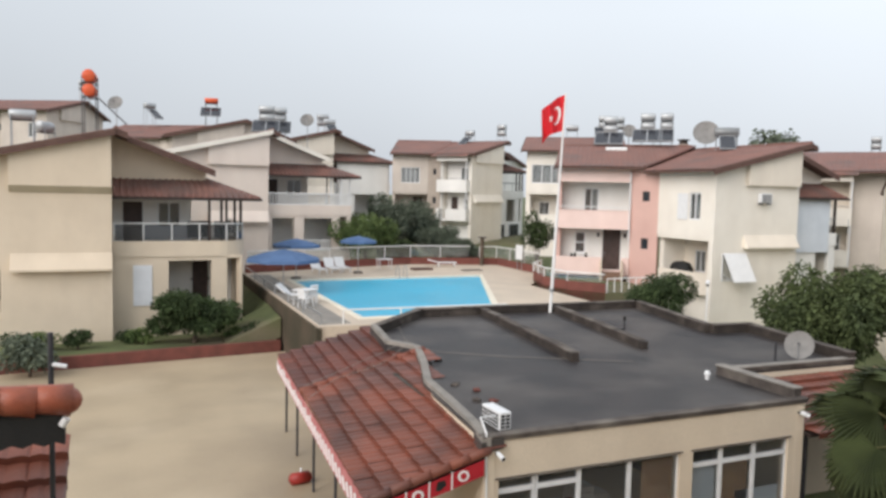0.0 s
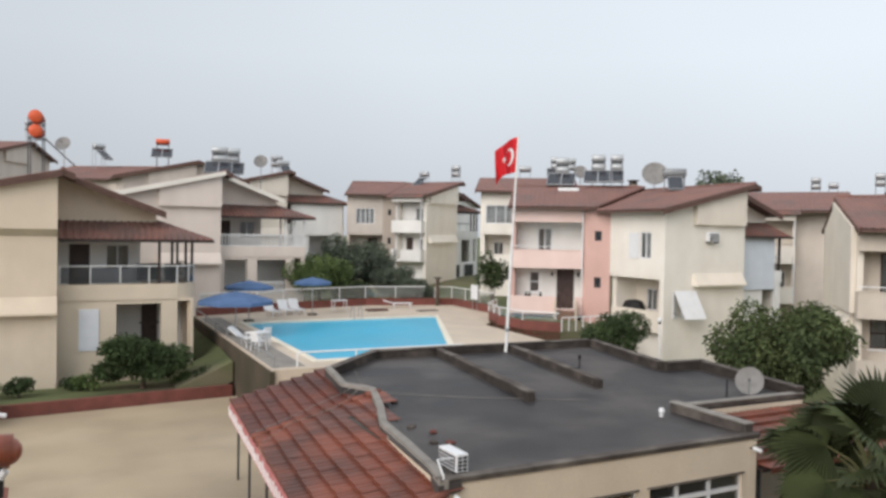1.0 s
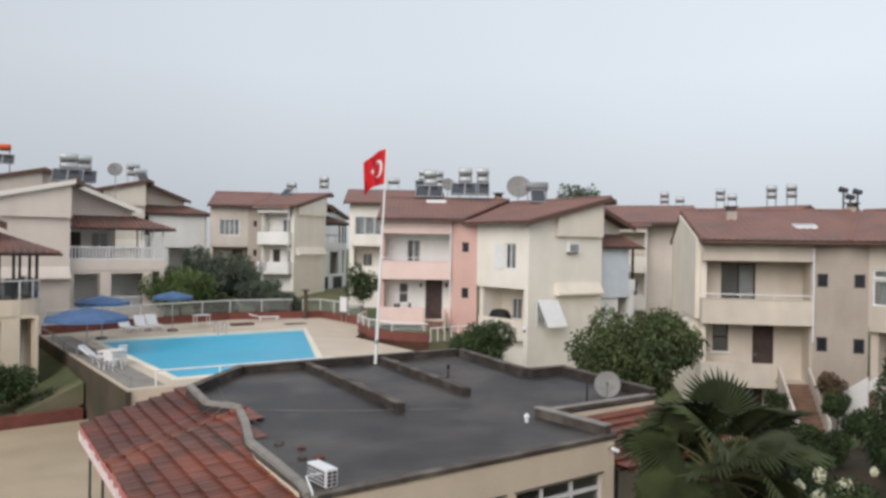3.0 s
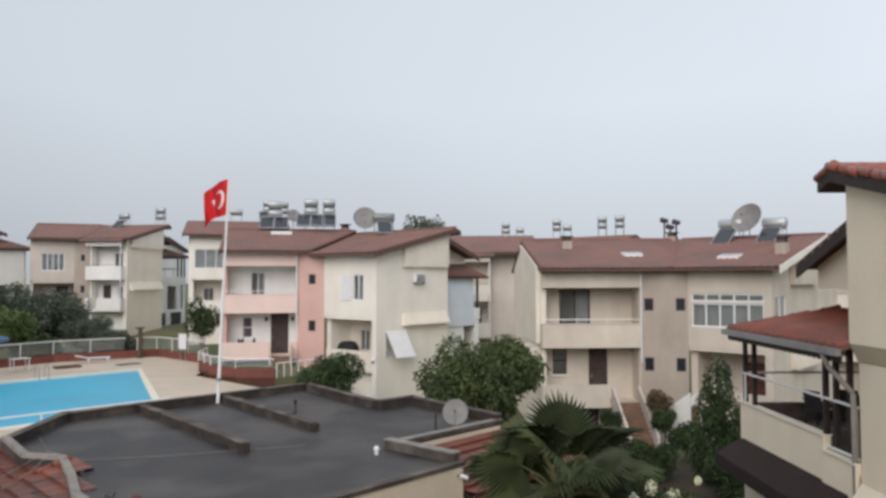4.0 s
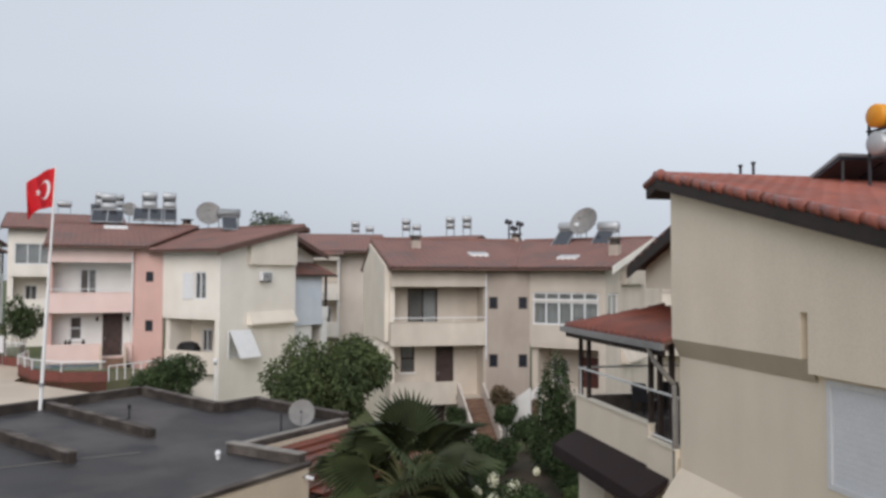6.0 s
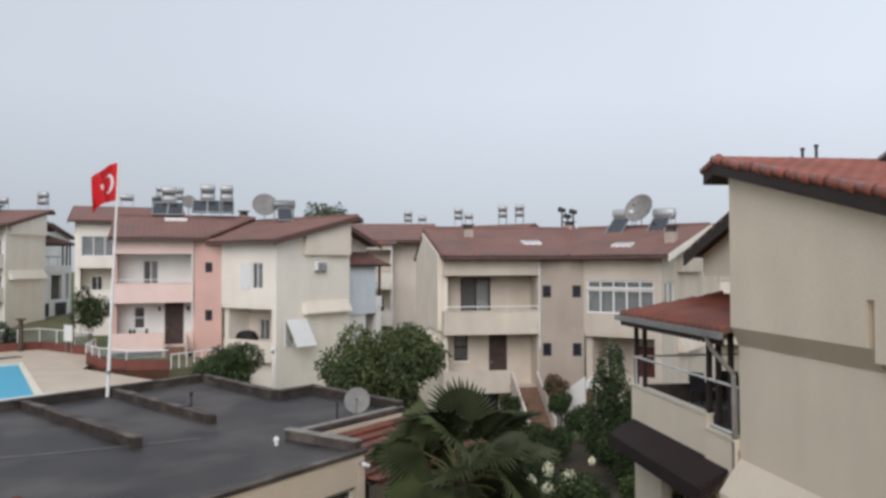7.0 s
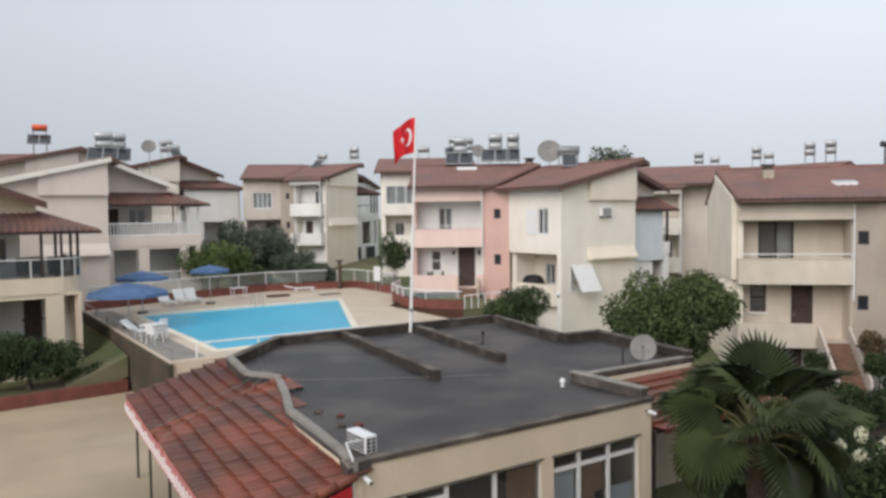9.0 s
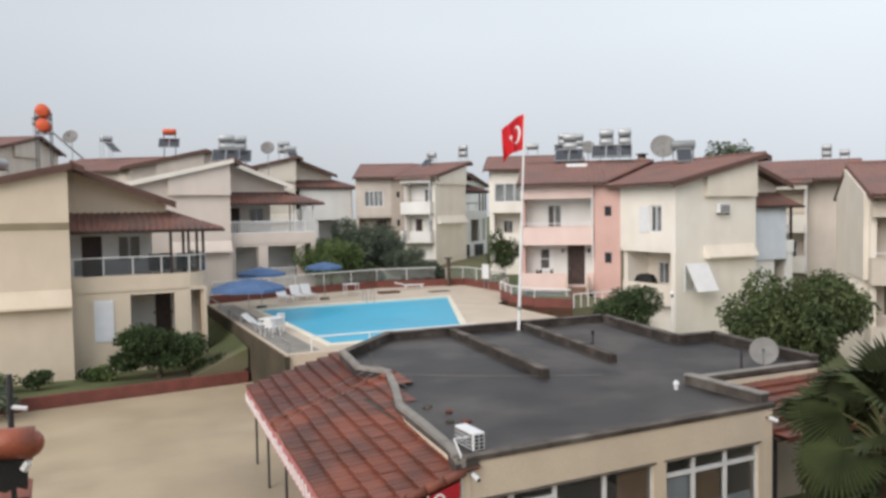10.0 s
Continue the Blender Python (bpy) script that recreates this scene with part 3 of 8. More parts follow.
            put("wall", lambda b: wall_holes(b, "x", cx, cx + 0.25, a, e, low, EAVE_Z - 0.05, ((a + 0.45, a + 0.95, 6.55, 7.1), (a + 0.45, a + 0.95, 3.6, 4.2))), o.get("core_mat", wall))
            for z in (6.55, 3.6):
                win("x", cx + 0.05, a + 0.45, a + 0.95, z, z + 0.55, cols=1, frame_w=0.06, mat=DARK_METAL)
        else:
            bw = o.get("back_mat", wall)
            pm = o.get("parapet_mat", wall)
            f0, rc = o.get("bal_x", 0.0), o.get("recess", 1.5)
            r0 = f0 + rc
            ux, lx = o.get("upper_open", (a + 3.2, a + 5.0)), o.get("lower_door", (a + 1.0, a + 2.05))
            lw = o.get("lower_win", (a + 3.2, a + 4.0))
            put("wall", lambda b: wall_holes(b, "x", r0, r0 + 0.2, a + 0.2, e - 0.2, 5.0, EAVE_Z - 0.05, ((ux[0], ux[1], 5.02, 7.25),)), bw)
            put("wall", lambda b: wall_holes(b, "x", r0, r0 + 0.2, a + 0.2, e - 0.2, low, 4.75, ((lx[0], lx[1], 2.12, 4.3), (lw[0], lw[1], 2.7, 4.2))), bw)
            win("x", r0 + 0.03, ux[0], ux[1], 5.02, 7.25, cols=2, mat=o.get("door_frame", WHITE_PVC))
            dor("x", r0 + 0.03, lx[0], lx[1], 2.12, 4.3, o.get("door_mat", DOOR_DARK))
            win("x", r0 + 0.03, lw[0], lw[1], 2.7, 4.2, cols=1, rows=2, mat=o.get("door_frame", WHITE_PVC))
            for y in (a, e - 0.2):
                put("wall", lambda b: bx(b, max(f0 + 0.35, 0.35 - rc * 0.2), 1.7, y, y + 0.2, low, EAVE_Z - 0.05), bw)
            put("slab", lambda b: bx(b, f0, r0, a + 0.01, e - 0.01, 4.75, 5.0), pm)
            put("slab", lambda b: bx(b, f0, r0, a + 0.01, e - 0.01, 1.9, 2.1), pm)
            put("parapet", lambda b: bx(b, f0 - 0.08, f0 + 0.08, a, e, 4.78, 6.0), pm)
            g0, g1 = o.get("gap", (a + 0.9, a + 2.2))
            put("parapet", lambda b: bx(b, f0 - 0.08, f0 + 0.08, g1, e, 1.95, 3.1), pm)
            if g0 - a > 0.05:
                put("parapet", lambda b: bx(b, f0 - 0.08, f0 + 0.08, a, g0, 1.95, 3.1), pm)
            for y, zz in ((e - 0.1, 4.78), (e - 0.1, 1.95), (a - 0.02, 4.78), (a - 0.02, 1.95)):
                put("parapet", lambda b: bx(b, f0 + 0.08, f0 + rc * 0.8, y, y + 0.12, zz, zz + 1.2), pm)
            put("fascia", lambda b: bx(b, f0 - 0.1, f0 + 0.1, a, e, 7.85, EAVE_Z - 0.06 - (0.25 if f0 < -0.5 else 0)), o.get("fascia_mat", pm))
            put("rail", lambda b: (rod(b, (f0, a + 0.2, 6.14), (f0, e, 6.14), 0.022, 6), *[rod(b, (f0, y, 5.99), (f0, y, 6.14), 0.014, 5) for y in (a + 0.3, (a + e) / 2, e - 0.2)]), GREY_METAL)
            put("pipe", lambda b: rod(b, (f0 - 0.02, a + 0.05, 2.0), (f0 - 0.02, a + 0.05, EAVE_Z - 0.3), 0.05, 6), WHITE_PVC, "white rain pipe")
            put("wall", lambda b: bx(b, f0 + 1.2, f0 + 1.4, a, e, low, 1.9), bw, "basement wall set back below the balcony")
            if f0 < -0.5:
                put("eave", lambda b: slab(b, [(-0.55, a - 0.3, EAVE_Z + 0.05), (-0.55, e + 0.4, EAVE_Z + 0.05), (f0 - 0.55, e + 0.4, EAVE_Z - 0.2), (f0 - 0.55, a - 0.3, EAVE_Z - 0.2)], 0.1), ROOF_TILE, "tiled eave over the balconies")

    spans = sorted((a, e) for _, a, e in o.get("fronts", (("", 0, 4.7), ("", 4.7, 6.0), ("", 6.0, 13.7))))
    edge = 0.3
    for a, e in spans + [(L - 0.3, L)]:
        if a - edge > 0.05:
            put("wall", lambda b: bx(b, 0.02, 0.35, edge, a, low, EAVE_Z - 0.05), front)
        edge = e

    # back: the roof terrace with its canopy
    if o.get("terrace", True):
        te = o.get("te", 12.4)
        holes = o.get("terrace_holes", ((8.7, 10.7, 1.7, 4.1), (11.45, 12.05, 1.7, 4.2)))
        R = o.get("round", 0.0)
        tw_ = te - 0.2 if R else te
        put("wall", lambda b: wall_holes(b, "y", ty, ty + 0.25, 6.2, tw_, low, 4.3, holes), o.get("terrace_wall", wall))
        put("wall", lambda b: bx(b, tw_ - 0.25, tw_, ty + 0.25, L, low, 4.3), wall)

        def curve_line(off, end=7.0):
            arc = [(te - R + (R - off) * math.sin(k * math.pi / 12), ty + R - (R - off) * math.cos(k * math.pi / 12)) for k in range(7)]
            return [(6.22, ty + off)] + arc + [(te - off, ty + end)]
        bd = o.get("back_d", 3.2)
        put("wall", lambda b: bx(b, 6.0, 6.2, 0.3, ty + bd + 0.2, 4.75, roof_z(6.1) - 0.15), wall)
        sill, sx, sd = o.get("sill", 5.05), *o.get("sill_step", (6.22, 0.0))
        if R:
            put("slab", lambda b: prism(b, curve_line(-0.06, L - ty) + [(6.22, L)], 4.3, 4.75, "z"), o.get("terrace_wall", wall))
            put("parapet", lambda b: band(b, curve_line(-0.06), 0.15, 4.752, sill), o.get("terrace_wall", wall), "low parapet curved round the terrace corner")
        else:
            put("slab", lambda b: bx(b, 6.22, te + 0.05, ty - 0.05, L, 4.3, 4.75), o.get("terrace_wall", wall))
            put("parapet", lambda b: bx(b, sx, te + 0.05, ty - 0.05, ty + 0.1, 4.75, sill), o.get("terrace_wall", wall))
            if sd:
                put("parapet", lambda b: bx(b, 6.22, sx - 0.002, ty - 0.09, ty + 0.1, 4.3 - sd, sill - sd), o.get("terrace_wall", wall), "lower stepped parapet beside the house wall")
                put("coping", lambda b: (bx(b, sx, te + 0.08, ty - 0.08, ty + 0.13, sill, sill + 0.03), bx(b, 6.22, sx, ty - 0.12, ty + 0.13, sill - sd, sill - sd + 0.03)), POOL_RIM)
            put("parapet", lambda b: bx(b, te - 0.1, te + 0.05, ty + 0.1, ty + 7, 4.75, sill), o.get("terrace_floor", o.get("terrace_wall", wall)))
        if o.get("terrace_floor"):
            put("floor", lambda b: bx(b, 6.22, te - 0.1, ty + 0.1, ty + 3.2, 4.754, 4.775), o["terrace_floor"], "dark wet terrace floor")
        put("wall", lambda b: wall_holes(b, "y", ty + bd, ty + bd + 0.2, 6.2, 9.9, 4.75, roof_z(9.9), ((6.7, 7.6, 4.77, 6.9), (8.3, 9.4, 5.6, 6.9))), o.get("inner", wall))
        dor("y", ty + bd + 0.03, 6.7, 7.6, 4.77, 6.9, DOOR_DARK)
        win("y", ty + bd + 0.05, 8.3, 9.4, 5.6, 6.9)
        put("wall", lambda b: bx(b, 9.7, 9.9, ty + bd + 0.2, L, 4.75, roof_z(9.9) - 0.1), wall)
        put("wall", lambda b: prism(b, [(6.2, 7.95), (10.6, 7.95), (10.6, roof_z(10.6) - 0.14), (6.4, roof_z(6.4) - 0.14), (6.2, roof_z(6.2) - 0.14)], ty + 1.5, ty + 1.7), wall)
        # canopy: two tiled falls on dark posts
        ce, cz = te + o.get("canopy_end", 0.6), o.get("canopy_z", 7.2)
        ov = o.get("canopy_out", 0.4)
        rise = o.get("canopy_rise", 0.92)

        def canopy(b):
            slab(b, [(6.22, ty - ov, cz), (ce, ty - ov, cz), (10.6, ty + 1.75, cz + rise), (6.22, ty + 1.75, cz + rise)], 0.07)
            slab(b, [(ce, ty - ov, cz), (ce, ty + 7, cz), (10.6, ty + 7, cz + rise), (10.6, ty + 1.75, cz + rise)], 0.07)
        can = put("canopy_roof", canopy, ROOF_TILE, "clay-tiled terrace canopy")

        def canopy_waves(b):
            n = int((ce - 6.22) / 0.3)
            run = 1.75 + ov
            for i in range(n):
                x0 = 6.3 + i * 0.3
                # each tile row stops at the hip
                f = 1.0 if x0 < 10.5 else max(0.05, (ce - x0) / (ce - 10.6))
                rod(b, (x0, ty - ov - 0.03, cz + 0.01), (x0, ty - ov + run * f, cz - 0.005 + rise * f), 0.06 if o.get("canopy_tile") is None else 0.075, 6)
            for i in range(int((7 + ov) / 0.3)):
                y0 = ty - ov + 0.15 + i * 0.3
                f = min(1.0, max(0.05, (y0 - ty + ov) / run))
                rod(b, (ce + 0.03, y0, cz + 0.01), (ce - (ce - 10.6) * f, y0, cz - 0.005 + rise * f), 0.06 if o.get("canopy_tile") is None else 0.075, 6)
        put("tile_cover", canopy_waves, o.get("canopy_tile", ROOF_TILE), "", True, can)
        put("gutter", lambda b: (bx(b, 6.22, ce + 0.05, ty - ov - 0.1, ty - ov, cz - 0.16, cz - 0.03), bx(b, ce, ce + 0.1, ty - ov, ty + 7, cz - 0.16, cz - 0.03)), o.get("gutter_mat", DARK_WOOD))
        posts = o.get("posts", ((te - 1.5, ty + 0.05), (te - 0.75, ty + 0.05), (te - 0.08, ty + 0.05), (te - 0.08, ty + 3.4), (te - 0.08, ty + 6.6)))
        pw = o.get("post_w", 0.06)
        for px, py in posts:
            put("post", lambda b: bx(b, px - pw, px + pw, py - pw, py + pw, 5.05, cz - 0.05), DARK_WOOD if o.get("dark_posts", True) else WHITE_PAINT)
        if o.get("balusters"):
            put("rail", lambda b: (bx(b, 6.3, te, ty - 0.03, ty + 0.07, 5.82, 5.92), bx(b, 6.3, te, ty - 0.03, ty + 0.07, 5.05, 5.12)), WHITE_PAINT)
            for i in range(int((te - 6.4) / 0.21)):
                x = 6.45 + i * 0.21
                put("baluster", lambda b: rod(b, (x, ty + 0.02, 5.12), (x, ty + 0.02, 5.82), 0.05, 6), WHITE_PAINT)
            for h in holes[-2:]:
                put("rail", lambda b: (bx(b, h[0], h[1], ty + 0.04, ty + 0.14, h[2] + 0.72, h[2] + 0.82), bx(b, h[0], h[1], ty + 0.04, ty + 0.14, h[2], h[2] + 0.06)), WHITE_PAINT)
                for i in range(int((h[1] - h[0]) / 0.24)):
                    x = h[0] + 0.15 + i * 0.24
                    put("baluster", lambda b: rod(b, (x, ty + 0.09, h[2] + 0.06), (x, ty + 0.09, h[2] + 0.72), 0.05, 6), WHITE_PAINT)
        elif R:
            line = curve_line(0.02, 6.8)
            put("rail", lambda b: [rod(b, (*p, 5.9), (*q, 5.9), 0.03, 6) for p, q in zip(line, line[1:])], WHITE_PAINT)
            cuts = [(6.3 + 1.28 * k, ty + 0.02) for k in range(5)] + line[2::2]
            for (xa, ya), (xb, yb) in zip(cuts, cuts[1:]):
                put("rail_post", lambda b: rod(b, (xa, ya, 5.0), (xa, ya, 5.9), 0.03, 6), WHITE_PAINT)
                put("pane", lambda b: prism(b, [(xa, ya), (xb, yb), (xb, yb + 0.014), (xa, ya + 0.014)], 5.1, 5.84, "z"), RAIL_GLASS)
            # garden furniture pushed together under the canopy
            for k, (px, py) in enumerate(((9.7, 1.0), (10.3, 1.5), (11.0, 0.9))):
                put("cushion", lambda b: (bx(b, px, px + 0.55, ty + py, ty + py + 0.55, 5.15, 5.3), bx(b, px, px + 0.55, ty + py + 0.45, ty + py + 0.56, 5.3, 5.95)), DARK_METAL, "dark chair back showing over the rail")
        else:
            put("rail", lambda b: (rod(b, (6.3, ty + 0.02, 5.9), (te, ty + 0.02, 5.9), 0.03, 6), rod(b, (te, ty + 0.02, 5.9), (te, ty + 6.8, 5.9), 0.03, 6),
                                   *[rod(b, (x, ty + 0.02, 5.03), (x, ty + 0.02, 5.9), 0.022, 5) for x in o.get("rail_posts", (6.4, 7.6, 8.2, 9.9, 11.4))]), o.get("rail_mat", GREY_METAL))
            if sd:
                put("low_rail", lambda b: rod(b, (6.3, ty + 0.02, 5.0), (sx, ty + 0.02, 5.0), 0.025, 6), WHITE_PAINT)
                teeth = [(6.3 + k * 0.1, cz - 0.3 + 0.035 * (k % 2)) for k in range(int((ce - 6.3) / 0.1) + 1)]
                put("eave_board", lambda b: prism(b, [(6.3, cz - 0.1), (teeth[-1][0], cz - 0.1)] + teeth[::-1], ty - ov + 0.03, ty - ov + 0.06), DARK_WOOD, "dark scalloped board under the gutter")
            for x0, x1 in o.get("rail_panes", ((6.5, 7.5), (7.7, 8.15), (8.25, 9.85), (9.95, 11.3), (11.45, te - 0.1))):
                put("pane", lambda b: bx(b, x0, x1, ty + 0.012, ty + 0.026, 5.1, 5.84), RAIL_GLASS)
        if o.get("screen"):
            sc = o["screen"]
            put("screen", lambda b: bx(b, sc[0], sc[1], ty - 0.12, ty - 0.06, 3.9, 7.05), o.get("screen_mat", BLUE_SHEET), "pale sheet closing the terrace")
        for h in holes:
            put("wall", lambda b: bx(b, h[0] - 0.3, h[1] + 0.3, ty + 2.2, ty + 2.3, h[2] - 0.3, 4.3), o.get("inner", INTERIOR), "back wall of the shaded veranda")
        if R:
            put("veranda_door", lambda b: (bx(b, 10.0, 10.75, ty + 2.12, ty + 2.19, 1.6, 4.2), bx(b, 9.9, 10.85, ty + 2.14, ty + 2.196, 2.9, 2.98)), DOOR_DARK, "dark doorway inside the veranda")
        if o.get("panel"):
            p = o["panel"]
            sh = put("shutter", lambda b: bx(b, p[0], p[1], ty - 0.05, ty - 0.003, p[2], p[3]), SHUTTER, "closed white roller shutter")
            for i in range(int((p[3] - p[2] - 0.1) / 0.12)):
                put("slat", lambda b: bx(b, p[0] + 0.04, p[1] - 0.04, ty - 0.056, ty - 0.05, p[2] + 0.05 + 0.12 * i, p[2] + 0.16 + 0.12 * i), SHUTTER, "", False, sh)
        if o.get("cellar_win"):
            for p in o["cellar_win"]:
                put("window_frame", lambda b: wall_holes(b, "y", ty - 0.06, ty - 0.003, *p, [(p[0] + 0.1, p[1] - 0.1, p[2] + 0.1, p[3] - 0.1)]), WHITE_PAINT)
                put("pane", lambda b: bx(b, p[0] + 0.1, p[1] - 0.1, ty - 0.03, ty - 0.004, p[2] + 0.1, p[3] - 0.1), COLLECTOR, "dark cellar window glass")
    else:
        put("wall", lambda b: bx(b, 10.1, 10.3, 0.0, L - 0.3, low, roof_z(10.2) - 0.1), wall)
        put("wall", lambda b: prism(b, [(6.2, low), (10.1, low), (10.1, roof_z(10.1) - 0.12), (6.4, roof_z(6.4) - 0.12), (6.2, roof_z(6.2) - 0.12)], 0.05, 0.3), wall)

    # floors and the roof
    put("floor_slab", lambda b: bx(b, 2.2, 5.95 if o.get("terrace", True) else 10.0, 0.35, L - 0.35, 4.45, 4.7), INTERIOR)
    y0, y1 = -o.get("verge_out", 0.55), L + 0.45
    corner, lean = o.get("mitre", (None, 0.0))
    joined = corner is not None

    def end_y(x):
        return L + corner + x * lean if joined else y1

    def hip(y):
        return (y - L - corner) / lean
    yb0 = o.get("back_y0", ty + 0.5 if o.get("terrace", True) else y0)
    step = o.get("tile_step", 0.0)
    rows = o.get("tile_rows", 1)
    roof = put("roof", lambda b: (slab(b, [(-0.6, y0, EAVE_Z), (-0.6, end_y(-0.6), EAVE_Z), (RIDGE_X, end_y(RIDGE_X), RIDGE_Z), (RIDGE_X, y0, RIDGE_Z)], 0.1),
                                  slab(b, [(RIDGE_X, yb0, RIDGE_Z), (RIDGE_X, end_y(RIDGE_X), RIDGE_Z), (10.9, end_y(10.9), roof_z(10.9)), (10.9, yb0, roof_z(10.9))], 0.1)), BROWN_TRIM, "brown boarded roof deck")
    put("tile_cover", lambda b: pantiles(b, RIDGE_X, RIDGE_Z + 0.03, -0.68, EAVE_Z + 0.0, y0 - 0.02, end_y(RIDGE_X), rows=rows, step=step, hip=hip if joined else None), o.get("tile", ROOF_TILE), "weathered clay pantiles", True, roof)
    put("tile_cover", lambda b: pantiles(b, RIDGE_X, RIDGE_Z + 0.03, 10.98, roof_z(10.98) + 0.02, yb0 - 0.02, end_y(10.9), rows=rows, step=step, hip=hip if joined else None), o.get("tile", ROOF_TILE), "weathered clay pantiles", True, roof)
    cr = o.get("cap_r", 0.115)
    for k in range(int((end_y(RIDGE_X) - y0) / 0.42) if o.get("caps", True) else 0):
        yy = y0 + 0.05 + k * 0.42
        put("ridge_tile", lambda b: rod(b, (RIDGE_X, yy, RIDGE_Z + 0.05 - (0.115 - cr) * 0.6), (RIDGE_X, yy + 0.43, RIDGE_Z + 0.06 - (0.115 - cr) * 0.6), cr, 7, cr - 0.015), o.get("tile", ROOF_TILE), "", False, roof)
    if yb0 > y0 + 0.1:
        tip = RIDGE_X + o.get("tip", 0.5)
        put("roof_tip", lambda b: slab(b, [(RIDGE_X, y0, RIDGE_Z + 0.06), (RIDGE_X, yb0, RIDGE_Z + 0.06), (tip, yb0, roof_z(tip) + 0.06), (tip, y0, roof_z(tip) + 0.06)], 0.28), BROWN_TRIM if not o.get("verge_tiles") else DARK_WOOD, "", False, roof)
        if o.get("verge_tiles"):
            put("verge_tile", lambda b: rod(b, (RIDGE_X - 0.1, y0 + 0.03, RIDGE_Z + 0.04), (tip + 0.05, y0 + 0.03, roof_z(tip) + 0.05), 0.09, 9, 0.08), TILE_NEAR, "", True, roof)
    vm = o.get("verge_mat", BROWN_TRIM)
    put("verge_board", lambda b: prism(b, [(-0.7, EAVE_Z - 0.3), (-0.7, EAVE_Z + 0.04), (RIDGE_X, RIDGE_Z + 0.04), (RIDGE_X, RIDGE_Z - 0.26)], y0 - 0.06, y0 - 0.02), vm, "", False, roof)
    put("verge_board", lambda b: prism(b, [(RIDGE_X, RIDGE_Z - 0.26), (RIDGE_X, RIDGE_Z + 0.04), (10.95, roof_z(10.95) + 0.04), (10.95, roof_z(10.95) - 0.28)], yb0 - 0.06, yb0 - 0.02), vm, "", False, roof)
    if not joined:
        put("verge_board", lambda b: prism(b, [(-0.7, EAVE_Z - 0.3), (-0.7, EAVE_Z + 0.04), (RIDGE_X, RIDGE_Z + 0.04), (RIDGE_X, RIDGE_Z - 0.26)], y1 + 0.02, y1 + 0.06), vm, "", False, roof)
    put("gutter", lambda b: bx(b, -0.8, -0.68, y0, end_y(-0.7), EAVE_Z - 0.14, EAVE_Z - 0.02), o.get("eave_gutter", BROWN_TRIM))
    for h in o.get("gable_windows", ()):
        win("y", 0.05, *h, cols=2, rows=1, frame_w=0.08)
        put("curtain", lambda b: bx(b, h[0] + 0.03, h[1] - 0.03, 0.33, 0.36, h[2], h[3]), CURTAIN)
    if o.get("verge_tiles"):
        for k in range(21):
            f, g = k / 21, (k + 1.12) / 21
            xs, xe = -0.7 + f * (RIDGE_X + 0.7), -0.7 + g * (RIDGE_X + 0.7)
            zs, ze = EAVE_Z + f * (RIDGE_Z - EAVE_Z), EAVE_Z + g * (RIDGE_Z - EAVE_Z)
            put("verge_tile", lambda b: rod(b, (xs, y0 - 0.02, zs + 0.012 * (k * 7 % 3 - 1)), (xe, y0 - 0.02 + 0.012 * (k * 5 % 3 - 1), ze + 0.02), 0.095, 9, 0.075), TILE_NEAR, "", True, roof)
        for k in range(12):
            f, g = k / 12, (k + 1.12) / 12
            xs, xe = 10.95 + f * (RIDGE_X - 10.95), 10.95 + g * (RIDGE_X - 10.95)
            put("verge_tile", lambda b: rod(b, (xs, yb0 + 0.03, roof_z(xs) + 0.0), (xe, yb0 + 0.03, roof_z(max(xe, RIDGE_X)) + 0.03), 0.1, 9, 0.08), TILE_NEAR, "", True, roof)
    return root


def at(x, y, z, turn=0):
    return pose(x, y, z, 0, 0, turn)


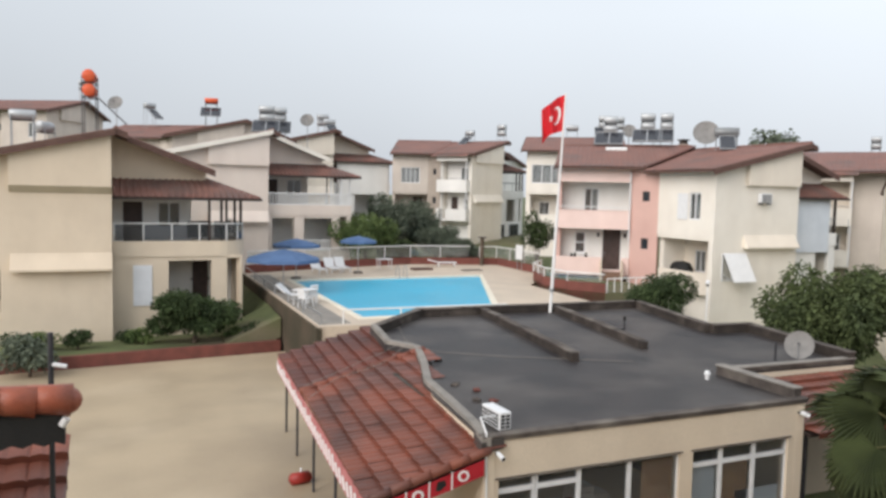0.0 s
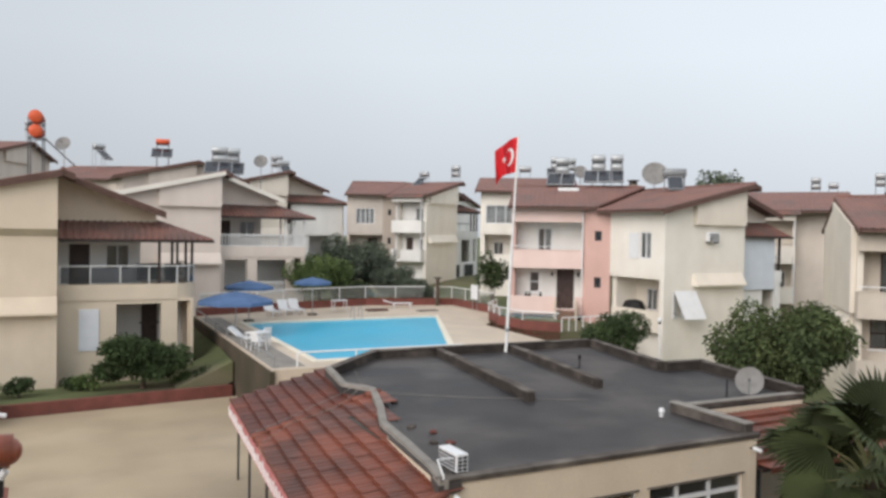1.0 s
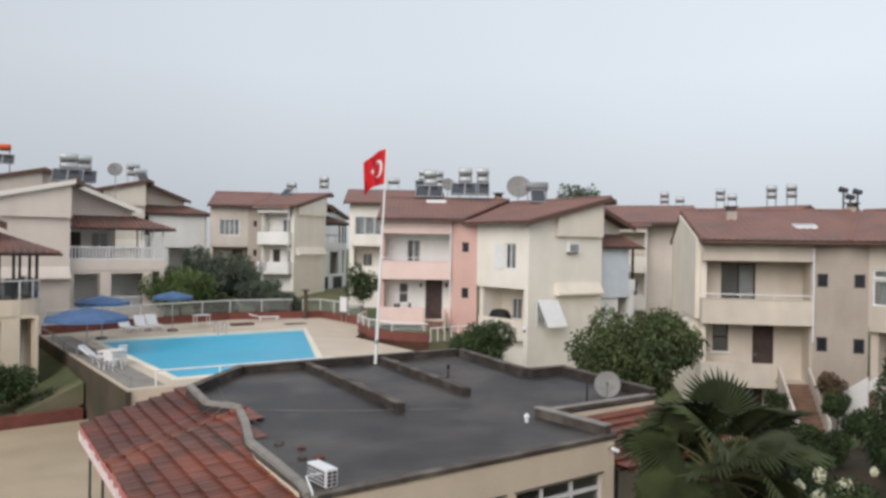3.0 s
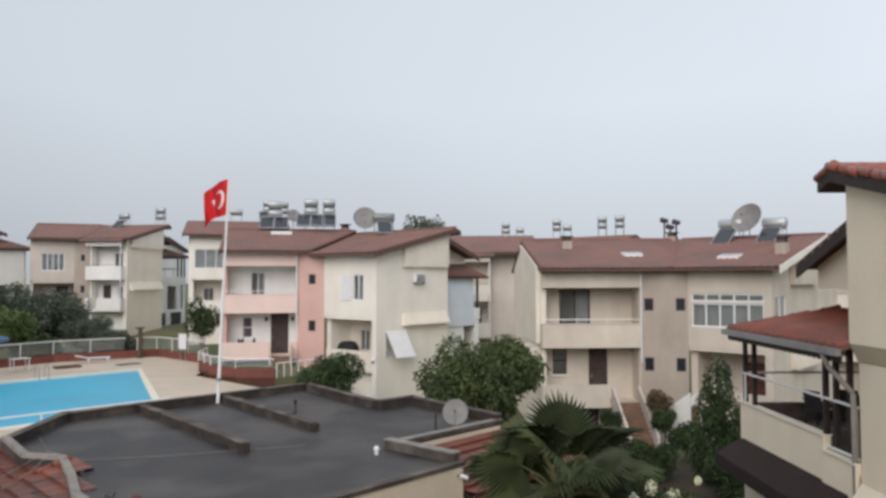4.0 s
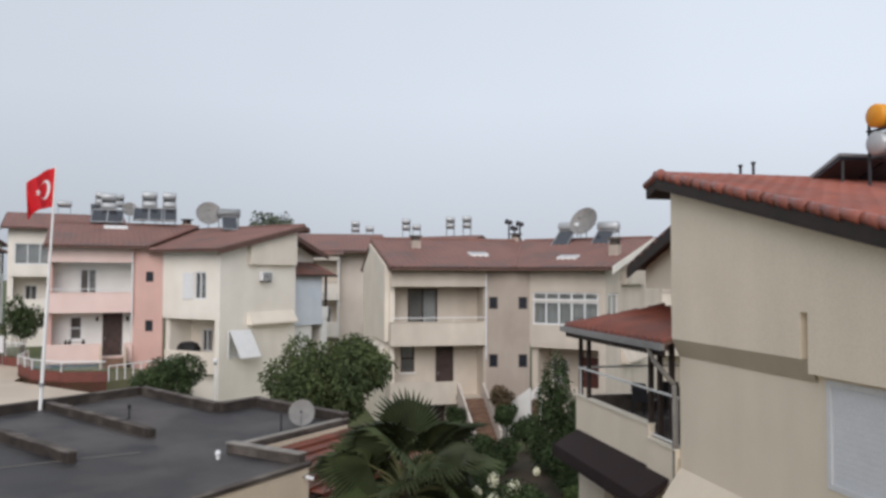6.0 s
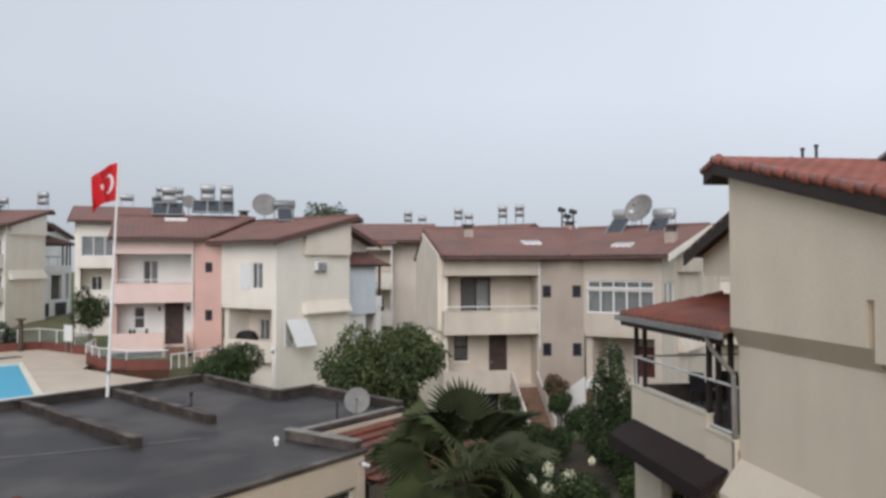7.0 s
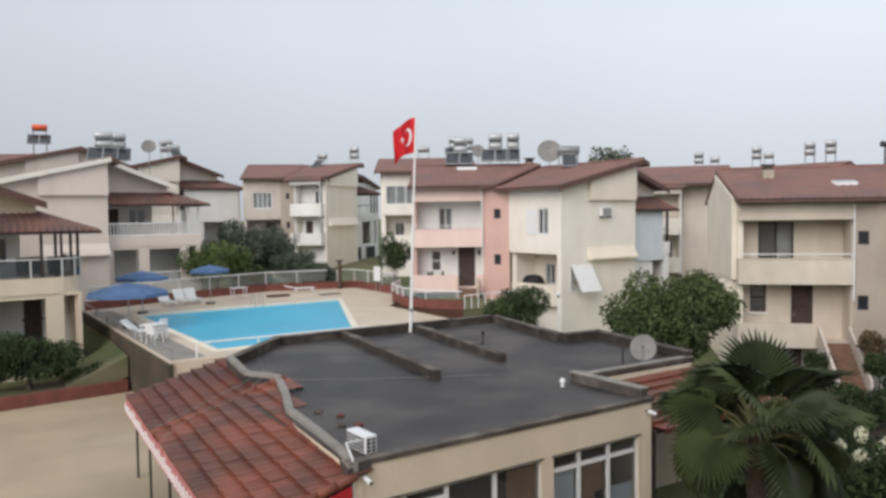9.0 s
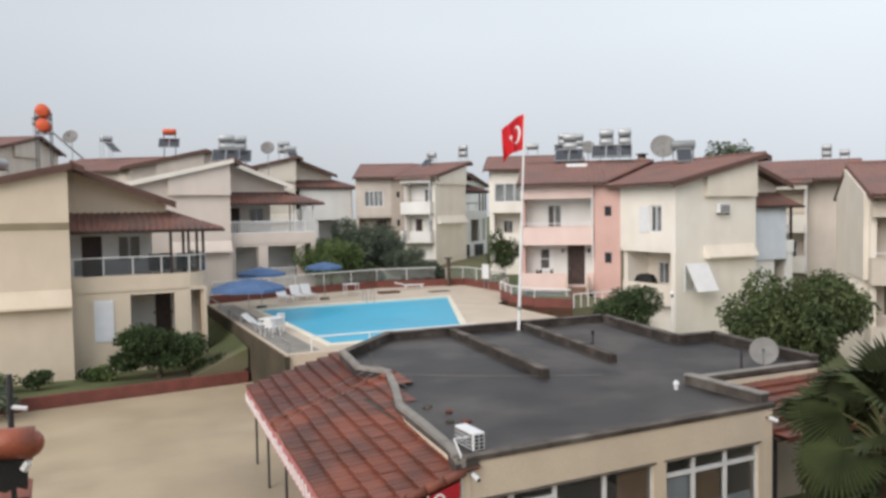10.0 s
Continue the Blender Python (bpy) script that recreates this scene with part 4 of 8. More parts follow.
def side_unit(label, m, W, o):
    """The second house of a bent pair: x runs back from its front, y away from the shared stair core, z up from its ground.
    Its roof meets the neighbour's along a hip."""
    root = thing("house", m, label, "house", "villas of the estate")
    wall, back, pm = o["wall"], o.get("back", o["wall"]), o.get("parapet", o["wall"])
    low, rc = o.get("low", -2.6), o.get("recess", 1.35)
    corner, lean = o["corner"], o["lean"]
    top = EAVE_Z - 0.06

    def put(name, fill, mat, lab="", smooth=False, parent=None):
        b = bmesh.new()
        fill(b)
        return part(name, b, mat, parent or root, lab, smooth)

    # stair core: a flat wall set across the bend, with small square windows
    (cx, cy), fr = o["core_end"], o.get("core_windows", (0.42, 0.68))
    ln = math.hypot(cx, cy)
    turn = pose(0, 0, 0, 0, 0, math.degrees(math.atan2(cy, cx)) + 90)
    holes = []
    for f in fr[::2]:
        g = fr[fr.index(f) + 1]
        holes += [(-ln * g, -ln * f, 6.5, 7.1), (-ln * g, -ln * f, 3.6, 4.25)]
    b = bmesh.new()
    wall_holes(b, "x", 0.0, 0.22, -ln, 0, low, top, holes)
    bmesh.ops.transform(b, matrix=turn, verts=b.verts)
    part("wall", b, o.get("core", wall), root, "stair core wall across the bend")
    for h in holes:
        w = window(root, "x", 0.06, *h, cols=1, frame_w=0.06, mat=DARK_METAL, pane=COLLECTOR)
        w.matrix_basis = turn
    # outer gable wall with its projecting upper storey
    put("wall", lambda b: prism(b, [(0.3, low), (10.2, low), (10.2, roof_z(10.2) - 0.12), (RIDGE_X, RIDGE_Z - 0.12), (0.3, roof_z(0.3) - 0.12)], W - 0.25, W), wall)
    if o.get("gable_bay", True):
        put("bay", lambda b: prism(b, [(0.5, 4.9), (6.0, 4.9), (6.0, roof_z(6.0) - 0.15), (0.5, roof_z(0.5) - 0.15)], W + 0.002, W + 0.22), o.get("bay_mat", wall))
        put("ledge", lambda b: prism(b, [(W + 0.002, 4.9), (W + 0.4, 4.35), (W + 0.4, 4.25), (W + 0.002, 4.25)], 0.9, 6.0, "x"), o.get("bay_mat", wall), "sloped rendered ledge")
    if o.get("tower"):
        hs = o["tower"]
        put("wall", lambda b: wall_holes(b, "x", 0, 0.25, 0, W, 4.7, top, hs), o.get("front", wall))
        for h in hs:
            window(root, "x", 0.05, *h, cols=o.get("cols", 4), rows=1, frame_w=0.08)
            put("curtain", lambda b: bx(b, 0.42, 0.45, h[0] + 0.02, h[1] - 0.02, h[2], h[3]), CURTAIN)
        put("slab", lambda b: bx(b, 0.02, 2.2, 0.02, W - 0.26, 4.5, 4.7), wall)
        put("wall", lambda b: wall_holes(b, "x", 1.5, 1.7, 0, W - 0.25, low, 4.5, ((0.6, 1.6, 2.1, 4.2),)), back)
        door(root, "x", 1.53, 0.6, 1.6, 2.1, 4.2, DOOR_DARK)
        put("parapet", lambda b: bx(b, 0.0, 0.14, 0.1, W - 0.1, 1.7, 2.8), pm)
        put("slab", lambda b: bx(b, 0.0, 1.5, 0.02, W - 0.26, 1.5, 1.7), wall)
    else:
        uw, ld, lw, gap = o["upper_window"], o["lower_door"], o["lower_window"], o["gap"]
        put("wall", lambda b: wall_holes(b, "x", rc, rc + 0.2, 0.0, W - 0.25, 4.95, top, (uw,)), back)
        put("wall", lambda b: wall_holes(b, "x", rc, rc + 0.2, 0.0, W - 0.25, low, 4.7, (ld, lw)), back)
        fm = o.get("frame_mat", WHITE_PVC)
        window(root, "x", rc + 0.05, *uw, cols=2, mat=fm)
        put("curtain", lambda b: bx(b, rc + 0.3, rc + 0.33, uw[0], (uw[0] + uw[1]) / 2, uw[2], uw[3]), CURTAIN)
        window(root, "x", rc + 0.05, *lw, cols=1, rows=2, mat=fm)
        put("sill", lambda b: bx(b, rc - 0.08, rc - 0.003, lw[0] - 0.08, lw[1] + 0.08, lw[2] - 0.1, lw[2] - 0.02), WHITE_PAINT)
        door(root, "x", rc + 0.04, *ld, o.get("door_mat", DOOR_DARK))
        # balconies: upper one closed all along, lower one with the way in
        for z0, z1 in ((4.7, 4.95), (1.85, 2.08)):
            put("slab", lambda b: bx(b, 0.0, rc, 0.01, W - 0.26, z0, z1), pm)
        put("wall", lambda b: bx(b, 0.2, rc, -0.06, 0.09, low, top), back, "return wall beside the stair core")
        put("parapet", lambda b: bx(b, -0.1, 0.06, 0.0, W, 4.72, 5.85), pm)
        put("parapet", lambda b: bx(b, 0.065, rc, W - 0.2, W + 0.02, 4.72, 5.85), pm)
        put("coping", lambda b: bx(b, -0.13, 0.09, -0.02, W + 0.03, 5.852, 5.89), o.get("coping", pm))
        put("rail", lambda b: (rod(b, (-0.02, 0.05, 6.08), (-0.02, W - 0.05, 6.08), 0.028, 6), *[rod(b, (-0.02, y, 5.88), (-0.02, y, 6.08), 0.016, 5) for y in (0.1, W * 0.35, W * 0.65, W - 0.1)]), o.get("rail_mat", WHITE_PAINT))
        put("parapet", lambda b: bx(b, -0.1, 0.06, gap[1], W, 1.85, 2.95), pm)
        if gap[0] > 0.05:
            put("parapet", lambda b: bx(b, -0.1, 0.06, 0.0, gap[0], 1.85, 2.95), pm)
        put("parapet", lambda b: bx(b, 0.065, rc, W - 0.2, W + 0.02, 1.85, 2.95), pm)
        put("fascia", lambda b: bx(b, -0.1, 0.12, 0.0, W, 7.62, top), o.get("fascia", pm))
        put("soffit", lambda b: bx(b, 0.13, rc, 0.0, W - 0.26, 7.75, 7.85), back)
        put("pipe", lambda b: rod(b, (-0.16, 0.06, 4.0), (-0.16, 0.06, EAVE_Z - 0.3), 0.045, 6), WHITE_PVC, "white rain pipe")
        put("wall", lambda b: bx(b, rc - 0.3, rc - 0.1, 0.0, W - 0.26, low, 1.84), wall, "basement wall set back below the balcony")
        for y, z in o.get("lamps", ()):
            put("lantern", lambda b: (bx(b, rc - 0.18, rc - 0.002, y - 0.02, y + 0.02, z + 0.1, z + 0.13), rod(b, (rc - 0.17, y, z - 0.13), (rc - 0.17, y, z + 0.1), 0.06, 6, 0.09)), DARK_METAL, "small black wall lantern")
    put("floor_slab", lambda b: bx(b, 2.2, 9.8, 0.1, W - 0.3, 4.45, 4.7), INTERIOR)
    put("wall", lambda b: bx(b, 9.95, 10.15, -1.5, W - 0.26, low, roof_z(10.15) - 0.15), wall)
    # roof, its right edge running along the hip
    yl = W + o.get("overhang", 0.12)

    def end_y(x):
        return -corner - x * lean

    def hip(y):
        return (-corner - y) / lean

    roof = put("roof", lambda b: (slab(b, [(-0.6, yl, EAVE_Z), (-0.6, end_y(-0.6), EAVE_Z), (RIDGE_X, end_y(RIDGE_X), RIDGE_Z), (RIDGE_X, yl, RIDGE_Z)], 0.1),
                                  slab(b, [(RIDGE_X, yl, RIDGE_Z), (RIDGE_X, end_y(RIDGE_X), RIDGE_Z), (10.9, end_y(10.9), roof_z(10.9)), (10.9, yl, roof_z(10.9))], 0.1)), BROWN_TRIM, "brown boarded roof deck")
    put("tile_cover", lambda b: pantiles(b, RIDGE_X, RIDGE_Z + 0.03, -0.68, EAVE_Z, yl + 0.02, end_y(RIDGE_X), hip=hip), ROOF_TILE, "weathered clay pantiles", True, roof)
    put("tile_cover", lambda b: pantiles(b, RIDGE_X, RIDGE_Z + 0.03, 10.98, roof_z(10.98) + 0.02, yl + 0.02, end_y(10.9), hip=hip), ROOF_TILE, "weathered clay pantiles", True, roof)
    for k in range(int((yl - end_y(RIDGE_X)) / 0.42)):
        yy = yl - 0.43 - k * 0.42
        put("ridge_tile", lambda b: rod(b, (RIDGE_X, yy, RIDGE_Z + 0.05), (RIDGE_X, yy + 0.43, RIDGE_Z + 0.06), 0.115, 7, 0.1), ROOF_TILE, "", False, roof)
    for k in range(16):
        x0, x1 = -0.6 + k * 0.437, -0.6 + (k + 1.08) * 0.437
        put("hip_tile", lambda b: rod(b, (x0, end_y(x0), roof_z(x0) + 0.04), (x1, end_y(x1), roof_z(x1) + 0.07), 0.11, 7, 0.095), ROOF_TILE, "", False, roof)
        put("verge_tile", lambda b: rod(b, (x0, yl, roof_z(x0) + 0.02), (x1, yl, roof_z(x1) + 0.04), 0.1, 7, 0.085), ROOF_TILE, "", False, roof)
    put("verge_board", lambda b: prism(b, [(-0.7, EAVE_Z - 0.28), (-0.7, EAVE_Z + 0.02), (RIDGE_X, RIDGE_Z + 0.02), (RIDGE_X, RIDGE_Z - 0.24)], yl + 0.03, yl + 0.07), BROWN_TRIM, "", False, roof)
    put("gutter", lambda b: bx(b, -0.8, -0.69, end_y(-0.7), yl, EAVE_Z - 0.14, EAVE_Z - 0.02), BROWN_TRIM)
    return root


villa("beige villa with a tiled terrace canopy and glass rail", at(-6.2, 38.0, -0.2), dict(
    wall=BEIGE, soffit=SAND_SHADED, ty=0.9, round=1.3, back_d=1.75, posts=((10.6, 0.95), (11.2, 1.1), (12.3, 2.2), (12.3, 4.3), (12.3, 7.5)), rail_mat=WHITE_PAINT, panel=(7.1, 7.95, 1.95, 3.9), band=7.6, cellar_win=((11.4, 12.2, -0.1, 0.75), (9.0, 10.2, -0.3, 0.2)), inner=WHITEWASH, L=11,
    gable_holes=((0.6, 1.7, 1.6, 3.9),)))
villa("blush-white villa with white balusters on its terraces", at(3.9, 54.0, 1.3), dict(
    wall=BLUSH, soffit=None, ty=0.7, balusters=True, dark_posts=False, L=12, inner=WHITEWASH, verge_mat=IVORY,
    terrace_holes=((6.6, 8.2, 1.7, 4.1), (8.9, 11.0, 1.7, 4.1), (11.6, 12.1, 1.7, 4.2))))
BEND = math.tan(radians(27.5))
villa("ivory villa with a projecting gable, joined to a pink one", at(30.1, 32.1, 0.5), dict(
    wall=IVORY, front=IVORY, back_mat=WHITEWASH, tower_parapet=CREAM, ledge=(4.25, 5.0), ledge_mat=CREAM, bay_mat=CREAM, inner=CREAM, mitre=(1.0, BEND),
    shutter_leaf=(2.1, 2.95, 5.75, 7.25), terrace_wall=WHITEWASH, trim=IVORY, rail_panes=(), bay=(2.1, 6.0), L=4.7, screen=(6.25, 9.6), te=10.3, canopy_end=0.45, terrace_holes=((8.7, 9.8, 1.7, 4.1),), posts=((10.2, 0.85),),
    fronts=(("tower", 0, 4.7),)))
pink_m = at(29.28, 38.37, 0.72, 55)
side_unit("rose-pink villa with stacked balconies and a dark door", pink_m, 4.5, dict(
    wall=ROSE, back=WHITEWASH, parapet=ROSE_PALE, core=ROSE, corner=1.0, lean=BEND, core_end=(-0.82, -1.57), core_windows=(0.42, 0.68), gable_bay=False,
    upper_window=(1.95, 2.85, 5.0, 7.25), lower_door=(0.5, 1.6, 2.1, 4.65), lower_window=(2.7, 3.35, 3.1, 4.45), gap=(0.45, 1.65), lamps=((0.25, 4.3), (1.9, 4.3))))
CREAM_BEND = math.tan(radians(22))
cream_m = at(35.0, 11.7, -0.55)
villa("weathered cream villa with a glazed corner bay", cream_m, dict(
    wall=WEATHERED, front=WEATHERED, fronts=(("tower", 0, 3.9),), L=3.9, mitre=(0.8, CREAM_BEND), tower_windows=((0.35, 3.75, 5.75, 6.9), (0.35, 3.75, 6.95, 7.35)), tower_cols=5, gable_holes=((0.35, 1.9, 5.75, 7.3),), gable_windows=((0.35, 1.9, 5.75, 7.3),),
    fascia_mat=CREAM, terrace=False, bay=(2.4, 6.0), verge_mat=IVORY))
creamw_m = at(33.95, 17.49, -0.55, 44)
side_unit("weathered cream villa with stacked balconies over a cellar", creamw_m, 4.85, dict(
    wall=CREAM, back=WEATHERED, parapet=WEATHERED, core=DAMP_WALL, corner=1.51, lean=CREAM_BEND, core_end=(-0.56, -2.09), core_windows=(0.06, 0.26, 0.74, 0.94), bay_mat=CREAM,
    upper_window=(2.2, 3.75, 5.05, 7.5), lower_door=(1.35, 2.3, 2.15, 4.65), lower_window=(3.4, 4.1, 3.3, 4.65), gap=(0.0, 1.6), frame_mat=DOOR_DARK, door_mat=DOOR_DARK, overhang=0.05))
# the house beside the camera's own
fdir = math.degrees(math.atan2(math.cos(radians(48)), math.sin(radians(48))))
near_m = at(0, 0, -0.7, fdir) @ Matrix.Translation((7.25, -7.36, 0))
near_house = villa("sand-coloured villa beside the balcony, dark posts under its canopy", near_m, dict(
    flip=-1, wall=SAND_WALL, soffit=SAND_SHADED, ty=0.0, te=11.4, canopy_end=0.25, cap_r=0.07, band=7.05, bay=(2.3, 6.2), bay_d=0.16, back_y0=1.2, bay_step=7.72, verge_out=0.32, ledge=(3.9, 4.6), tile=TILE_NEAR, tile_rows=18, tile_step=0.03, canopy_tile=TILE_NEAR,
    verge_tiles=True, verge_mat=DARK_WOOD, canopy_z=6.98, canopy_rise=0.5, canopy_out=0.3, sill=5.18, sill_step=(7.42, 0.27), post_w=0.045, terrace_floor=CONCRETE, rail_mat=WHITE_PAINT, rail_posts=(6.35, 11.3), tip=0.5, gutter_mat=GREY_METAL, L=10, rail_panes=(), terrace_holes=((7.2, 9.8, 0.4, 3.6),), inner=SAND_WALL,
    posts=((6.6, 0.05), (7.09, 0.05), (7.48, 0.05), (10.82, 0.05), (11.35, 0.05)), ledge_mat=SAND_WALL, gable_holes=((0.35, 2.12, 5.3, 6.8),)))

# further villas up the slope, seen between and over the others
villa("white villa with a cream gable behind the blush one", at(14.0, 74.0, 3.2), dict(screen=(6.8, 12.2), screen_mat=WHITEWASH, wall=CREAM, terrace_wall=WHITEWASH, inner=WHITEWASH, L=10, caps=False, dark_posts=False, rail_panes=()))
far_m = at(32.4, 67.6, 2.75, 33)
villa("cream villa with a tiled terrace canopy beyond the pool gardens", far_m, dict(
    wall=IVORY, front=WHITEWASH, fronts=(("balcony", 0.2, 3.7),), L=3.7, mitre=(0.7, math.tan(radians(15.5))), bay=(0.4, 5.9), terrace_wall=WHITEWASH, caps=False, rail_panes=(), upper_open=(0.9, 1.8), lower_door=(2.1, 2.9), lower_win=(0.8, 1.4), gap=(2.6, 3.4),
    trim=GREIGE, bal_x=-0.6, back_mat=WHITEWASH, parapet_mat=WHITEWASH, cellar_win=((7.0, 8.4, 0.0, 1.5), (9.2, 11.6, 0.0, 1.5))))
farw_m = far_m @ at(-0.36, 5.0, 0, 31)
side_unit("grey-beige villa with a four-pane window beyond the gardens", farw_m, 3.6, dict(
    wall=GREIGE, back=GREIGE, parapet=GREIGE, core=DAMP_WALL, corner=0.7, lean=math.tan(radians(15.5)), core_end=(-0.36, -1.3), tower=((0.8, 2.7, 5.6, 7.2),), cols=4, gable_bay=False))
back_m = at(41.6, 56.3, 2.9, 57)
villa("ivory villa with a glazed bay behind the pink one", back_m, dict(wall=IVORY, L=8.3, fronts=(("core", 0.3, 3.6), ("tower", 3.6, 8.1)), tower_windows=((4.2, 7.8, 5.6, 7.3),), tower_cols=4, caps=False, terrace=False, trim=IVORY, core_mat=IVORY))
villa("pale villas in the row behind the ivory one", at(49.0, 34.6, 1.0, 39), dict(
    wall=IVORY, L=9.0, fronts=(("core", 0.3, 3.2), ("balcony", 3.2, 6.6), ("core", 6.6, 8.7)), caps=False, upper_open=(5.2, 6.2), lower_door=(5.2, 6.2), lower_win=(3.8, 4.4), gap=(3.25, 3.3),
    terrace=False, core_mat=GREIGE, back_mat=CREAM, bal_x=-0.6))
villa("pale grey villa with a red roof higher on the slope", at(5.0, 72.0, 3.5), dict(wall=GREIGE, L=4.7, low=-5, caps=False, fronts=(("tower", 0, 4.7),), mitre=(1.0, BEND), terrace=False))
side_unit("pale grey villa under a long red roof on the slope", at(4.18, 78.27, 3.5, 55), 8.0, dict(
    wall=GREIGE, back=GREIGE, low=-5, corner=1.0, lean=BEND, core_end=(-0.82, -1.57), tower=((1.0, 2.9, 5.6, 7.2),), cols=3, gable_bay=False))
villa("hazy villa with a red roof at the top of the slope", at(-6.0, 88.0, 6.4, 60), dict(wall=GREIGE, L=15, caps=False, low=-8, fronts=(("tower", 0, 5), ("core", 5, 6.5), ("balcony", 6.5, 14)), terrace=False))
villa("cream villa in the second row over the gardens", at(59.8, 35.1, 1.45), dict(wall=CREAM, L=16, caps=False, terrace=False))
villa("pale villa far behind the cream pair", at(52.0, 6.0, 0.4), dict(wall=CREAM, L=14, caps=False, terrace=False))
villa("hazy villa with a low red roof far behind", at(24.0, 95.0, 3.4, 62), dict(wall=WHITEWASH, L=16, caps=False, low=-5, terrace=False))
villa("hazy white villa on the far slope", at(41.5, 86.0, 2.6, 25), dict(wall=WHITEWASH, L=12, caps=False, terrace=False))


# ---- the flat-roofed clubhouse ----
club = thing("clubhouse", at(0, 0, 0), "single-storey beige clubhouse with a flat bitumen roof", "building")
outline = [(5.95, 11.65), (13.7, 11.65), (13.75, 14.12), (18.2, 14.0), (19.05, 18.5), (17.58, 18.7), (18.75, 23.9), (9.65, 24.2), (7.2, 21.6), (7.3, 18.5), (6.25, 14.7)]
RZ = 3.2
# front wall with its shop windows
W1, W2 = (6.27, 10.35, 0.75, 2.42), (10.68, 13.28, 0.15, 2.42)
bm = bmesh.new()
wall_holes(bm, "y", 11.66, 11.9, 5.96, 13.7, -0.3, RZ - 0.06, (W1, W2))
part("wall", bm, BEIGE, club)
bm = bmesh.new()
for (xa, ya), (xb, yb) in zip(outline[1:], outline[2:] + outline[:1]):
    n = Vector((-(yb - ya), xb - xa)).normalized() * 0.22
    one = bmesh.new()
    prism(one, [(xa, ya), (xb, yb), (xb + n.x, yb + n.y), (xa + n.x, ya + n.y)], -0.3, RZ - 0.06, "z")
    part("wall", one, BEIGE, club)
bm.free()
bm = bmesh.new()
prism(bm, outline, RZ - 0.05, RZ, "z")
part("roof", bm, ROOF_FELT, club, "dark wet bitumen roof covering")


def kerb_run(pts, w, z0, z1, mat, cap=None, label=""):
    bm = bmesh.new()
    for (xa, ya), (xb, yb) in zip(pts, pts[1:]):
        d = Vector((xb - xa, yb - ya)).normalized()
        n = Vector((-d.y, d.x)) * w
        e = d * 0.02
        prism(bm, [(xa - e.x, ya - e.y), (xb + e.x, yb + e.y), (xb + e.x + n.x, yb + e.y + n.y), (xa - e.x + n.x, ya - e.y + n.y)], z0, z1, "z")
    ob = part("parapet", bm, mat, club, label)
    if cap:
        bm = bmesh.new()
        for (xa, ya), (xb, yb) in zip(pts, pts[1:]):
            d = Vector((xb - xa, yb - ya)).normalized()
            n = Vector((-d.y, d.x))
            e = d * 0.03
            prism(bm, [(xa - e.x - n.x * 0.03, ya - e.y - n.y * 0.03), (xb + e.x - n.x * 0.03, yb + e.y - n.y * 0.03), (xb + e.x + n.x * (w + 0.03), yb + e.y + n.y * (w + 0.03)), (xa - e.x + n.x * (w + 0.03), ya - e.y + n.y * (w + 0.03))], z1, z1 + 0.035, "z")
        part("coping", bm, cap, ob)
    return ob


kerb_run([(5.95, 11.63), (13.75, 11.63)], 0.14, RZ - 0.06, RZ + 0.015, CONCRETE, CONCRETE)
kerb_run([(13.72, 11.8), (13.75, 14.12)], 0.2, RZ, RZ + 0.22, CONCRETE, COPING)
kerb_run([(13.75, 14.12), (18.2, 14.0)], 0.16, RZ - 0.06, RZ + 0.1, CONCRETE, COPING)
kerb_run([(18.2, 14.0), (19.05, 18.5), (17.58, 18.7), (18.75, 23.9)], 0.2, RZ - 0.06, RZ + 0.26, KERB_DARK, CONCRETE)
kerb_run([(18.75, 23.9), (9.65, 24.2), (7.2, 21.6)], 0.2, RZ - 0.06, RZ + 0.26, KERB_DARK, CONCRETE)
kerb_run([(11.95, 23.92), (10.86, 16.42)], 0.2, RZ, RZ + 0.22, KERB_DARK, None, "stained low wall across the roof")
kerb_run([(14.85, 23.82), (13.68, 17.2)], 0.2, RZ, RZ + 0.22, KERB_DARK, None, "stained low wall across the roof")
random.seed(4)
for (xa, ya), (xb, yb) in (((11.95, 23.92), (10.86, 16.42)), ((14.85, 23.82), (13.68, 17.2))):
    k, ln = 0.0, math.hypot(xb - xa, yb - ya)
    while k < ln - 0.4:
        w = random.uniform(0.5, 1.1)
        f, g = k / ln, min((k + w) / ln, 1)
        n = Vector((yb - ya, xa - xb)).normalized() * -1
        bm = bmesh.new()
        p, q = (xa + (xb - xa) * f, ya + (yb - ya) * f), (xa + (xb - xa) * g, ya + (yb - ya) * g)
        o1, o2 = -0.02, 0.22 + random.uniform(0, 0.03)
        n = Vector((-(q[1] - p[1]), q[0] - p[0])).normalized()
        prism(bm, [(p[0] + n.x * o1, p[1] + n.y * o1), (q[0] + n.x * o1, q[1] + n.y * o1), (q[0] + n.x * o2, q[1] + n.y * o2), (p[0] + n.x * o2, p[1] + n.y * o2)], RZ + 0.222, RZ + 0.25 + random.uniform(-0.012, 0.02), "z")
        part("coping_stone", bm, CONCRETE, club)
        k += w + 0.03
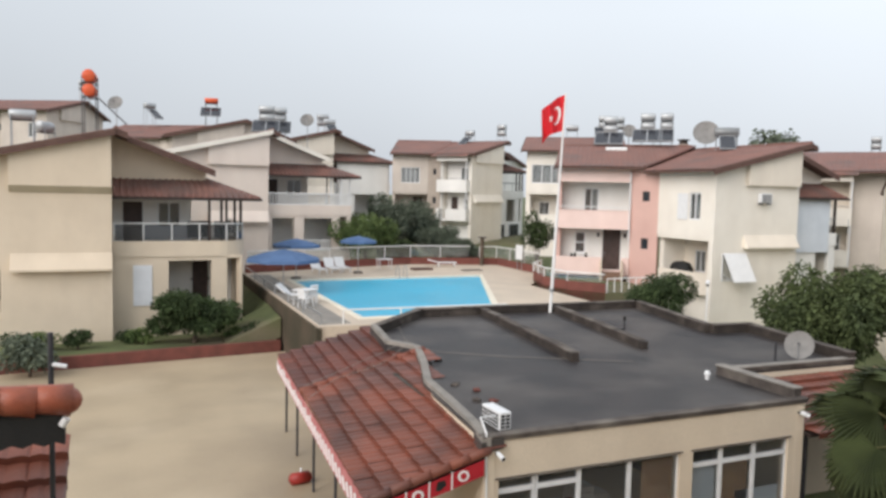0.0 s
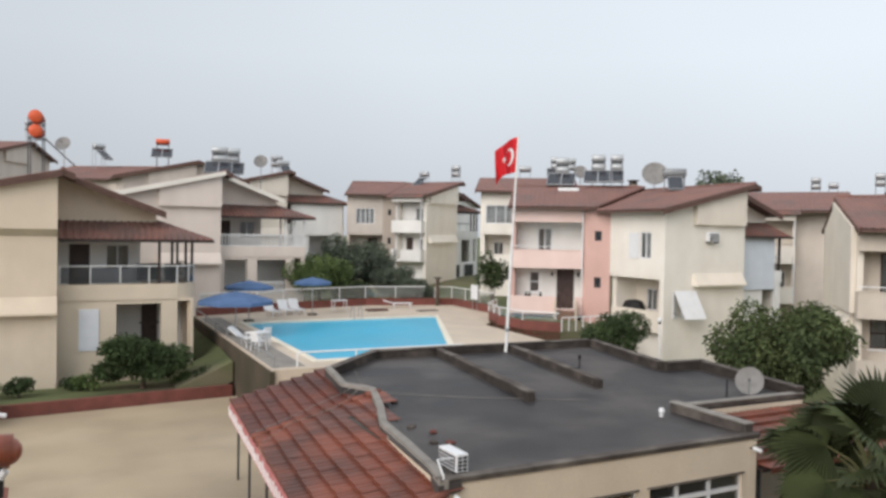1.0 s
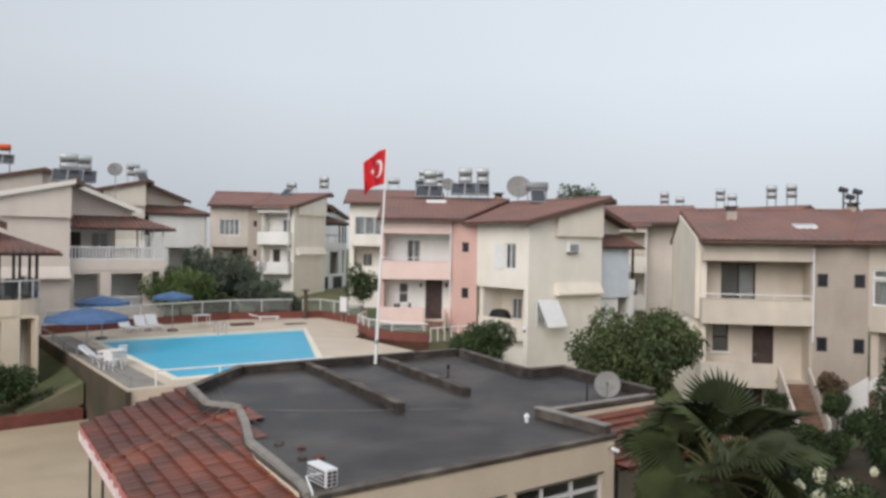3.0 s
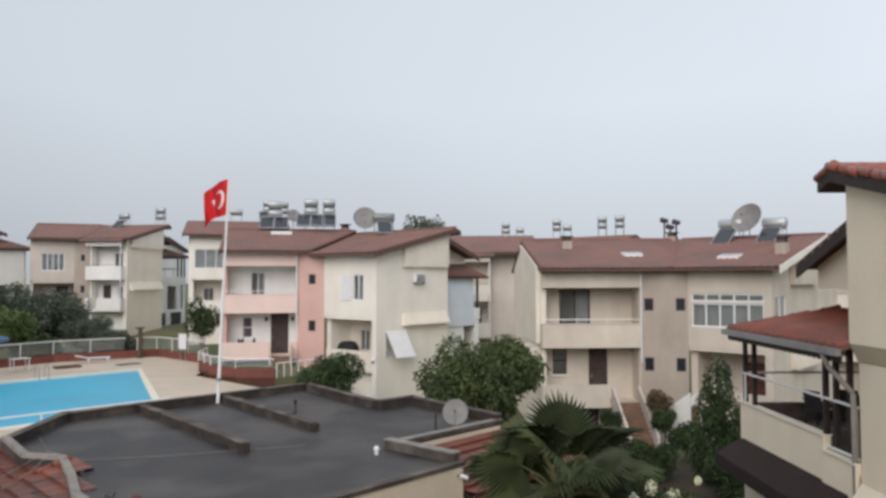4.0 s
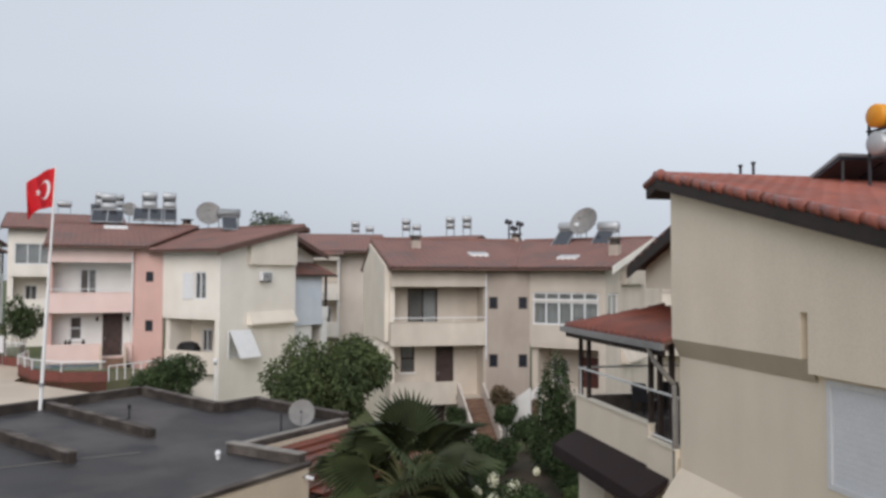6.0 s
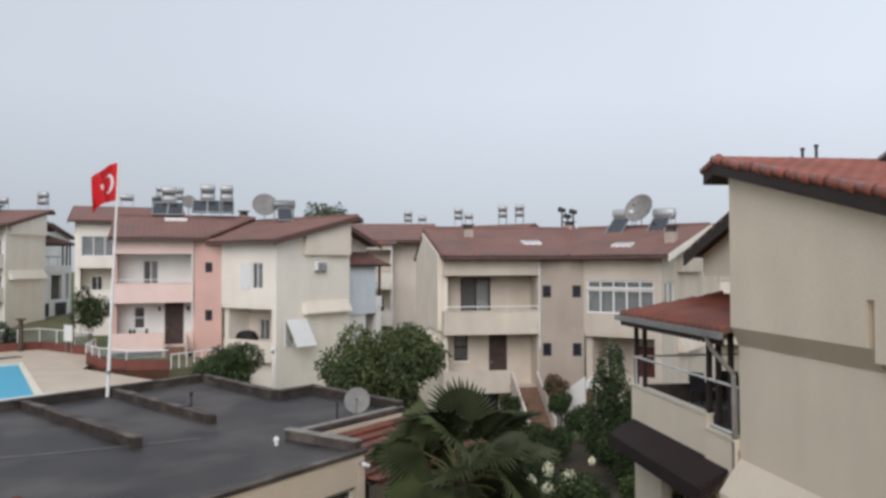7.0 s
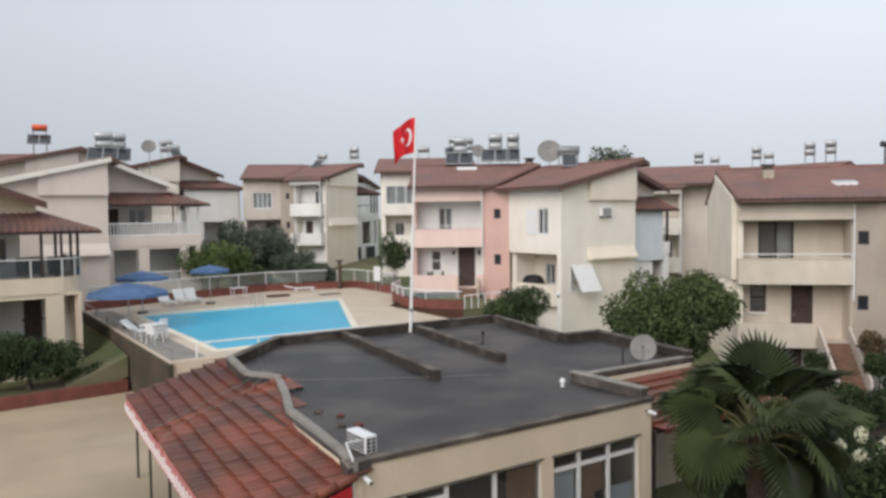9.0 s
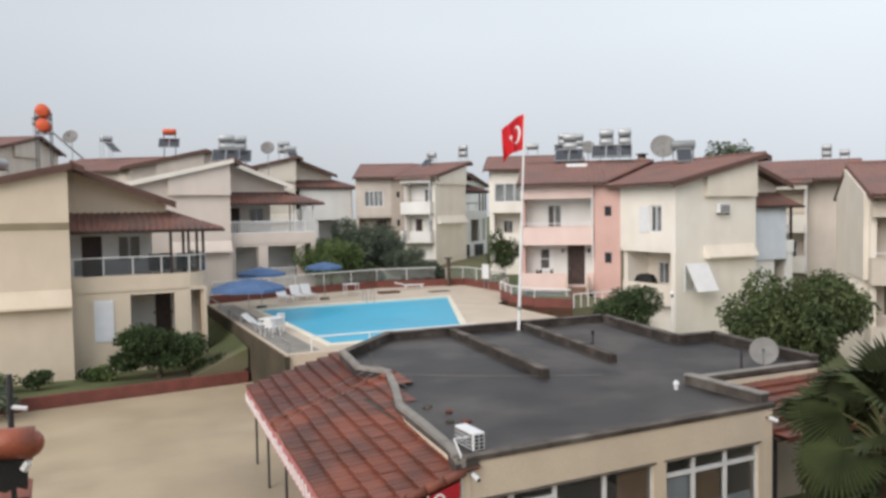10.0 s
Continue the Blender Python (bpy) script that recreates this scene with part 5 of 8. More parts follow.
# mortar flashing where the tiled canopy meets the flat roof
flash = [(7.2, 21.6, 3.42), (6.94, 19.5, 3.34), (7.38, 18.5, 3.36), (6.98, 17.0, 3.28), (6.5, 15.6, 3.22), (6.33, 13.9, 3.2), (6.15, 12.4, 3.18), (5.98, 11.6, 3.16)]
for p, q in zip(flash, flash[1:]):
    bm = bmesh.new()
    bar_along(bm, [p, q], 0.17, 0.17)
    part("flashing", bm, COPING, club, "rough mortar flashing along the tiles")
    bm = bmesh.new()
    slab(bm, [(p[0] - 0.1, p[1], p[2] - 0.02), (q[0] - 0.1, q[1], q[2] - 0.02), (q[0] + 0.35, q[1], RZ + 0.01), (p[0] + 0.35, p[1], RZ + 0.01)], 0.2)
    part("flashing", bm, ROOF_FELT, club, "felt dressed up to the mortar")

# shop windows: frames, panes, frosted and boarded fields
SHOP_GLASS = glass("shop_window_glass", (0.86, 0.89, 0.9), 0.03, 0.97)
for a0, a1, z0, z1, cols, rows in ((6.27, 7.02, 2.2, 2.42, 1, 1), (7.1, 7.98, 2.2, 2.42, 1, 1), (6.27, 7.02, 0.75, 2.14, 1, 1), (7.1, 7.98, 0.75, 2.14, 1, 1), (8.04, 9.14, 0.75, 2.42, 1, 1), (9.2, 10.35, 0.75, 2.42, 1, 1),
                                   (10.68, 11.44, 2.12, 2.42, 1, 1), (11.5, 12.34, 2.12, 2.42, 1, 1), (12.4, 13.28, 2.12, 2.42, 1, 1), (10.68, 11.44, 0.15, 2.06, 1, 1), (11.5, 12.34, 0.15, 2.06, 1, 1), (12.4, 13.28, 0.15, 2.06, 1, 1)):
    window(club, "y", 11.72, a0 - 0.03, a1 + 0.03, z0 - 0.03, z1 + 0.03 if z1 < 2.3 else z1, cols, rows, 0.045, pane=SHOP_GLASS)
FROST = surf("frosted_film", (0.62, 0.68, 0.74), (0.56, 0.62, 0.68), 2, 0.5, 0.05, 40)
BOARD = surf("plywood_board", (0.34, 0.20, 0.10), (0.27, 0.15, 0.075), 2, 0.7, 0.2, 30)
MAROON = surf("maroon_cloth", (0.12, 0.035, 0.04), (0.08, 0.025, 0.03), 3, 0.8, 0.2, 40)
for x0, x1, z0, z1, mm, nm in ((10.72, 11.42, 0.2, 1.98, FROST, "frosted_panel"), (12.0, 13.22, 0.2, 1.35, FROST, "frosted_panel"), (11.53, 12.3, 1.0, 2.04, BOARD, "board"), (9.55, 10.3, 0.8, 2.3, BOARD, "board"), (7.14, 7.95, 0.8, 1.8, MAROON, "curtain"),
                               (8.06, 10.3, 0.76, 0.98, FROST, "frosted_panel")):
    bm = bmesh.new()
    bx(bm, x0, x1, 11.83, 11.85, z0, z1)
    part(nm, bm, mm, club)
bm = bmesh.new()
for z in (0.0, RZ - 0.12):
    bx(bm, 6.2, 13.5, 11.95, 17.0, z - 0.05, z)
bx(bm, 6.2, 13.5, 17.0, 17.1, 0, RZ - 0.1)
part("interior", bm, INTERIOR, club, "shop interior behind the glass, its dimness painted in")
for x, z in ((8.3, 1.0), (8.9, 1.3), (9.3, 1.1)):
    bm = bmesh.new()
    bx(bm, x, x + 0.5, 13.2, 13.6, 0.0, z)
    bx(bm, x + 0.05, x + 0.45, 13.15, 13.19, 0.1, z - 0.1)
    part("cupboard", bm, CURTAIN, club)
bm = bmesh.new()
bx(bm, 6.2, 10.4, 11.63, 11.66, 2.425, 2.45)
part("lintel", bm, CONCRETE, club)
bm = bmesh.new()
bx(bm, 10.62, 13.34, 11.63, 11.66, 2.425, 2.45)
part("lintel", bm, CONCRETE, club)


# ---- clay tile mesh shared by the clubhouse canopies ----
def tile_mesh(name, w, ln, mat):
    """One interlocking clay tile: two rolls across its width w, ln down the slope, with a thick lower lip."""
    bm = bmesh.new()
    prof = [(0.0, -0.004), (0.07, 0.012), (0.3, 0.02), (0.45, 0.004), (0.62, 0.016), (0.8, 0.02), (0.93, 0.012), (1.0, -0.004)]
    top = [bm.verts.new((0, p * w, h)) for p, h in prof]
    low = [bm.verts.new((ln, p * w, h + 0.085)) for p, h in prof]
    lip = [bm.verts.new((ln, p * w, h - 0.06)) for p, h in prof]
    for i in range(len(prof) - 1):
        bm.faces.new((top[i], low[i], low[i + 1], top[i + 1]))
        bm.faces.new((low[i], lip[i], lip[i + 1], low[i + 1]))
    return mesh_of(name, bm, mat)


def left_edge(y):
    return 3.8 + (y - 11.9) * 0.073


def right_edge(y):
    for (xa, ya, _), (xb, yb, _) in zip(flash, flash[1:]):
        if yb <= y <= ya:
            return xa + (xb - xa) * (ya - y) / (ya - yb)
    return 5.98 if y < 12 else 7.2


canopy = thing("tiled_canopy", at(0, 0, 0), "red clay-tiled lean-to canopy beside the clubhouse", "canopy")
SL = 0.27
tile_a = tile_mesh("roof_tile", 0.43, 0.40, TILE_RED)
tile_old = tile_mesh("roof_tile", 0.43, 0.40, TILE_OLD)
random.seed(7)
ang = math.atan(SL)
for j in range(26):
    y = 11.55 + j * 0.43
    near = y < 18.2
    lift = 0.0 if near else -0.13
    xl, xr = left_edge(y + 0.2), right_edge(y + 0.2)
    k = 0
    x = xl
    while x < xr + 0.1:
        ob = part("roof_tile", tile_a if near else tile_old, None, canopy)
        xx = x + 0.38
        ob.matrix_basis = Matrix.Translation((xx, y, 2.5 + lift + SL * (xx - 4.3) + random.uniform(-0.006, 0.008))) @ Euler((0, -ang, 0)).to_matrix().to_4x4() @ pose(0, 0, 0, 0, 0, 180) @ Matrix.Translation((0, -0.43, 0)) @ pose(0, 0, 0, random.uniform(-0.6, 0.6), 0, random.uniform(-0.8, 0.8))
        x += 0.365
bm = bmesh.new()
slab(bm, [(3.85, 11.62, 2.5 + SL * -0.45 - 0.06), (6.0, 11.62, 2.5 + SL * 1.7 - 0.06), (7.5, 18.3, 2.5 + SL * 3.2 - 0.06), (4.3, 18.3, 2.5 - 0.06)], 0.06)
part("boarding", bm, DARK_WOOD, canopy)
bm = bmesh.new()
slab(bm, [(4.3, 18.31, 2.31), (7.2, 18.31, 2.31 + SL * 2.9), (7.1, 22.7, 2.31 + SL * 2.8), (4.65, 22.7, 2.31 + SL * 0.35)], 0.06)
part("boarding", bm, DARK_WOOD, canopy)
# cover tiles over the step and the near verge
for i in range(9):
    x = 4.2 + i * 0.36
    bm = bmesh.new()
    rod(bm, (x, 18.22 + random.uniform(-0.04, 0.04), 2.5 + SL * (x - 4.3) + 0.05), (x + 0.4, 18.22, 2.5 + SL * (x + 0.4 - 4.3) + 0.03), 0.1, 8, 0.08)
    part("ridge_tile", bm, TILE_RED, canopy, "", True)
for i in range(6):
    x = 3.85 + i * 0.36
    bm = bmesh.new()
    rod(bm, (x, 11.6, 2.5 + SL * (x - 4.3) + 0.05), (x + 0.4, 11.6, 2.5 + SL * (x + 0.4 - 4.3) + 0.03), 0.09, 8, 0.075)
    part("verge_tile", bm, TILE_RED, canopy, "", True)
for y in (12.9, 15.4, 18.1, 20.8, 23.0):
    bm = bmesh.new()
    x = left_edge(y) + 0.28
    rod(bm, (x, y, 0), (x, y, 2.38), 0.035, 8)
    part("post", bm, DARK_METAL, canopy)
# a patterned valance under the eave: pale shapes on a faded pink strip
VALANCE = surf("faded_pink_print", (0.52, 0.20, 0.20), (0.40, 0.12, 0.13), 5, 0.6, 0.1, 40)
bm = bmesh.new()
ys = [11.5 + i * 0.25 for i in range(46)]
for ya, yb in zip(ys, ys[1:]):
    prism(bm, [(left_edge(ya) - 0.03, ya), (left_edge(yb) - 0.03, yb), (left_edge(yb) - 0.015, yb), (left_edge(ya) - 0.015, ya)], 1.98, 2.42, "z")
val = part("valance", bm, VALANCE, canopy, "faded pink printed valance strip")
random.seed(12)
for i in range(34):
    y = 11.7 + i * 0.33
    bm = bmesh.new()
    h = random.uniform(0.1, 0.2)
    prism(bm, [(y, 2.04), (y + 0.12, 2.02), (y + 0.24, 2.12 + h), (y + 0.14, 2.18 + h), (y + 0.04, 2.1)], left_edge(y) - 0.037, left_edge(y) - 0.032, "x")
    part("print_shape", bm, FLAG_WHITE, val)
# red advertising strip below the near verge, its marks as plain shapes
ban = part("banner", (lambda b: (prism(b, [(3.95, 2.05), (5.92, 2.58), (5.92, 2.86), (3.95, 2.33)], 11.55, 11.565), b)[1])(bmesh.new()), BANNER, canopy, "red advertising strip with white round marks")
for i, x in enumerate((4.25, 4.68, 5.1, 5.52)):
    zc = 2.18 + (x - 3.95) * 0.285
    bm = bmesh.new()
    if i % 2:
        prism(bm, [(x + 0.11 * math.cos(k * 0.5236), zc + 0.1 * math.sin(k * 0.5236)) for k in range(12)], 11.542, 11.549)
        part("mark", bm, FLAG_WHITE, ban)
        bm = bmesh.new()
        prism(bm, [(x + 0.06 * math.cos(k * 0.5236), zc + 0.06 * math.sin(k * 0.5236)) for k in range(12)], 11.535, 11.541)
        part("mark", bm, BANNER, ban)
    else:
        prism(bm, [(x - 0.1, zc - 0.07), (x - 0.02, zc - 0.09), (x + 0.1, zc), (x + 0.07, zc + 0.09), (x - 0.06, zc + 0.08)], 11.542, 11.549)
        part("mark", bm, BLACK, ban)
    if i:
        bm = bmesh.new()
        xm = x - 0.215
        bx(bm, xm - 0.012, xm + 0.012, 11.542, 11.549, 2.02 + (xm - 3.95) * 0.285, 2.34 + (xm - 3.95) * 0.285)
        part("mark", bm, FLAG_WHITE, ban)

side = thing("tiled_canopy", at(0, 0, 0), "red clay-tiled lean-to below the roof's notch", "canopy")
tile_b = tile_mesh("roof_tile", 0.44, 0.42, TILE_RED)
for i in range(12):
    for j in range(7):
        x, y = 13.75 + i * 0.44, 13.98 - j * 0.38
        if x > 18.9:
            continue
        ob = part("roof_tile", tile_b, None, side)
        ob.matrix_basis = Matrix.Translation((x, y, 3.02 - 0.2 * j * 0.38 + random.uniform(-0.006, 0.006))) @ pose(0, 0, 0, math.degrees(math.atan(0.2)), 0, 0) @ pose(0, 0, 0, 0, 0, -90) @ Matrix.Translation((0, 0, 0))
bm = bmesh.new()
slab(bm, [(13.73, 14.0, 2.97), (18.9, 13.95, 2.97), (18.9, 11.5, 2.47), (13.73, 11.5, 2.47)], 0.06)
part("boarding", bm, DARK_WOOD, side)
for x in (14.0, 16.5, 18.8):
    bm = bmesh.new()
    rod(bm, (x, 11.85, -0.1), (x, 11.85, 2.45), 0.06, 8)
    part("post", bm, DARK_METAL, side)

# ---- things on the clubhouse ----
ac = thing("air_conditioner", at(6.48, 12.22, RZ, -88), "white outdoor air-conditioning unit on the flat roof", "air conditioner")


def ac_unit(root):
    bm = bmesh.new()
    bx(bm, -0.4, 0.4, -0.15, 0.15, 0.05, 0.58)
    bmesh.ops.bevel(bm, geom=bm.edges[:], offset=0.015, segments=1, affect="EDGES")
    part("casing", bm, WHITE_PVC, root)
    bm = bmesh.new()
    for i in range(6):
        for j in range(4):
            bx(bm, -0.36 + i * 0.12, -0.27 + i * 0.12, -0.158, -0.148, 0.1 + j * 0.11, 0.18 + j * 0.11)
    part("grille", bm, DARK_METAL, root)
    bm = bmesh.new()
    for j in range(4):
        for i in range(2):
            bx(bm, 0.398, 0.408, -0.12 + i * 0.13, -0.02 + i * 0.13, 0.1 + j * 0.11, 0.18 + j * 0.11)
    part("side_vent", bm, DARK_METAL, root)
    for x in (-0.3, 0.3):
        bm = bmesh.new()
        bx(bm, x - 0.03, x + 0.03, -0.17, 0.17, 0, 0.05)
        part("foot", bm, BLACK, root)


ac_unit(ac)
ac.scale = (0.85, 0.8, 0.62)
bm = bmesh.new()
pts = [Vector((6.35, 11.98, RZ + 0.28)), Vector((6.1, 11.95, RZ + 0.3)), Vector((5.95, 11.8, RZ + 0.34)), Vector((5.98, 11.62, RZ + 0.1)), Vector((6.02, 11.6, 1.2)), Vector((6.0, 11.6, 0.1))]
for p, q in zip(pts, pts[1:]):
    rod(bm, p, q, 0.018, 6)
tagged(part("pipe", bm, WHITE_PVC), "thin insulated pipe from the roof down the wall", "pipe")


def cctv(m):
    root = thing("security_camera", m, "small white security camera on the wall", "camera", "security cameras")
    bm = bmesh.new()
    rod(bm, (0, 0, 0), (0, -0.1, -0.02), 0.02, 6)
    part("bracket", bm, DARK_METAL, root)
    bm = bmesh.new()
    rod(bm, (0, -0.06, 0.0), (0.02, -0.24, -0.05), 0.045, 10)
    part("body", bm, WHITE_PVC, root)
    bm = bmesh.new()
    rod(bm, (0.02, -0.24, -0.05), (0.021, -0.25, -0.053), 0.035, 10)
    part("lens", bm, BLACK, root)
    return root


cctv(at(6.2, 11.655, 2.93))
cctv(at(13.5, 11.655, 2.95, 30))


def dish(m, r=0.55, mast=0.5, group="satellite dishes", label="grey satellite dish on a short mast"):
    """A dish that looks along -y, tipped upwards, on a mast that stands at the origin."""
    root = thing("satellite_dish", m, label, "satellite dish", group)
    bm = bmesh.new()
    rings, n = 4, 18
    tilt = Euler((radians(-28), 0, 0)).to_matrix()
    c = Vector((0, -0.08, mast + r * 0.7))
    loops = []
    for k in range(rings + 1):
        rr = r * k / rings
        loops.append([bm.verts.new(c + tilt @ Vector((rr * math.cos(6.2832 * i / n), -0.28 * rr * rr / r + 0.0, rr * 1.06 * math.sin(6.2832 * i / n)))) for i in range(n)] if k else [bm.verts.new(c)])
    for i in range(n):
        bm.faces.new((loops[0][0], loops[1][i], loops[1][(i + 1) % n]))
        for k in range(1, rings):
            bm.faces.new((loops[k][i], loops[k + 1][i], loops[k + 1][(i + 1) % n], loops[k][(i + 1) % n]))
    bmesh.ops.solidify(bm, geom=bm.faces[:], thickness=0.02)
    part("reflector", bm, DISH_GREY, root, "", True)
    bm = bmesh.new()
    rod(bm, (0, 0.05, 0), (0, 0.05, mast + r * 0.7), 0.03, 8)
    part("mast", bm, GREY_METAL, root)
    bm = bmesh.new()
    e = c + tilt @ Vector((0, -r * 0.95, -r * 0.15))
    rod(bm, c + tilt @ Vector((0, -0.25 * r, -r)), e, 0.014, 5)
    part("arm", bm, GREY_METAL, root)
    bm = bmesh.new()
    rod(bm, e, e + tilt @ Vector((0, 0.12, 0.02)), 0.04, 8)
    part("receiver", bm, DARK_METAL, root)
    return root


dish(at(17.3, 15.0, RZ, -52), 0.38, 0.05, "satellite dishes", "pale grey satellite dish on the clubhouse roof")

vent = thing("roof_vent", at(12.95, 13.8, RZ), "white capped vent pipe on the flat roof", "vent")
bm = bmesh.new()
rod(bm, (0, 0, 0), (0, 0, 0.16), 0.05, 10)
part("pipe", bm, WHITE_PVC, vent)
bm = bmesh.new()
rod(bm, (0, 0, 0.13), (0, 0, 0.21), 0.08, 12, 0.045)
part("cap", bm, WHITE_PVC, vent)
for (x, y, h, kind) in ((15.2, 20.0, 0.42, "bent"), (16.2, 14.8, 0.5, "straight")):
    root = thing("roof_pipe", at(x, y, RZ), "thin dark pipe standing on the flat roof", "pipe", "roof pipes")
    bm = bmesh.new()
    rod(bm, (0, 0, 0), (0, 0, h), 0.03, 8)
    part("stem", bm, DARK_METAL, root)
    if kind == "bent":
        bm = bmesh.new()
        rod(bm, (0, 0, 0.03), (-0.35, -0.2, 0.03), 0.025, 6)
        part("elbow", bm, DARK_METAL, root)
        bm = bmesh.new()
        rod(bm, (0, 0, h - 0.12), (0, 0, h), 0.05, 8)
        part("cap", bm, BLACK, root)
random.seed(21)
for i, (x, y) in enumerate(((7.0, 15.2), (7.25, 14.6), (6.9, 13.9), (7.2, 13.7), (7.6, 17.6))):
    bm = bmesh.new()
    bmesh.ops.create_icosphere(bm, subdivisions=1, radius=0.09)
    for v in bm.verts:
        v.co = Vector((v.co.x * random.uniform(0.9, 1.6), v.co.y * random.uniform(0.8, 1.3), max(v.co.z * 0.6, -0.03) + 0.03))
    tagged(part("rubble", bm, BRICK_RED if i % 2 else CONCRETE), "broken bit of tile lying on the flat roof", "rubble", "roof rubble").matrix_basis = at(x, y, RZ, i * 40)

for k, pts in enumerate((((4.35, 18.45, 2.6), (5.4, 18.55, 2.93), (6.5, 18.9, 3.2), (7.3, 19.1, 3.46), (7.9, 18.6, RZ + 0.02), (9.6, 17.4, RZ + 0.02), (12.4, 15.9, RZ + 0.02)),
                         ((4.2, 17.3, 2.62), (5.0, 17.9, 2.86), (6.2, 18.0, 3.12), (7.2, 18.7, 3.45), (7.7, 20.2, RZ + 0.03), (8.3, 22.4, RZ + 0.03)))):
    bm = bmesh.new()
    for p, q in zip(pts, pts[1:]):
        rod(bm, p, q, 0.007, 5)
    tagged(part("cable", bm, COPING), "thin pale cable laid loosely over the roof", "cable", "roof cables")

# ---- the flag ----
pole = thing("flagpole", at(14.68, 23.72, RZ + 0.26), "tall white flagpole flying a red flag", "flagpole")
bm = bmesh.new()
rod(bm, (0, 0, -0.4), (0.18, 0, 3.75), 0.06, 10, 0.05)
part("lower_pole", bm, WHITE_PAINT, pole)
bm = bmesh.new()
rod(bm, (0.18, 0, 3.73), (0.37, 0, 7.7), 0.042, 10, 0.03)
part("upper_pole", bm, WHITE_PAINT, pole)
bm = bmesh.new()
rod(bm, (0.03, 0, 0.5), (0.036, 0, 0.62), 0.085, 10)
part("collar", bm, GREY_METAL, pole)


def cloth(u, v):
    """A place on the drooping flag: u out from the pole, v down it."""
    d = Vector((-0.90, 0.42, 0))
    side = Vector((0.42, 0.90, 0))
    p = Vector((0.36, 0, 7.63)) + d * 0.94 * u * (1 - 0.1 * v) * (1 - 0.12 * u)
    p += side * (0.2 * math.sin(u * 7.5 + v * 1.6) + 0.09 * math.sin(u * 14 + v * 4)) * u ** 0.7
    p.z += -1.3 * v * (1 - 0.12 * u) - 0.5 * u ** 1.6 - 0.08 * u + 0.05 * math.sin(u * 8 + v * 3) * u
    p.x -= 0.06 * v
    return p


def cloth_patch(name, pts, mat, off, parent):
    bm = bmesh.new()
    for s in (1, -1):
        for tri in pts:
            vs = []
            for u, v in tri:
                p = cloth(u, v)
                nrm = (cloth(u + 0.01, v) - p).cross(cloth(u, v + 0.01) - p).normalized()
                vs.append(bm.verts.new(p + nrm * off * s))
            bm.faces.new(vs if s > 0 else vs[::-1])
    me = bpy.data.meshes.new(name)
    bm.to_mesh(me)
    bm.free()
    me.materials.append(mat)
    for f in me.polygons:
        f.use_smooth = True
    ob = new(name, me)
    ob.parent = parent
    return ob


n = 22
cells = [[(i / n, j / 14), ((i + 1) / n, j / 14), ((i + 1) / n, (j + 1) / 14), (i / n, (j + 1) / 14)] for i in range(n) for j in range(14)]
flag = cloth_patch("flag", cells, FLAG_RED, 0.003, pole)
cres = []
for k in range(24):
    a0, a1 = radians(40 + k * 280 / 24), radians(40 + (k + 1) * 280 / 24)

    def edge_pt(a, inner):
        w = math.sin((a - radians(40)) / radians(280) * math.pi)
        r = 0.25 - (0.085 * w if inner else 0)
        return (0.34 + 0.04 * w * inner + r * math.cos(a) * 0.8, 0.5 + r * math.sin(a))
    cres.append([edge_pt(a0, 0), edge_pt(a1, 0), edge_pt(a1, 1), edge_pt(a0, 1)])
cloth_patch("crescent", cres, FLAG_WHITE, 0.008, flag)
star = []
for k in range(5):
    a = radians(180 + 72 * k)
    tip = (0.6 + 0.1 * math.cos(a), 0.5 + 0.125 * math.sin(a))
    l_ = (0.6 + 0.04 * math.cos(a - 0.628), 0.5 + 0.05 * math.sin(a - 0.628))
    r_ = (0.6 + 0.04 * math.cos(a + 0.628), 0.5 + 0.05 * math.sin(a + 0.628))
    star += [[(0.6, 0.5), l_, tip, r_]]
cloth_patch("star", star, FLAG_WHITE, 0.008, flag)


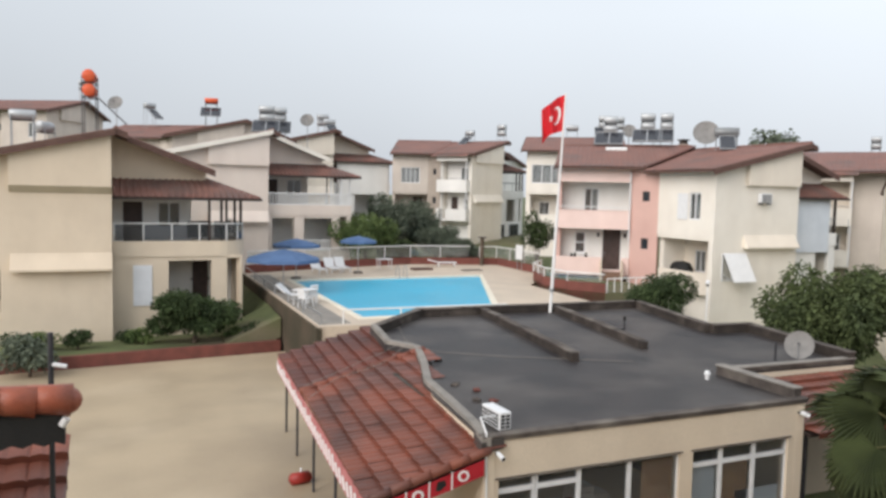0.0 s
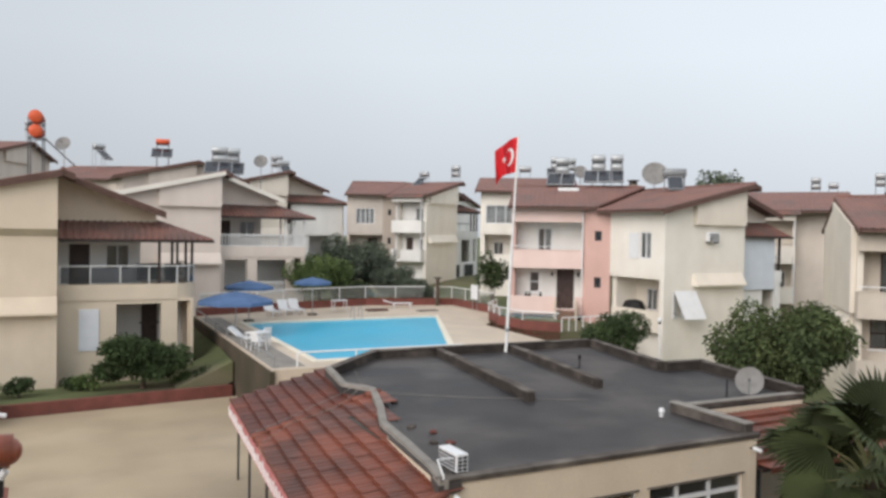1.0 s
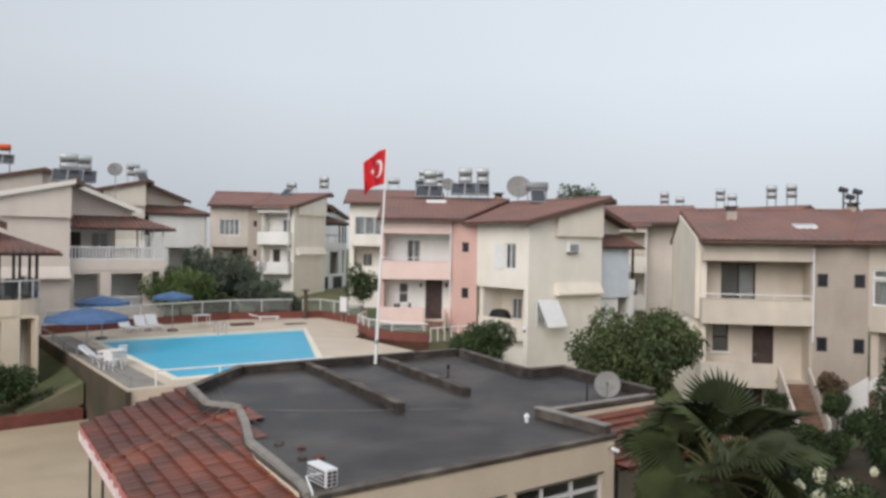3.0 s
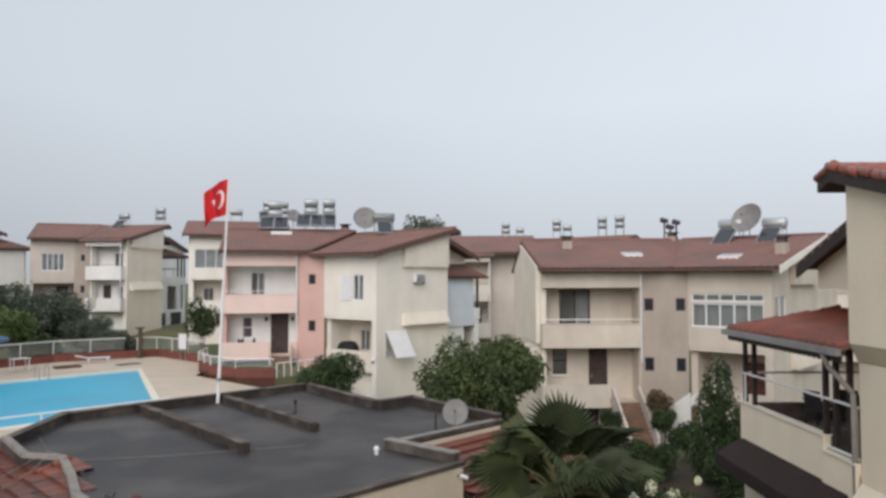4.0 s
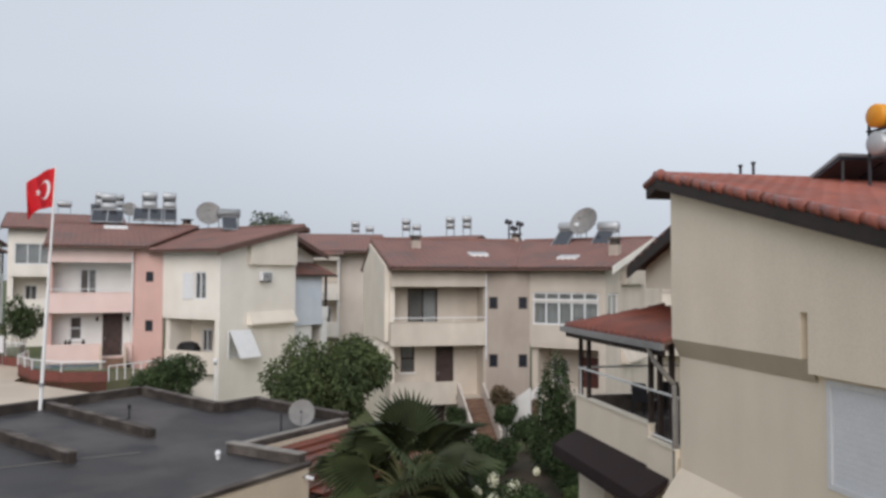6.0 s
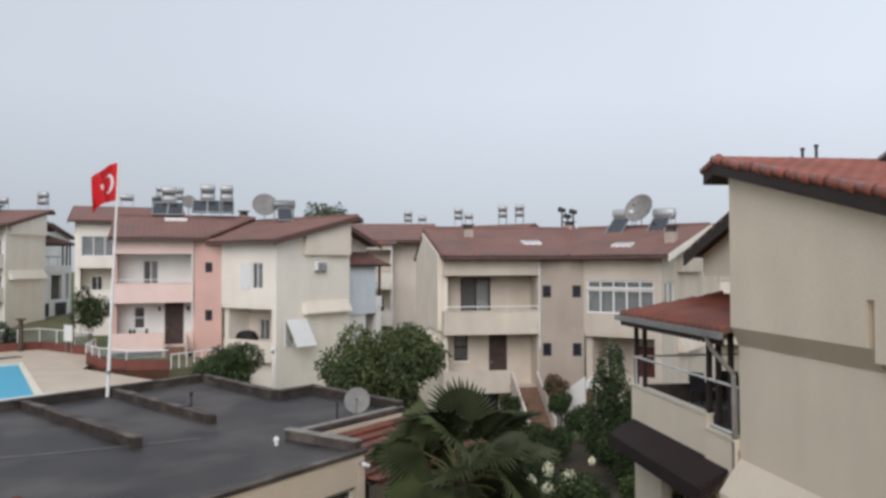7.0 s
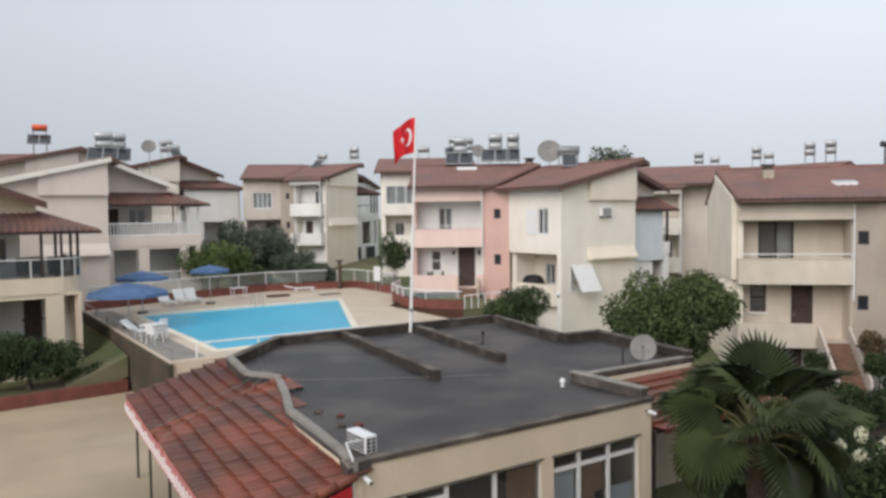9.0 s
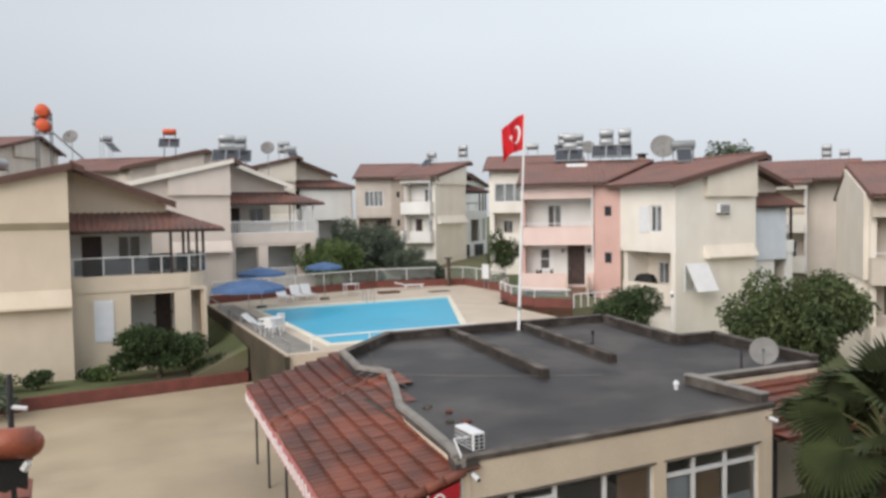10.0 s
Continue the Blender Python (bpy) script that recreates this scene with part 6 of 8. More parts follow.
# ---- rooftop water heaters and dishes ----
def heater(m, tanks=((0, TANK_GREY),), legs=1.2, panels=2, along=0.0, panel_drop=0.9, label="grey solar water heater on a steel stand", r=0.28, ln=1.2):
    """A stand with one or two lying tanks and tilted collectors; it stands at the origin and its legs run down to -legs."""
    root = thing("solar_heater", m, label, "water heater", "rooftop solar heaters")
    top = max(z for z, _ in tanks)
    for z, mat in tanks:
        bm = bmesh.new()
        rod(bm, (-ln / 2, 0, z + r), (ln / 2, 0, z + r), r, 16)
        bmesh.ops.bevel(bm, geom=[e for e in bm.edges if len(e.link_faces) == 2 and any(len(f.verts) > 4 for f in e.link_faces)], offset=0.04, segments=1, affect="EDGES")
        part("tank", bm, mat, root, "", True)
    for x in (-ln * 0.42, ln * 0.42):
        for y in (-r, r):
            bm = bmesh.new()
            rod(bm, (x, y, -legs), (x, y, top + r), 0.028, 5)
            part("leg", bm, GREY_METAL if mat is TANK_GREY else DARK_METAL, root)
    for z, _ in tanks:
        bm = bmesh.new()
        for y in (-r, r):
            rod(bm, (-ln * 0.45, y, z - 0.03), (ln * 0.45, y, z - 0.03), 0.028, 5)
        for x in (-ln * 0.42, ln * 0.42):
            rod(bm, (x, -r, z - 0.03), (x, r, z - 0.03), 0.028, 5)
        part("cradle", bm, DARK_METAL, root)
    for i in range(panels):
        x0 = -panels * 0.5 + i * 1.0
        bm = bmesh.new()
        slab(bm, [(x0 + 0.03, -r - 0.1, 0.0), (x0 + 0.97, -r - 0.1, 0.0), (x0 + 0.97, -r - 1.45, -panel_drop), (x0 + 0.03, -r - 1.45, -panel_drop)], 0.08)
        p = part("collector", bm, COLLECTOR, root)
        bm = bmesh.new()
        pts = [(x0 + 0.03, -r - 0.1, 0.01), (x0 + 0.97, -r - 0.1, 0.01), (x0 + 0.97, -r - 1.45, 0.01 - panel_drop), (x0 + 0.03, -r - 1.45, 0.01 - panel_drop), (x0 + 0.03, -r - 0.1, 0.01)]
        bar_along(bm, pts, 0.05, 0.05)
        part("collector_frame", bm, GREY_METAL, p)
    return root


two = ((0.0, TANK_GREY), (0.62, TANK_GREY))
heater(at(-1.0, 45.0, 12.1, 85), ((0.0, TANK_RED), (0.75, TANK_RED)), 2.6, 1, label="stacked orange-red water tanks on a tall steel stand", r=0.33, panel_drop=1.3)
heater(at(-4.1, 44.2, 10.7, 0), ((0.0, TANK_GREY),), 1.7, 0, label="grey-green water tank on a rooftop stand", ln=1.2, r=0.25)
heater(at(-3.2, 45.6, 10.2, 60), ((0.0, TANK_GREY),), 1.2, 0, ln=1.0)
heater(at(-2.6, 93.4, 17.8, 5), ((0.0, TANK_GREY), (0.55, TANK_GREY)), 1.9, 0)
heater(at(9.4, 81.2, 15.5, -10), ((0.45, TANK_RED),), 2.2, 2, label="red water tank over dark solar collectors", ln=1.3)
heater(at(3.7, 85.2, 15.3, 30), ((0.2, TANK_GREY),), 2.0, 1)
heater(at(10.9, 59.0, 12.6, -15), two, 1.9, 2)
heater(at(12.1, 60.5, 12.7, -15), two, 2.2, 2)
dish(at(14.6, 61.5, 10.6, -20), 0.55, 2.0)
dish(at(0.3, 48.6, 9.7, -20), 0.42, 2.2)
heater(at(20.4, 79.0, 14.2, 0), two, 1.2, 0)
heater(at(20.4, 76.4, 14.1, 0), ((0.0, TANK_GREY),), 1.1, 1)
heater(far_m @ at(6.3, 4.2, 10.7, -90), ((0.2, TANK_GREY),), 1.2, 1, ln=1.0)
heater(far_m @ at(6.3, 0.3, 10.8, -90), two, 1.1, 0, ln=0.9)
heater(back_m @ at(6.3, 1.2, 11.2, -90), two, 1.3, 2)
heater(back_m @ at(6.3, 4.3, 10.9, -90), ((0.0, TANK_GREY),), 1.2, 0)
heater(back_m @ at(6.3, -0.2, 11.1, -90), two, 1.2, 0, ln=0.9)
heater(at(34.7, 43.9, 12.2, -40), two, 1.8, 2, ln=1.0)
heater(at(35.7, 43.1, 12.2, -40), two, 1.8, 1, ln=0.9)
heater(at(32.7, 45.5, 12.0, -40), two, 1.7, 2, ln=1.0)
dish(at(33.7, 44.7, 10.0, -30), 0.5, 1.7)
dish(at(36.5, 40.1, 10.7, -40), 0.85, 0.45, label="large dark satellite dish on the roof ridge")
heater(at(36.4, 38.1, 11.5, -40), ((0.0, TANK_GREY), (0.0, TANK_GREY)), 0.9, 1, ln=1.5)
for y, two_ in ((47.2, 1), (45.4, 0), (41.0, 1), (39.8, 0), (36.0, 1), (34.2, 1)):
    heater(at(66.4, y * 1.064, 12.5, -55), two if two_ else ((0.0, TANK_GREY),), 1.1, 0, ln=0.9)


def cream_at(x, y, z, turn=0):
    return cream_m @ at(x, y, z, turn)


dish(cream_at(6.5, 3.3, 10.2, -100), 0.85, 0.4, label="big weathered satellite dish on the roof ridge")
heater(cream_at(6.6, 4.3, 10.75, -90), ((0.0, TANK_GREY),), 0.7, 1, ln=1.3)
heater(cream_at(6.6, 2.0, 10.7, -90), ((0.0, TANK_GREY),), 0.7, 1, ln=1.2)
for sk_m in (cream_at(1.4, 2.4, roof_z(1.4) + 0.1), creamw_m @ at(2.2, -0.2, roof_z(2.2) + 0.1)):
    sk = thing("skylight", sk_m, "small flat roof light set in the tiles", "skylight", "roof lights")
    bm = bmesh.new()
    slab(bm, [(-0.3, -0.5, -0.07 + 0.07), (0.3, -0.5, 0.07 + 0.07), (0.3, 0.5, 0.07 + 0.07), (-0.3, 0.5, -0.07 + 0.07)], 0.2)
    part("frame", bm, WHITE_PAINT, sk)
    bm = bmesh.new()
    slab(bm, [(-0.24, -0.44, -0.052 + 0.076), (0.24, -0.44, 0.06 + 0.076), (0.24, 0.44, 0.06 + 0.076), (-0.24, 0.44, -0.052 + 0.076)], 0.004)
    part("pane", bm, TANK_GREY, sk)
sk = thing("skylight", pink_m @ at(5.0, 0.9, roof_z(5.0) + 0.1), "small flat roof light set in the tiles", "skylight", "roof lights")
bm = bmesh.new()
slab(bm, [(-0.3, -0.7, 0.0), (0.3, -0.7, 0.14), (0.3, 0.7, 0.14), (-0.3, 0.7, 0.0)], 0.2)
part("frame", bm, WHITE_PAINT, sk)


def chimney(m, h=1.0, label="rendered chimney with a slatted cowl"):
    root = thing("chimney", m, label, "chimney", "roof chimneys")
    bm = bmesh.new()
    bx(bm, -0.25, 0.25, -0.25, 0.25, -0.6, h * 0.6)
    part("shaft", bm, DAMP_WALL, root)
    for i in range(3):
        bm = bmesh.new()
        bx(bm, -0.2 + i * 0.16, -0.12 + i * 0.16, -0.2, 0.2, h * 0.6, h * 0.9)
        part("cowl_leg", bm, CONCRETE, root)
    bm = bmesh.new()
    bx(bm, -0.3, 0.3, -0.3, 0.3, h * 0.9, h)
    part("cap", bm, CONCRETE, root)
    return root


chimney(at(36.2, 41.9, 10.7), 0.8)
chimney(cream_at(6.3, 7.6, 10.1), 0.6)
chimney(creamw_m @ at(4.1, 2.8, roof_z(4.1)), 0.7)
chimney(cream_at(2.1, 0.2, roof_z(2.1)), 0.9)
for k, (dx, dz) in enumerate(((-0.25, 0.35), (0.25, 0.5), (0.0, 0.1))):
    root = thing("roof_siren", cream_at(6.4 + dx * 0.3, 7.75 + dx * 1.6, 10.45), "dark horn-shaped fitting on the ridge", "fitting", "ridge fittings")
    bm = bmesh.new()
    rod(bm, (0, 0, -0.3), (0, 0, 0.5 + dz), 0.05, 6)
    part("stem", bm, DARK_METAL, root)
    bm = bmesh.new()
    rod(bm, (0, -0.2, 0.42 + dz), (0, 0.2, 0.52 + dz), 0.12, 8, 0.16)
    part("horn", bm, DARK_METAL, root)


# on the near house: amber tank, grey tank and two collectors
def near_at(x, y, z, turn=0):
    return near_m @ at(x, -y, z, turn)


heater(near_at(4.67, 3.75, 10.44, 94), ((0.0, TANK_GREY), (0.5, TANK_ORANGE)), 0.85, 0, label="amber and grey water tanks stacked over solar collectors", r=0.22, ln=1.5)
pan = thing("solar_collector", near_at(5.3, 2.85, 9.96), "pair of dark tilted solar collectors on the roof", "solar panel")
for i in range(2):
    bm = bmesh.new()
    slab(bm, [(0, -i * 1.0, 0.58), (1.1, -i * 1.0, 0.14), (1.1, -i * 1.0 - 0.94, 0.14), (0, -i * 1.0 - 0.94, 0.58)], 0.08)
    c = part("collector", bm, COLLECTOR, pan)
    bm = bmesh.new()
    bar_along(bm, [(0, -i * 1.0, 0.59), (1.1, -i * 1.0, 0.15), (1.1, -i * 1.0 - 0.94, 0.15), (0, -i * 1.0 - 0.94, 0.59), (0, -i * 1.0, 0.59)], 0.05, 0.06)
    part("collector_frame", bm, GREY_METAL, c)
for x, y in ((0.05, -0.1), (0.05, -1.85), (1.05, -0.1), (1.05, -1.85)):
    bm = bmesh.new()
    rod(bm, (x, y, -0.4), (x, y, 0.52 if x < 0.5 else 0.1), 0.025, 5)
    part("leg", bm, DARK_METAL, pan)
for x, y, h in ((7.0, 1.86, 0.55), (7.0, 2.16, 0.62)):
    root = thing("vent_pipe", near_at(x, y, roof_z(x)), "thin dark vent pipe through the tiles", "pipe", "roof vent pipes")
    bm = bmesh.new()
    rod(bm, (0, 0, -0.2), (0, 0, h), 0.03, 8)
    part("stem", bm, DARK_METAL, root)
    bm = bmesh.new()
    rod(bm, (0, 0, h), (0, 0, h + 0.05), 0.045, 8)
    part("cap", bm, BLACK, root)

# the near house's shutter, awning, drainpipe and terrace chair
sh = thing("roller_shutter", near_m @ at(0, 0, 0), "closed white roller shutter in a white frame", "shutter")
bm = bmesh.new()
wall_holes(bm, "y", 0.02, -0.2, 0.35, 2.12, 5.3, 6.8, ((0.43, 2.04, 5.38, 6.72),))
part("frame", bm, WHITE_PVC, sh)
for i in range(16):
    bm = bmesh.new()
    z = 5.385 + i * 0.083
    prism(bm, [(-0.03, z), (-0.011, z), (-0.01, z + 0.04), (-0.011, z + 0.0828), (-0.03, z + 0.0828)], 0.43, 2.04, "x")
    part("slat", bm, SHUTTER, sh)
aw = thing("awning", near_m @ at(0, 0, 0), "dark brown canvas awning below the terrace", "awning")
bm = bmesh.new()
slab(bm, [(6.5, -0.02, 4.38), (11.3, -0.02, 4.38), (11.4, 0.68, 3.98), (6.5, 0.68, 3.98)], 0.03)
part("canvas", bm, AWNING, aw)
bm = bmesh.new()
bx(bm, 6.5, 11.4, 0.66, 0.69, 3.68, 3.96)
part("valance", bm, AWNING, aw)
bm = bmesh.new()
prism(bm, [(0.0, 4.35), (0.67, 3.95), (0.67, 3.68)], 6.48, 6.495, "x")
part("side_cloth", bm, AWNING, aw)
dp = thing("drainpipe", near_m @ at(0, 0, 0), "pale grey rain pipe bent round the house corner", "pipe")
bm = bmesh.new()
for p, q in zip([(6.85, 0.36, 6.9), (6.7, 0.3, 6.6), (6.3, 0.06, 6.15), (6.28, 0.06, 3.9), (6.0, 0.5, 3.5)], [(6.7, 0.3, 6.6), (6.3, 0.06, 6.15), (6.28, 0.06, 3.9), (6.0, 0.5, 3.5), (5.98, 0.5, -0.5)]):
    rod(bm, p, q, 0.05, 8)
part("pipe", bm, COPING, dp, "", True)


def plastic_chair(m, mat, label, group):
    root = thing("chair", m, label, "chair", group)
    bm = bmesh.new()
    bx(bm, -0.24, 0.24, -0.24, 0.24, 0.42, 0.45)
    part("seat", bm, mat, root)
    bm = bmesh.new()
    slab(bm, [(-0.23, 0.22, 0.44), (0.23, 0.22, 0.44), (0.21, 0.34, 0.88), (-0.21, 0.34, 0.88)], 0.03)
    part("backrest", bm, mat, root)
    for x, y in ((-0.22, -0.22), (0.22, -0.22), (-0.22, 0.22), (0.22, 0.22)):
        bm = bmesh.new()
        rod(bm, (x * 1.1, y * 1.1, 0), (x, y, 0.43), 0.025, 6)
        part("leg", bm, mat, root)
    for x in (-0.25, 0.25):
        bm = bmesh.new()
        bar_along(bm, [(x, -0.2, 0.43), (x, -0.2, 0.65), (x, 0.27, 0.66)], 0.045, 0.03)
        part("armrest", bm, mat, root)
    return root


plastic_chair(near_at(10.2, 1.29, 4.78, 30), DARK_METAL, "dark plastic chair on the covered terrace", "terrace chairs")
plastic_chair(near_at(10.4, 2.1, 4.78, 50), DARK_METAL, "dark plastic chair on the covered terrace", "terrace chairs")

# outdoor unit and open awning window on the ivory house
unit = thing("air_conditioner", at(33.5, 31.92, 7.25), "grey-white outdoor air-conditioning unit on the gable", "air conditioner")
ac_unit(unit)
bm = bmesh.new()
for x in (-0.3, 0.3):
    bx(bm, x - 0.02, x + 0.02, -0.15, 0.2, -0.04, -0.003)
part("bracket", bm, DARK_METAL, unit)
fl = thing("sun_blind", at(30.0, 31.95, 0), "white sun-blind panel propped open at the veranda", "blind")
bm = bmesh.new()
slab(bm, [(0.75, 0.02, 4.5), (2.35, 0.02, 4.5), (2.45, -0.75, 3.0), (0.85, -0.75, 3.0)], 0.04)
part("cloth", bm, WHITE_PVC, fl)
bm = bmesh.new()
rod(bm, (0.8, -0.7, 3.02), (0.8, 0.1, 3.3), 0.02, 5)
rod(bm, (2.4, -0.7, 3.02), (2.4, 0.1, 3.3), 0.02, 5)
part("stay", bm, GREY_METAL, fl)
for x, z, w, h in ((30.75, 2.95, 1.5, 1.5),):
    wv = thing("window", at(0, 0, 0), "dark side opening of the veranda behind the blind", "window")
    window(wv, "y", 32.06, x, x + w, z, z + h, 2, 1, 0.07)


grill = thing("covered_grill", at(30.75, 35.3, 2.45), "grill under a black cover on the veranda", "grill")
bm = bmesh.new()
prism(bm, [(-0.75, 0.0), (0.75, 0.0), (0.72, 0.9), (0.5, 1.2), (0.1, 1.32), (-0.45, 1.25), (-0.7, 0.95)], -0.3, 0.3, "x")
bmesh.ops.bevel(bm, geom=bm.edges[:], offset=0.05, segments=2, affect="EDGES")
part("cover", bm, BLACK, grill, "", True)
for y in (-0.5, 0.5):
    bm = bmesh.new()
    rod(bm, (-0.28, y, 0.07), (-0.22, y, 0.07), 0.07, 10)
    part("wheel", bm, DARK_METAL, grill)

# ---- pool furniture ----
def parasol(m, r, h, label):
    root = thing("parasol", m, label, "parasol", "blue parasols")
    bm = bmesh.new()
    n = 8
    apex = bm.verts.new((0, 0, h))
    mid = [bm.verts.new((r * 0.55 * math.cos(6.2832 * i / n), r * 0.55 * math.sin(6.2832 * i / n), h - 0.11 * r)) for i in range(n)]
    rim_ = [bm.verts.new((r * math.cos(6.2832 * i / n), r * math.sin(6.2832 * i / n), h - 0.25 * r)) for i in range(n)]
    drop = [bm.verts.new((r * 1.01 * math.cos(6.2832 * i / n), r * 1.01 * math.sin(6.2832 * i / n), h - 0.25 * r - 0.16)) for i in range(n)]
    for i in range(n):
        j = (i + 1) % n
        bm.faces.new((apex, mid[i], mid[j]))
        bm.faces.new((mid[i], rim_[i], rim_[j], mid[j]))
        bm.faces.new((rim_[i], drop[i], drop[j], rim_[j]))
    bmesh.ops.solidify(bm, geom=bm.faces[:], thickness=0.012)
    part("canopy", bm, UMBRELLA, root)
    bm = bmesh.new()
    rod(bm, (0, 0, 0.05), (0, 0, h + 0.06), 0.026, 8)
    part("pole", bm, GREY_METAL, root)
    bm = bmesh.new()
    rod(bm, (0, 0, 0), (0, 0, 0.14), 0.32, 14, 0.28)
    part("base", bm, CONCRETE, root)
    for i in range(n):
        bm = bmesh.new()
        a = 6.2832 * i / n
        rod(bm, (0, 0, h - 0.05), (r * 0.98 * math.cos(a), r * 0.98 * math.sin(a), h - 0.25 * r - 0.02), 0.009, 4)
        part("rib", bm, GREY_METAL, root)
    return root


parasol(at(8.1, 39.1, DZ, 10), 1.95, 2.2, "large faded blue canvas parasol by the pool")
parasol(at(9.9, 44.2, DZ, 20), 1.4, 2.4, "blue canvas parasol at the pool's far edge")
parasol(at(14.4, 46.5, DZ, 0), 1.2, 2.4, "blue canvas parasol near the fence")


def lounger(m, raised, label):
    root = thing("sun_lounger", m, label, "sun lounger", "white sun loungers")
    bm = bmesh.new()
    wall = [(-0.31, -0.27), (0.27, 0.31)]
    for x0, x1 in wall:
        bx(bm, x0, x1, -1.0, 0.35, 0.28, 0.33)
    bed = part("bed_frame", bm, WHITE_PVC, root)
    for i in range(9):
        bm = bmesh.new()
        bx(bm, -0.27, 0.27, -0.99 + i * 0.145, -0.89 + i * 0.145, 0.29, 0.32)
        part("slat", bm, WHITE_PVC, bed)
    bm = bmesh.new()
    c, s = math.cos(radians(raised)), math.sin(radians(raised))
    bar_along(bm, [(-0.3, 0.36, 0.32), (-0.3, 0.36 + 0.7 * c, 0.32 + 0.7 * s), (0.3, 0.36 + 0.7 * c, 0.32 + 0.7 * s), (0.3, 0.36, 0.32)], 0.05, 0.05)
    back = part("backrest", bm, WHITE_PVC, root)
    for i in range(5):
        bm = bmesh.new()
        y0, y1 = 0.0 + i * 0.14, 0.11 + i * 0.14
        slab(bm, [(-0.29, 0.36 + y0 * c, 0.33 + y0 * s), (0.29, 0.36 + y0 * c, 0.33 + y0 * s), (0.29, 0.36 + y1 * c, 0.33 + y1 * s), (-0.29, 0.36 + y1 * c, 0.33 + y1 * s)], 0.03)
        part("slat", bm, WHITE_PVC, back)
    for x, y in ((-0.27, -0.85), (0.27, -0.85), (-0.27, 0.3), (0.27, 0.3)):
        bm = bmesh.new()
        rod(bm, (x, y, 0), (x, y, 0.29), 0.035, 6)
        part("leg", bm, WHITE_PVC, root)
    return root


for x, y, tn, rs in ((12.0, 47.3, 8, 50), (13.0, 47.7, 4, 50), (13.75, 47.9, 4, 52)):
    lounger(at(x, y, DZ, tn), rs, "white plastic sun lounger with its back raised")
lounger(at(21.6, 49.5, DZ, 75), 15, "white plastic sun lounger laid nearly flat")
lounger(at(8.0, 35.6, DZ, 60), 40, "white plastic sun lounger near the terrace edge")
plastic_chair(at(7.95, 33.5, DZ, 120), WHITE_PVC, "white plastic garden chair by the pool", "white garden chairs")
plastic_chair(at(8.5, 34.9, DZ, 200), WHITE_PVC, "white plastic garden chair by the pool", "white garden chairs")
tb = thing("table", at(16.9, 48.6, DZ), "small white plastic table on the pool terrace", "table")
bm = bmesh.new()
bx(bm, -0.5, 0.5, -0.35, 0.35, 0.68, 0.72)
part("tabletop", bm, WHITE_PVC, tb)
for x, y in ((-0.42, -0.28), (0.42, -0.28), (-0.42, 0.28), (0.42, 0.28)):
    bm = bmesh.new()
    rod(bm, (x, y, 0), (x, y, 0.68), 0.03, 6)
    part("leg", bm, WHITE_PVC, tb)
tb2 = copy_thing(tb, at(8.1, 34.3, DZ, 30))
tb2["label"] = "small white plastic table among garden chairs"
for x, y in ((19.3, 47.8), (22.6, 46.8)):
    root = thing("drain_cover", at(x, y, DZ), "low brown hatch lying on the terrace", "hatch", "terrace hatches")
    bm = bmesh.new()
    bx(bm, -0.7, 0.7, -0.35, 0.35, 0, 0.14 if x < 20 else 0.04)
    part("lid", bm, BROWN_TRIM if x < 20 else CONCRETE, root)
lad = thing("pool_ladder", at(16.4, 43.75, DZ), "steel pool ladder with two curved rails", "pool ladder")
for x in (-0.25, 0.25):
    bm = bmesh.new()
    pts = [(x, 0.5, 0.0), (x, 0.45, 0.55), (x, 0.2, 0.75), (x, -0.1, 0.6), (x, -0.15, -0.4)]
    for p, q in zip(pts, pts[1:]):
        rod(bm, p, q, 0.022, 6)
    part("rail", bm, GREY_METAL, lad)
for z in (-0.15, -0.35):
    bm = bmesh.new()
    bx(bm, -0.25, 0.25, -0.18, -0.1, z - 0.02, z)
    part("tread", bm, GREY_METAL, lad)


# glass fence with white top rails
def fence(pts, z, h, label, post_every=2.0, pane_mat=FENCE_GLASS, rail=WHITE_PAINT):
    root = thing("fence", at(0, 0, 0), label, "fence")
    for (xa, ya), (xb, yb) in zip(pts, pts[1:]):
        ln = math.hypot(xb - xa, yb - ya)
        n = max(1, round(ln / post_every))
        bm = bmesh.new()
        rod(bm, (xa, ya, z + h), (xb, yb, z + h), 0.035, 6)
        part("rail", bm, rail, root)
        for i in range(n):
            f, g = i / n, (i + 1) / n
            p, q = (xa + (xb - xa) * f, ya + (yb - ya) * f), (xa + (xb - xa) * g, ya + (yb - ya) * g)
            bm = bmesh.new()
            rod(bm, (*p, z), (*p, z + h), 0.03, 6)
            part("post", bm, rail, root)
            if pane_mat:
                d = Vector((q[0] - p[0], q[1] - p[1])).normalized()
                s = Vector((-d.y, d.x)) * 0.006
                a, b = Vector(p) + d * 0.08, Vector(q) - d * 0.08
                bm = bmesh.new()
                prism(bm, [(a.x - s.x, a.y - s.y), (b.x - s.x, b.y - s.y), (b.x + s.x, b.y + s.y), (a.x + s.x, a.y + s.y)], z + 0.08, z + h - 0.08, "z")
                part("pane", bm, pane_mat, root)
    return root


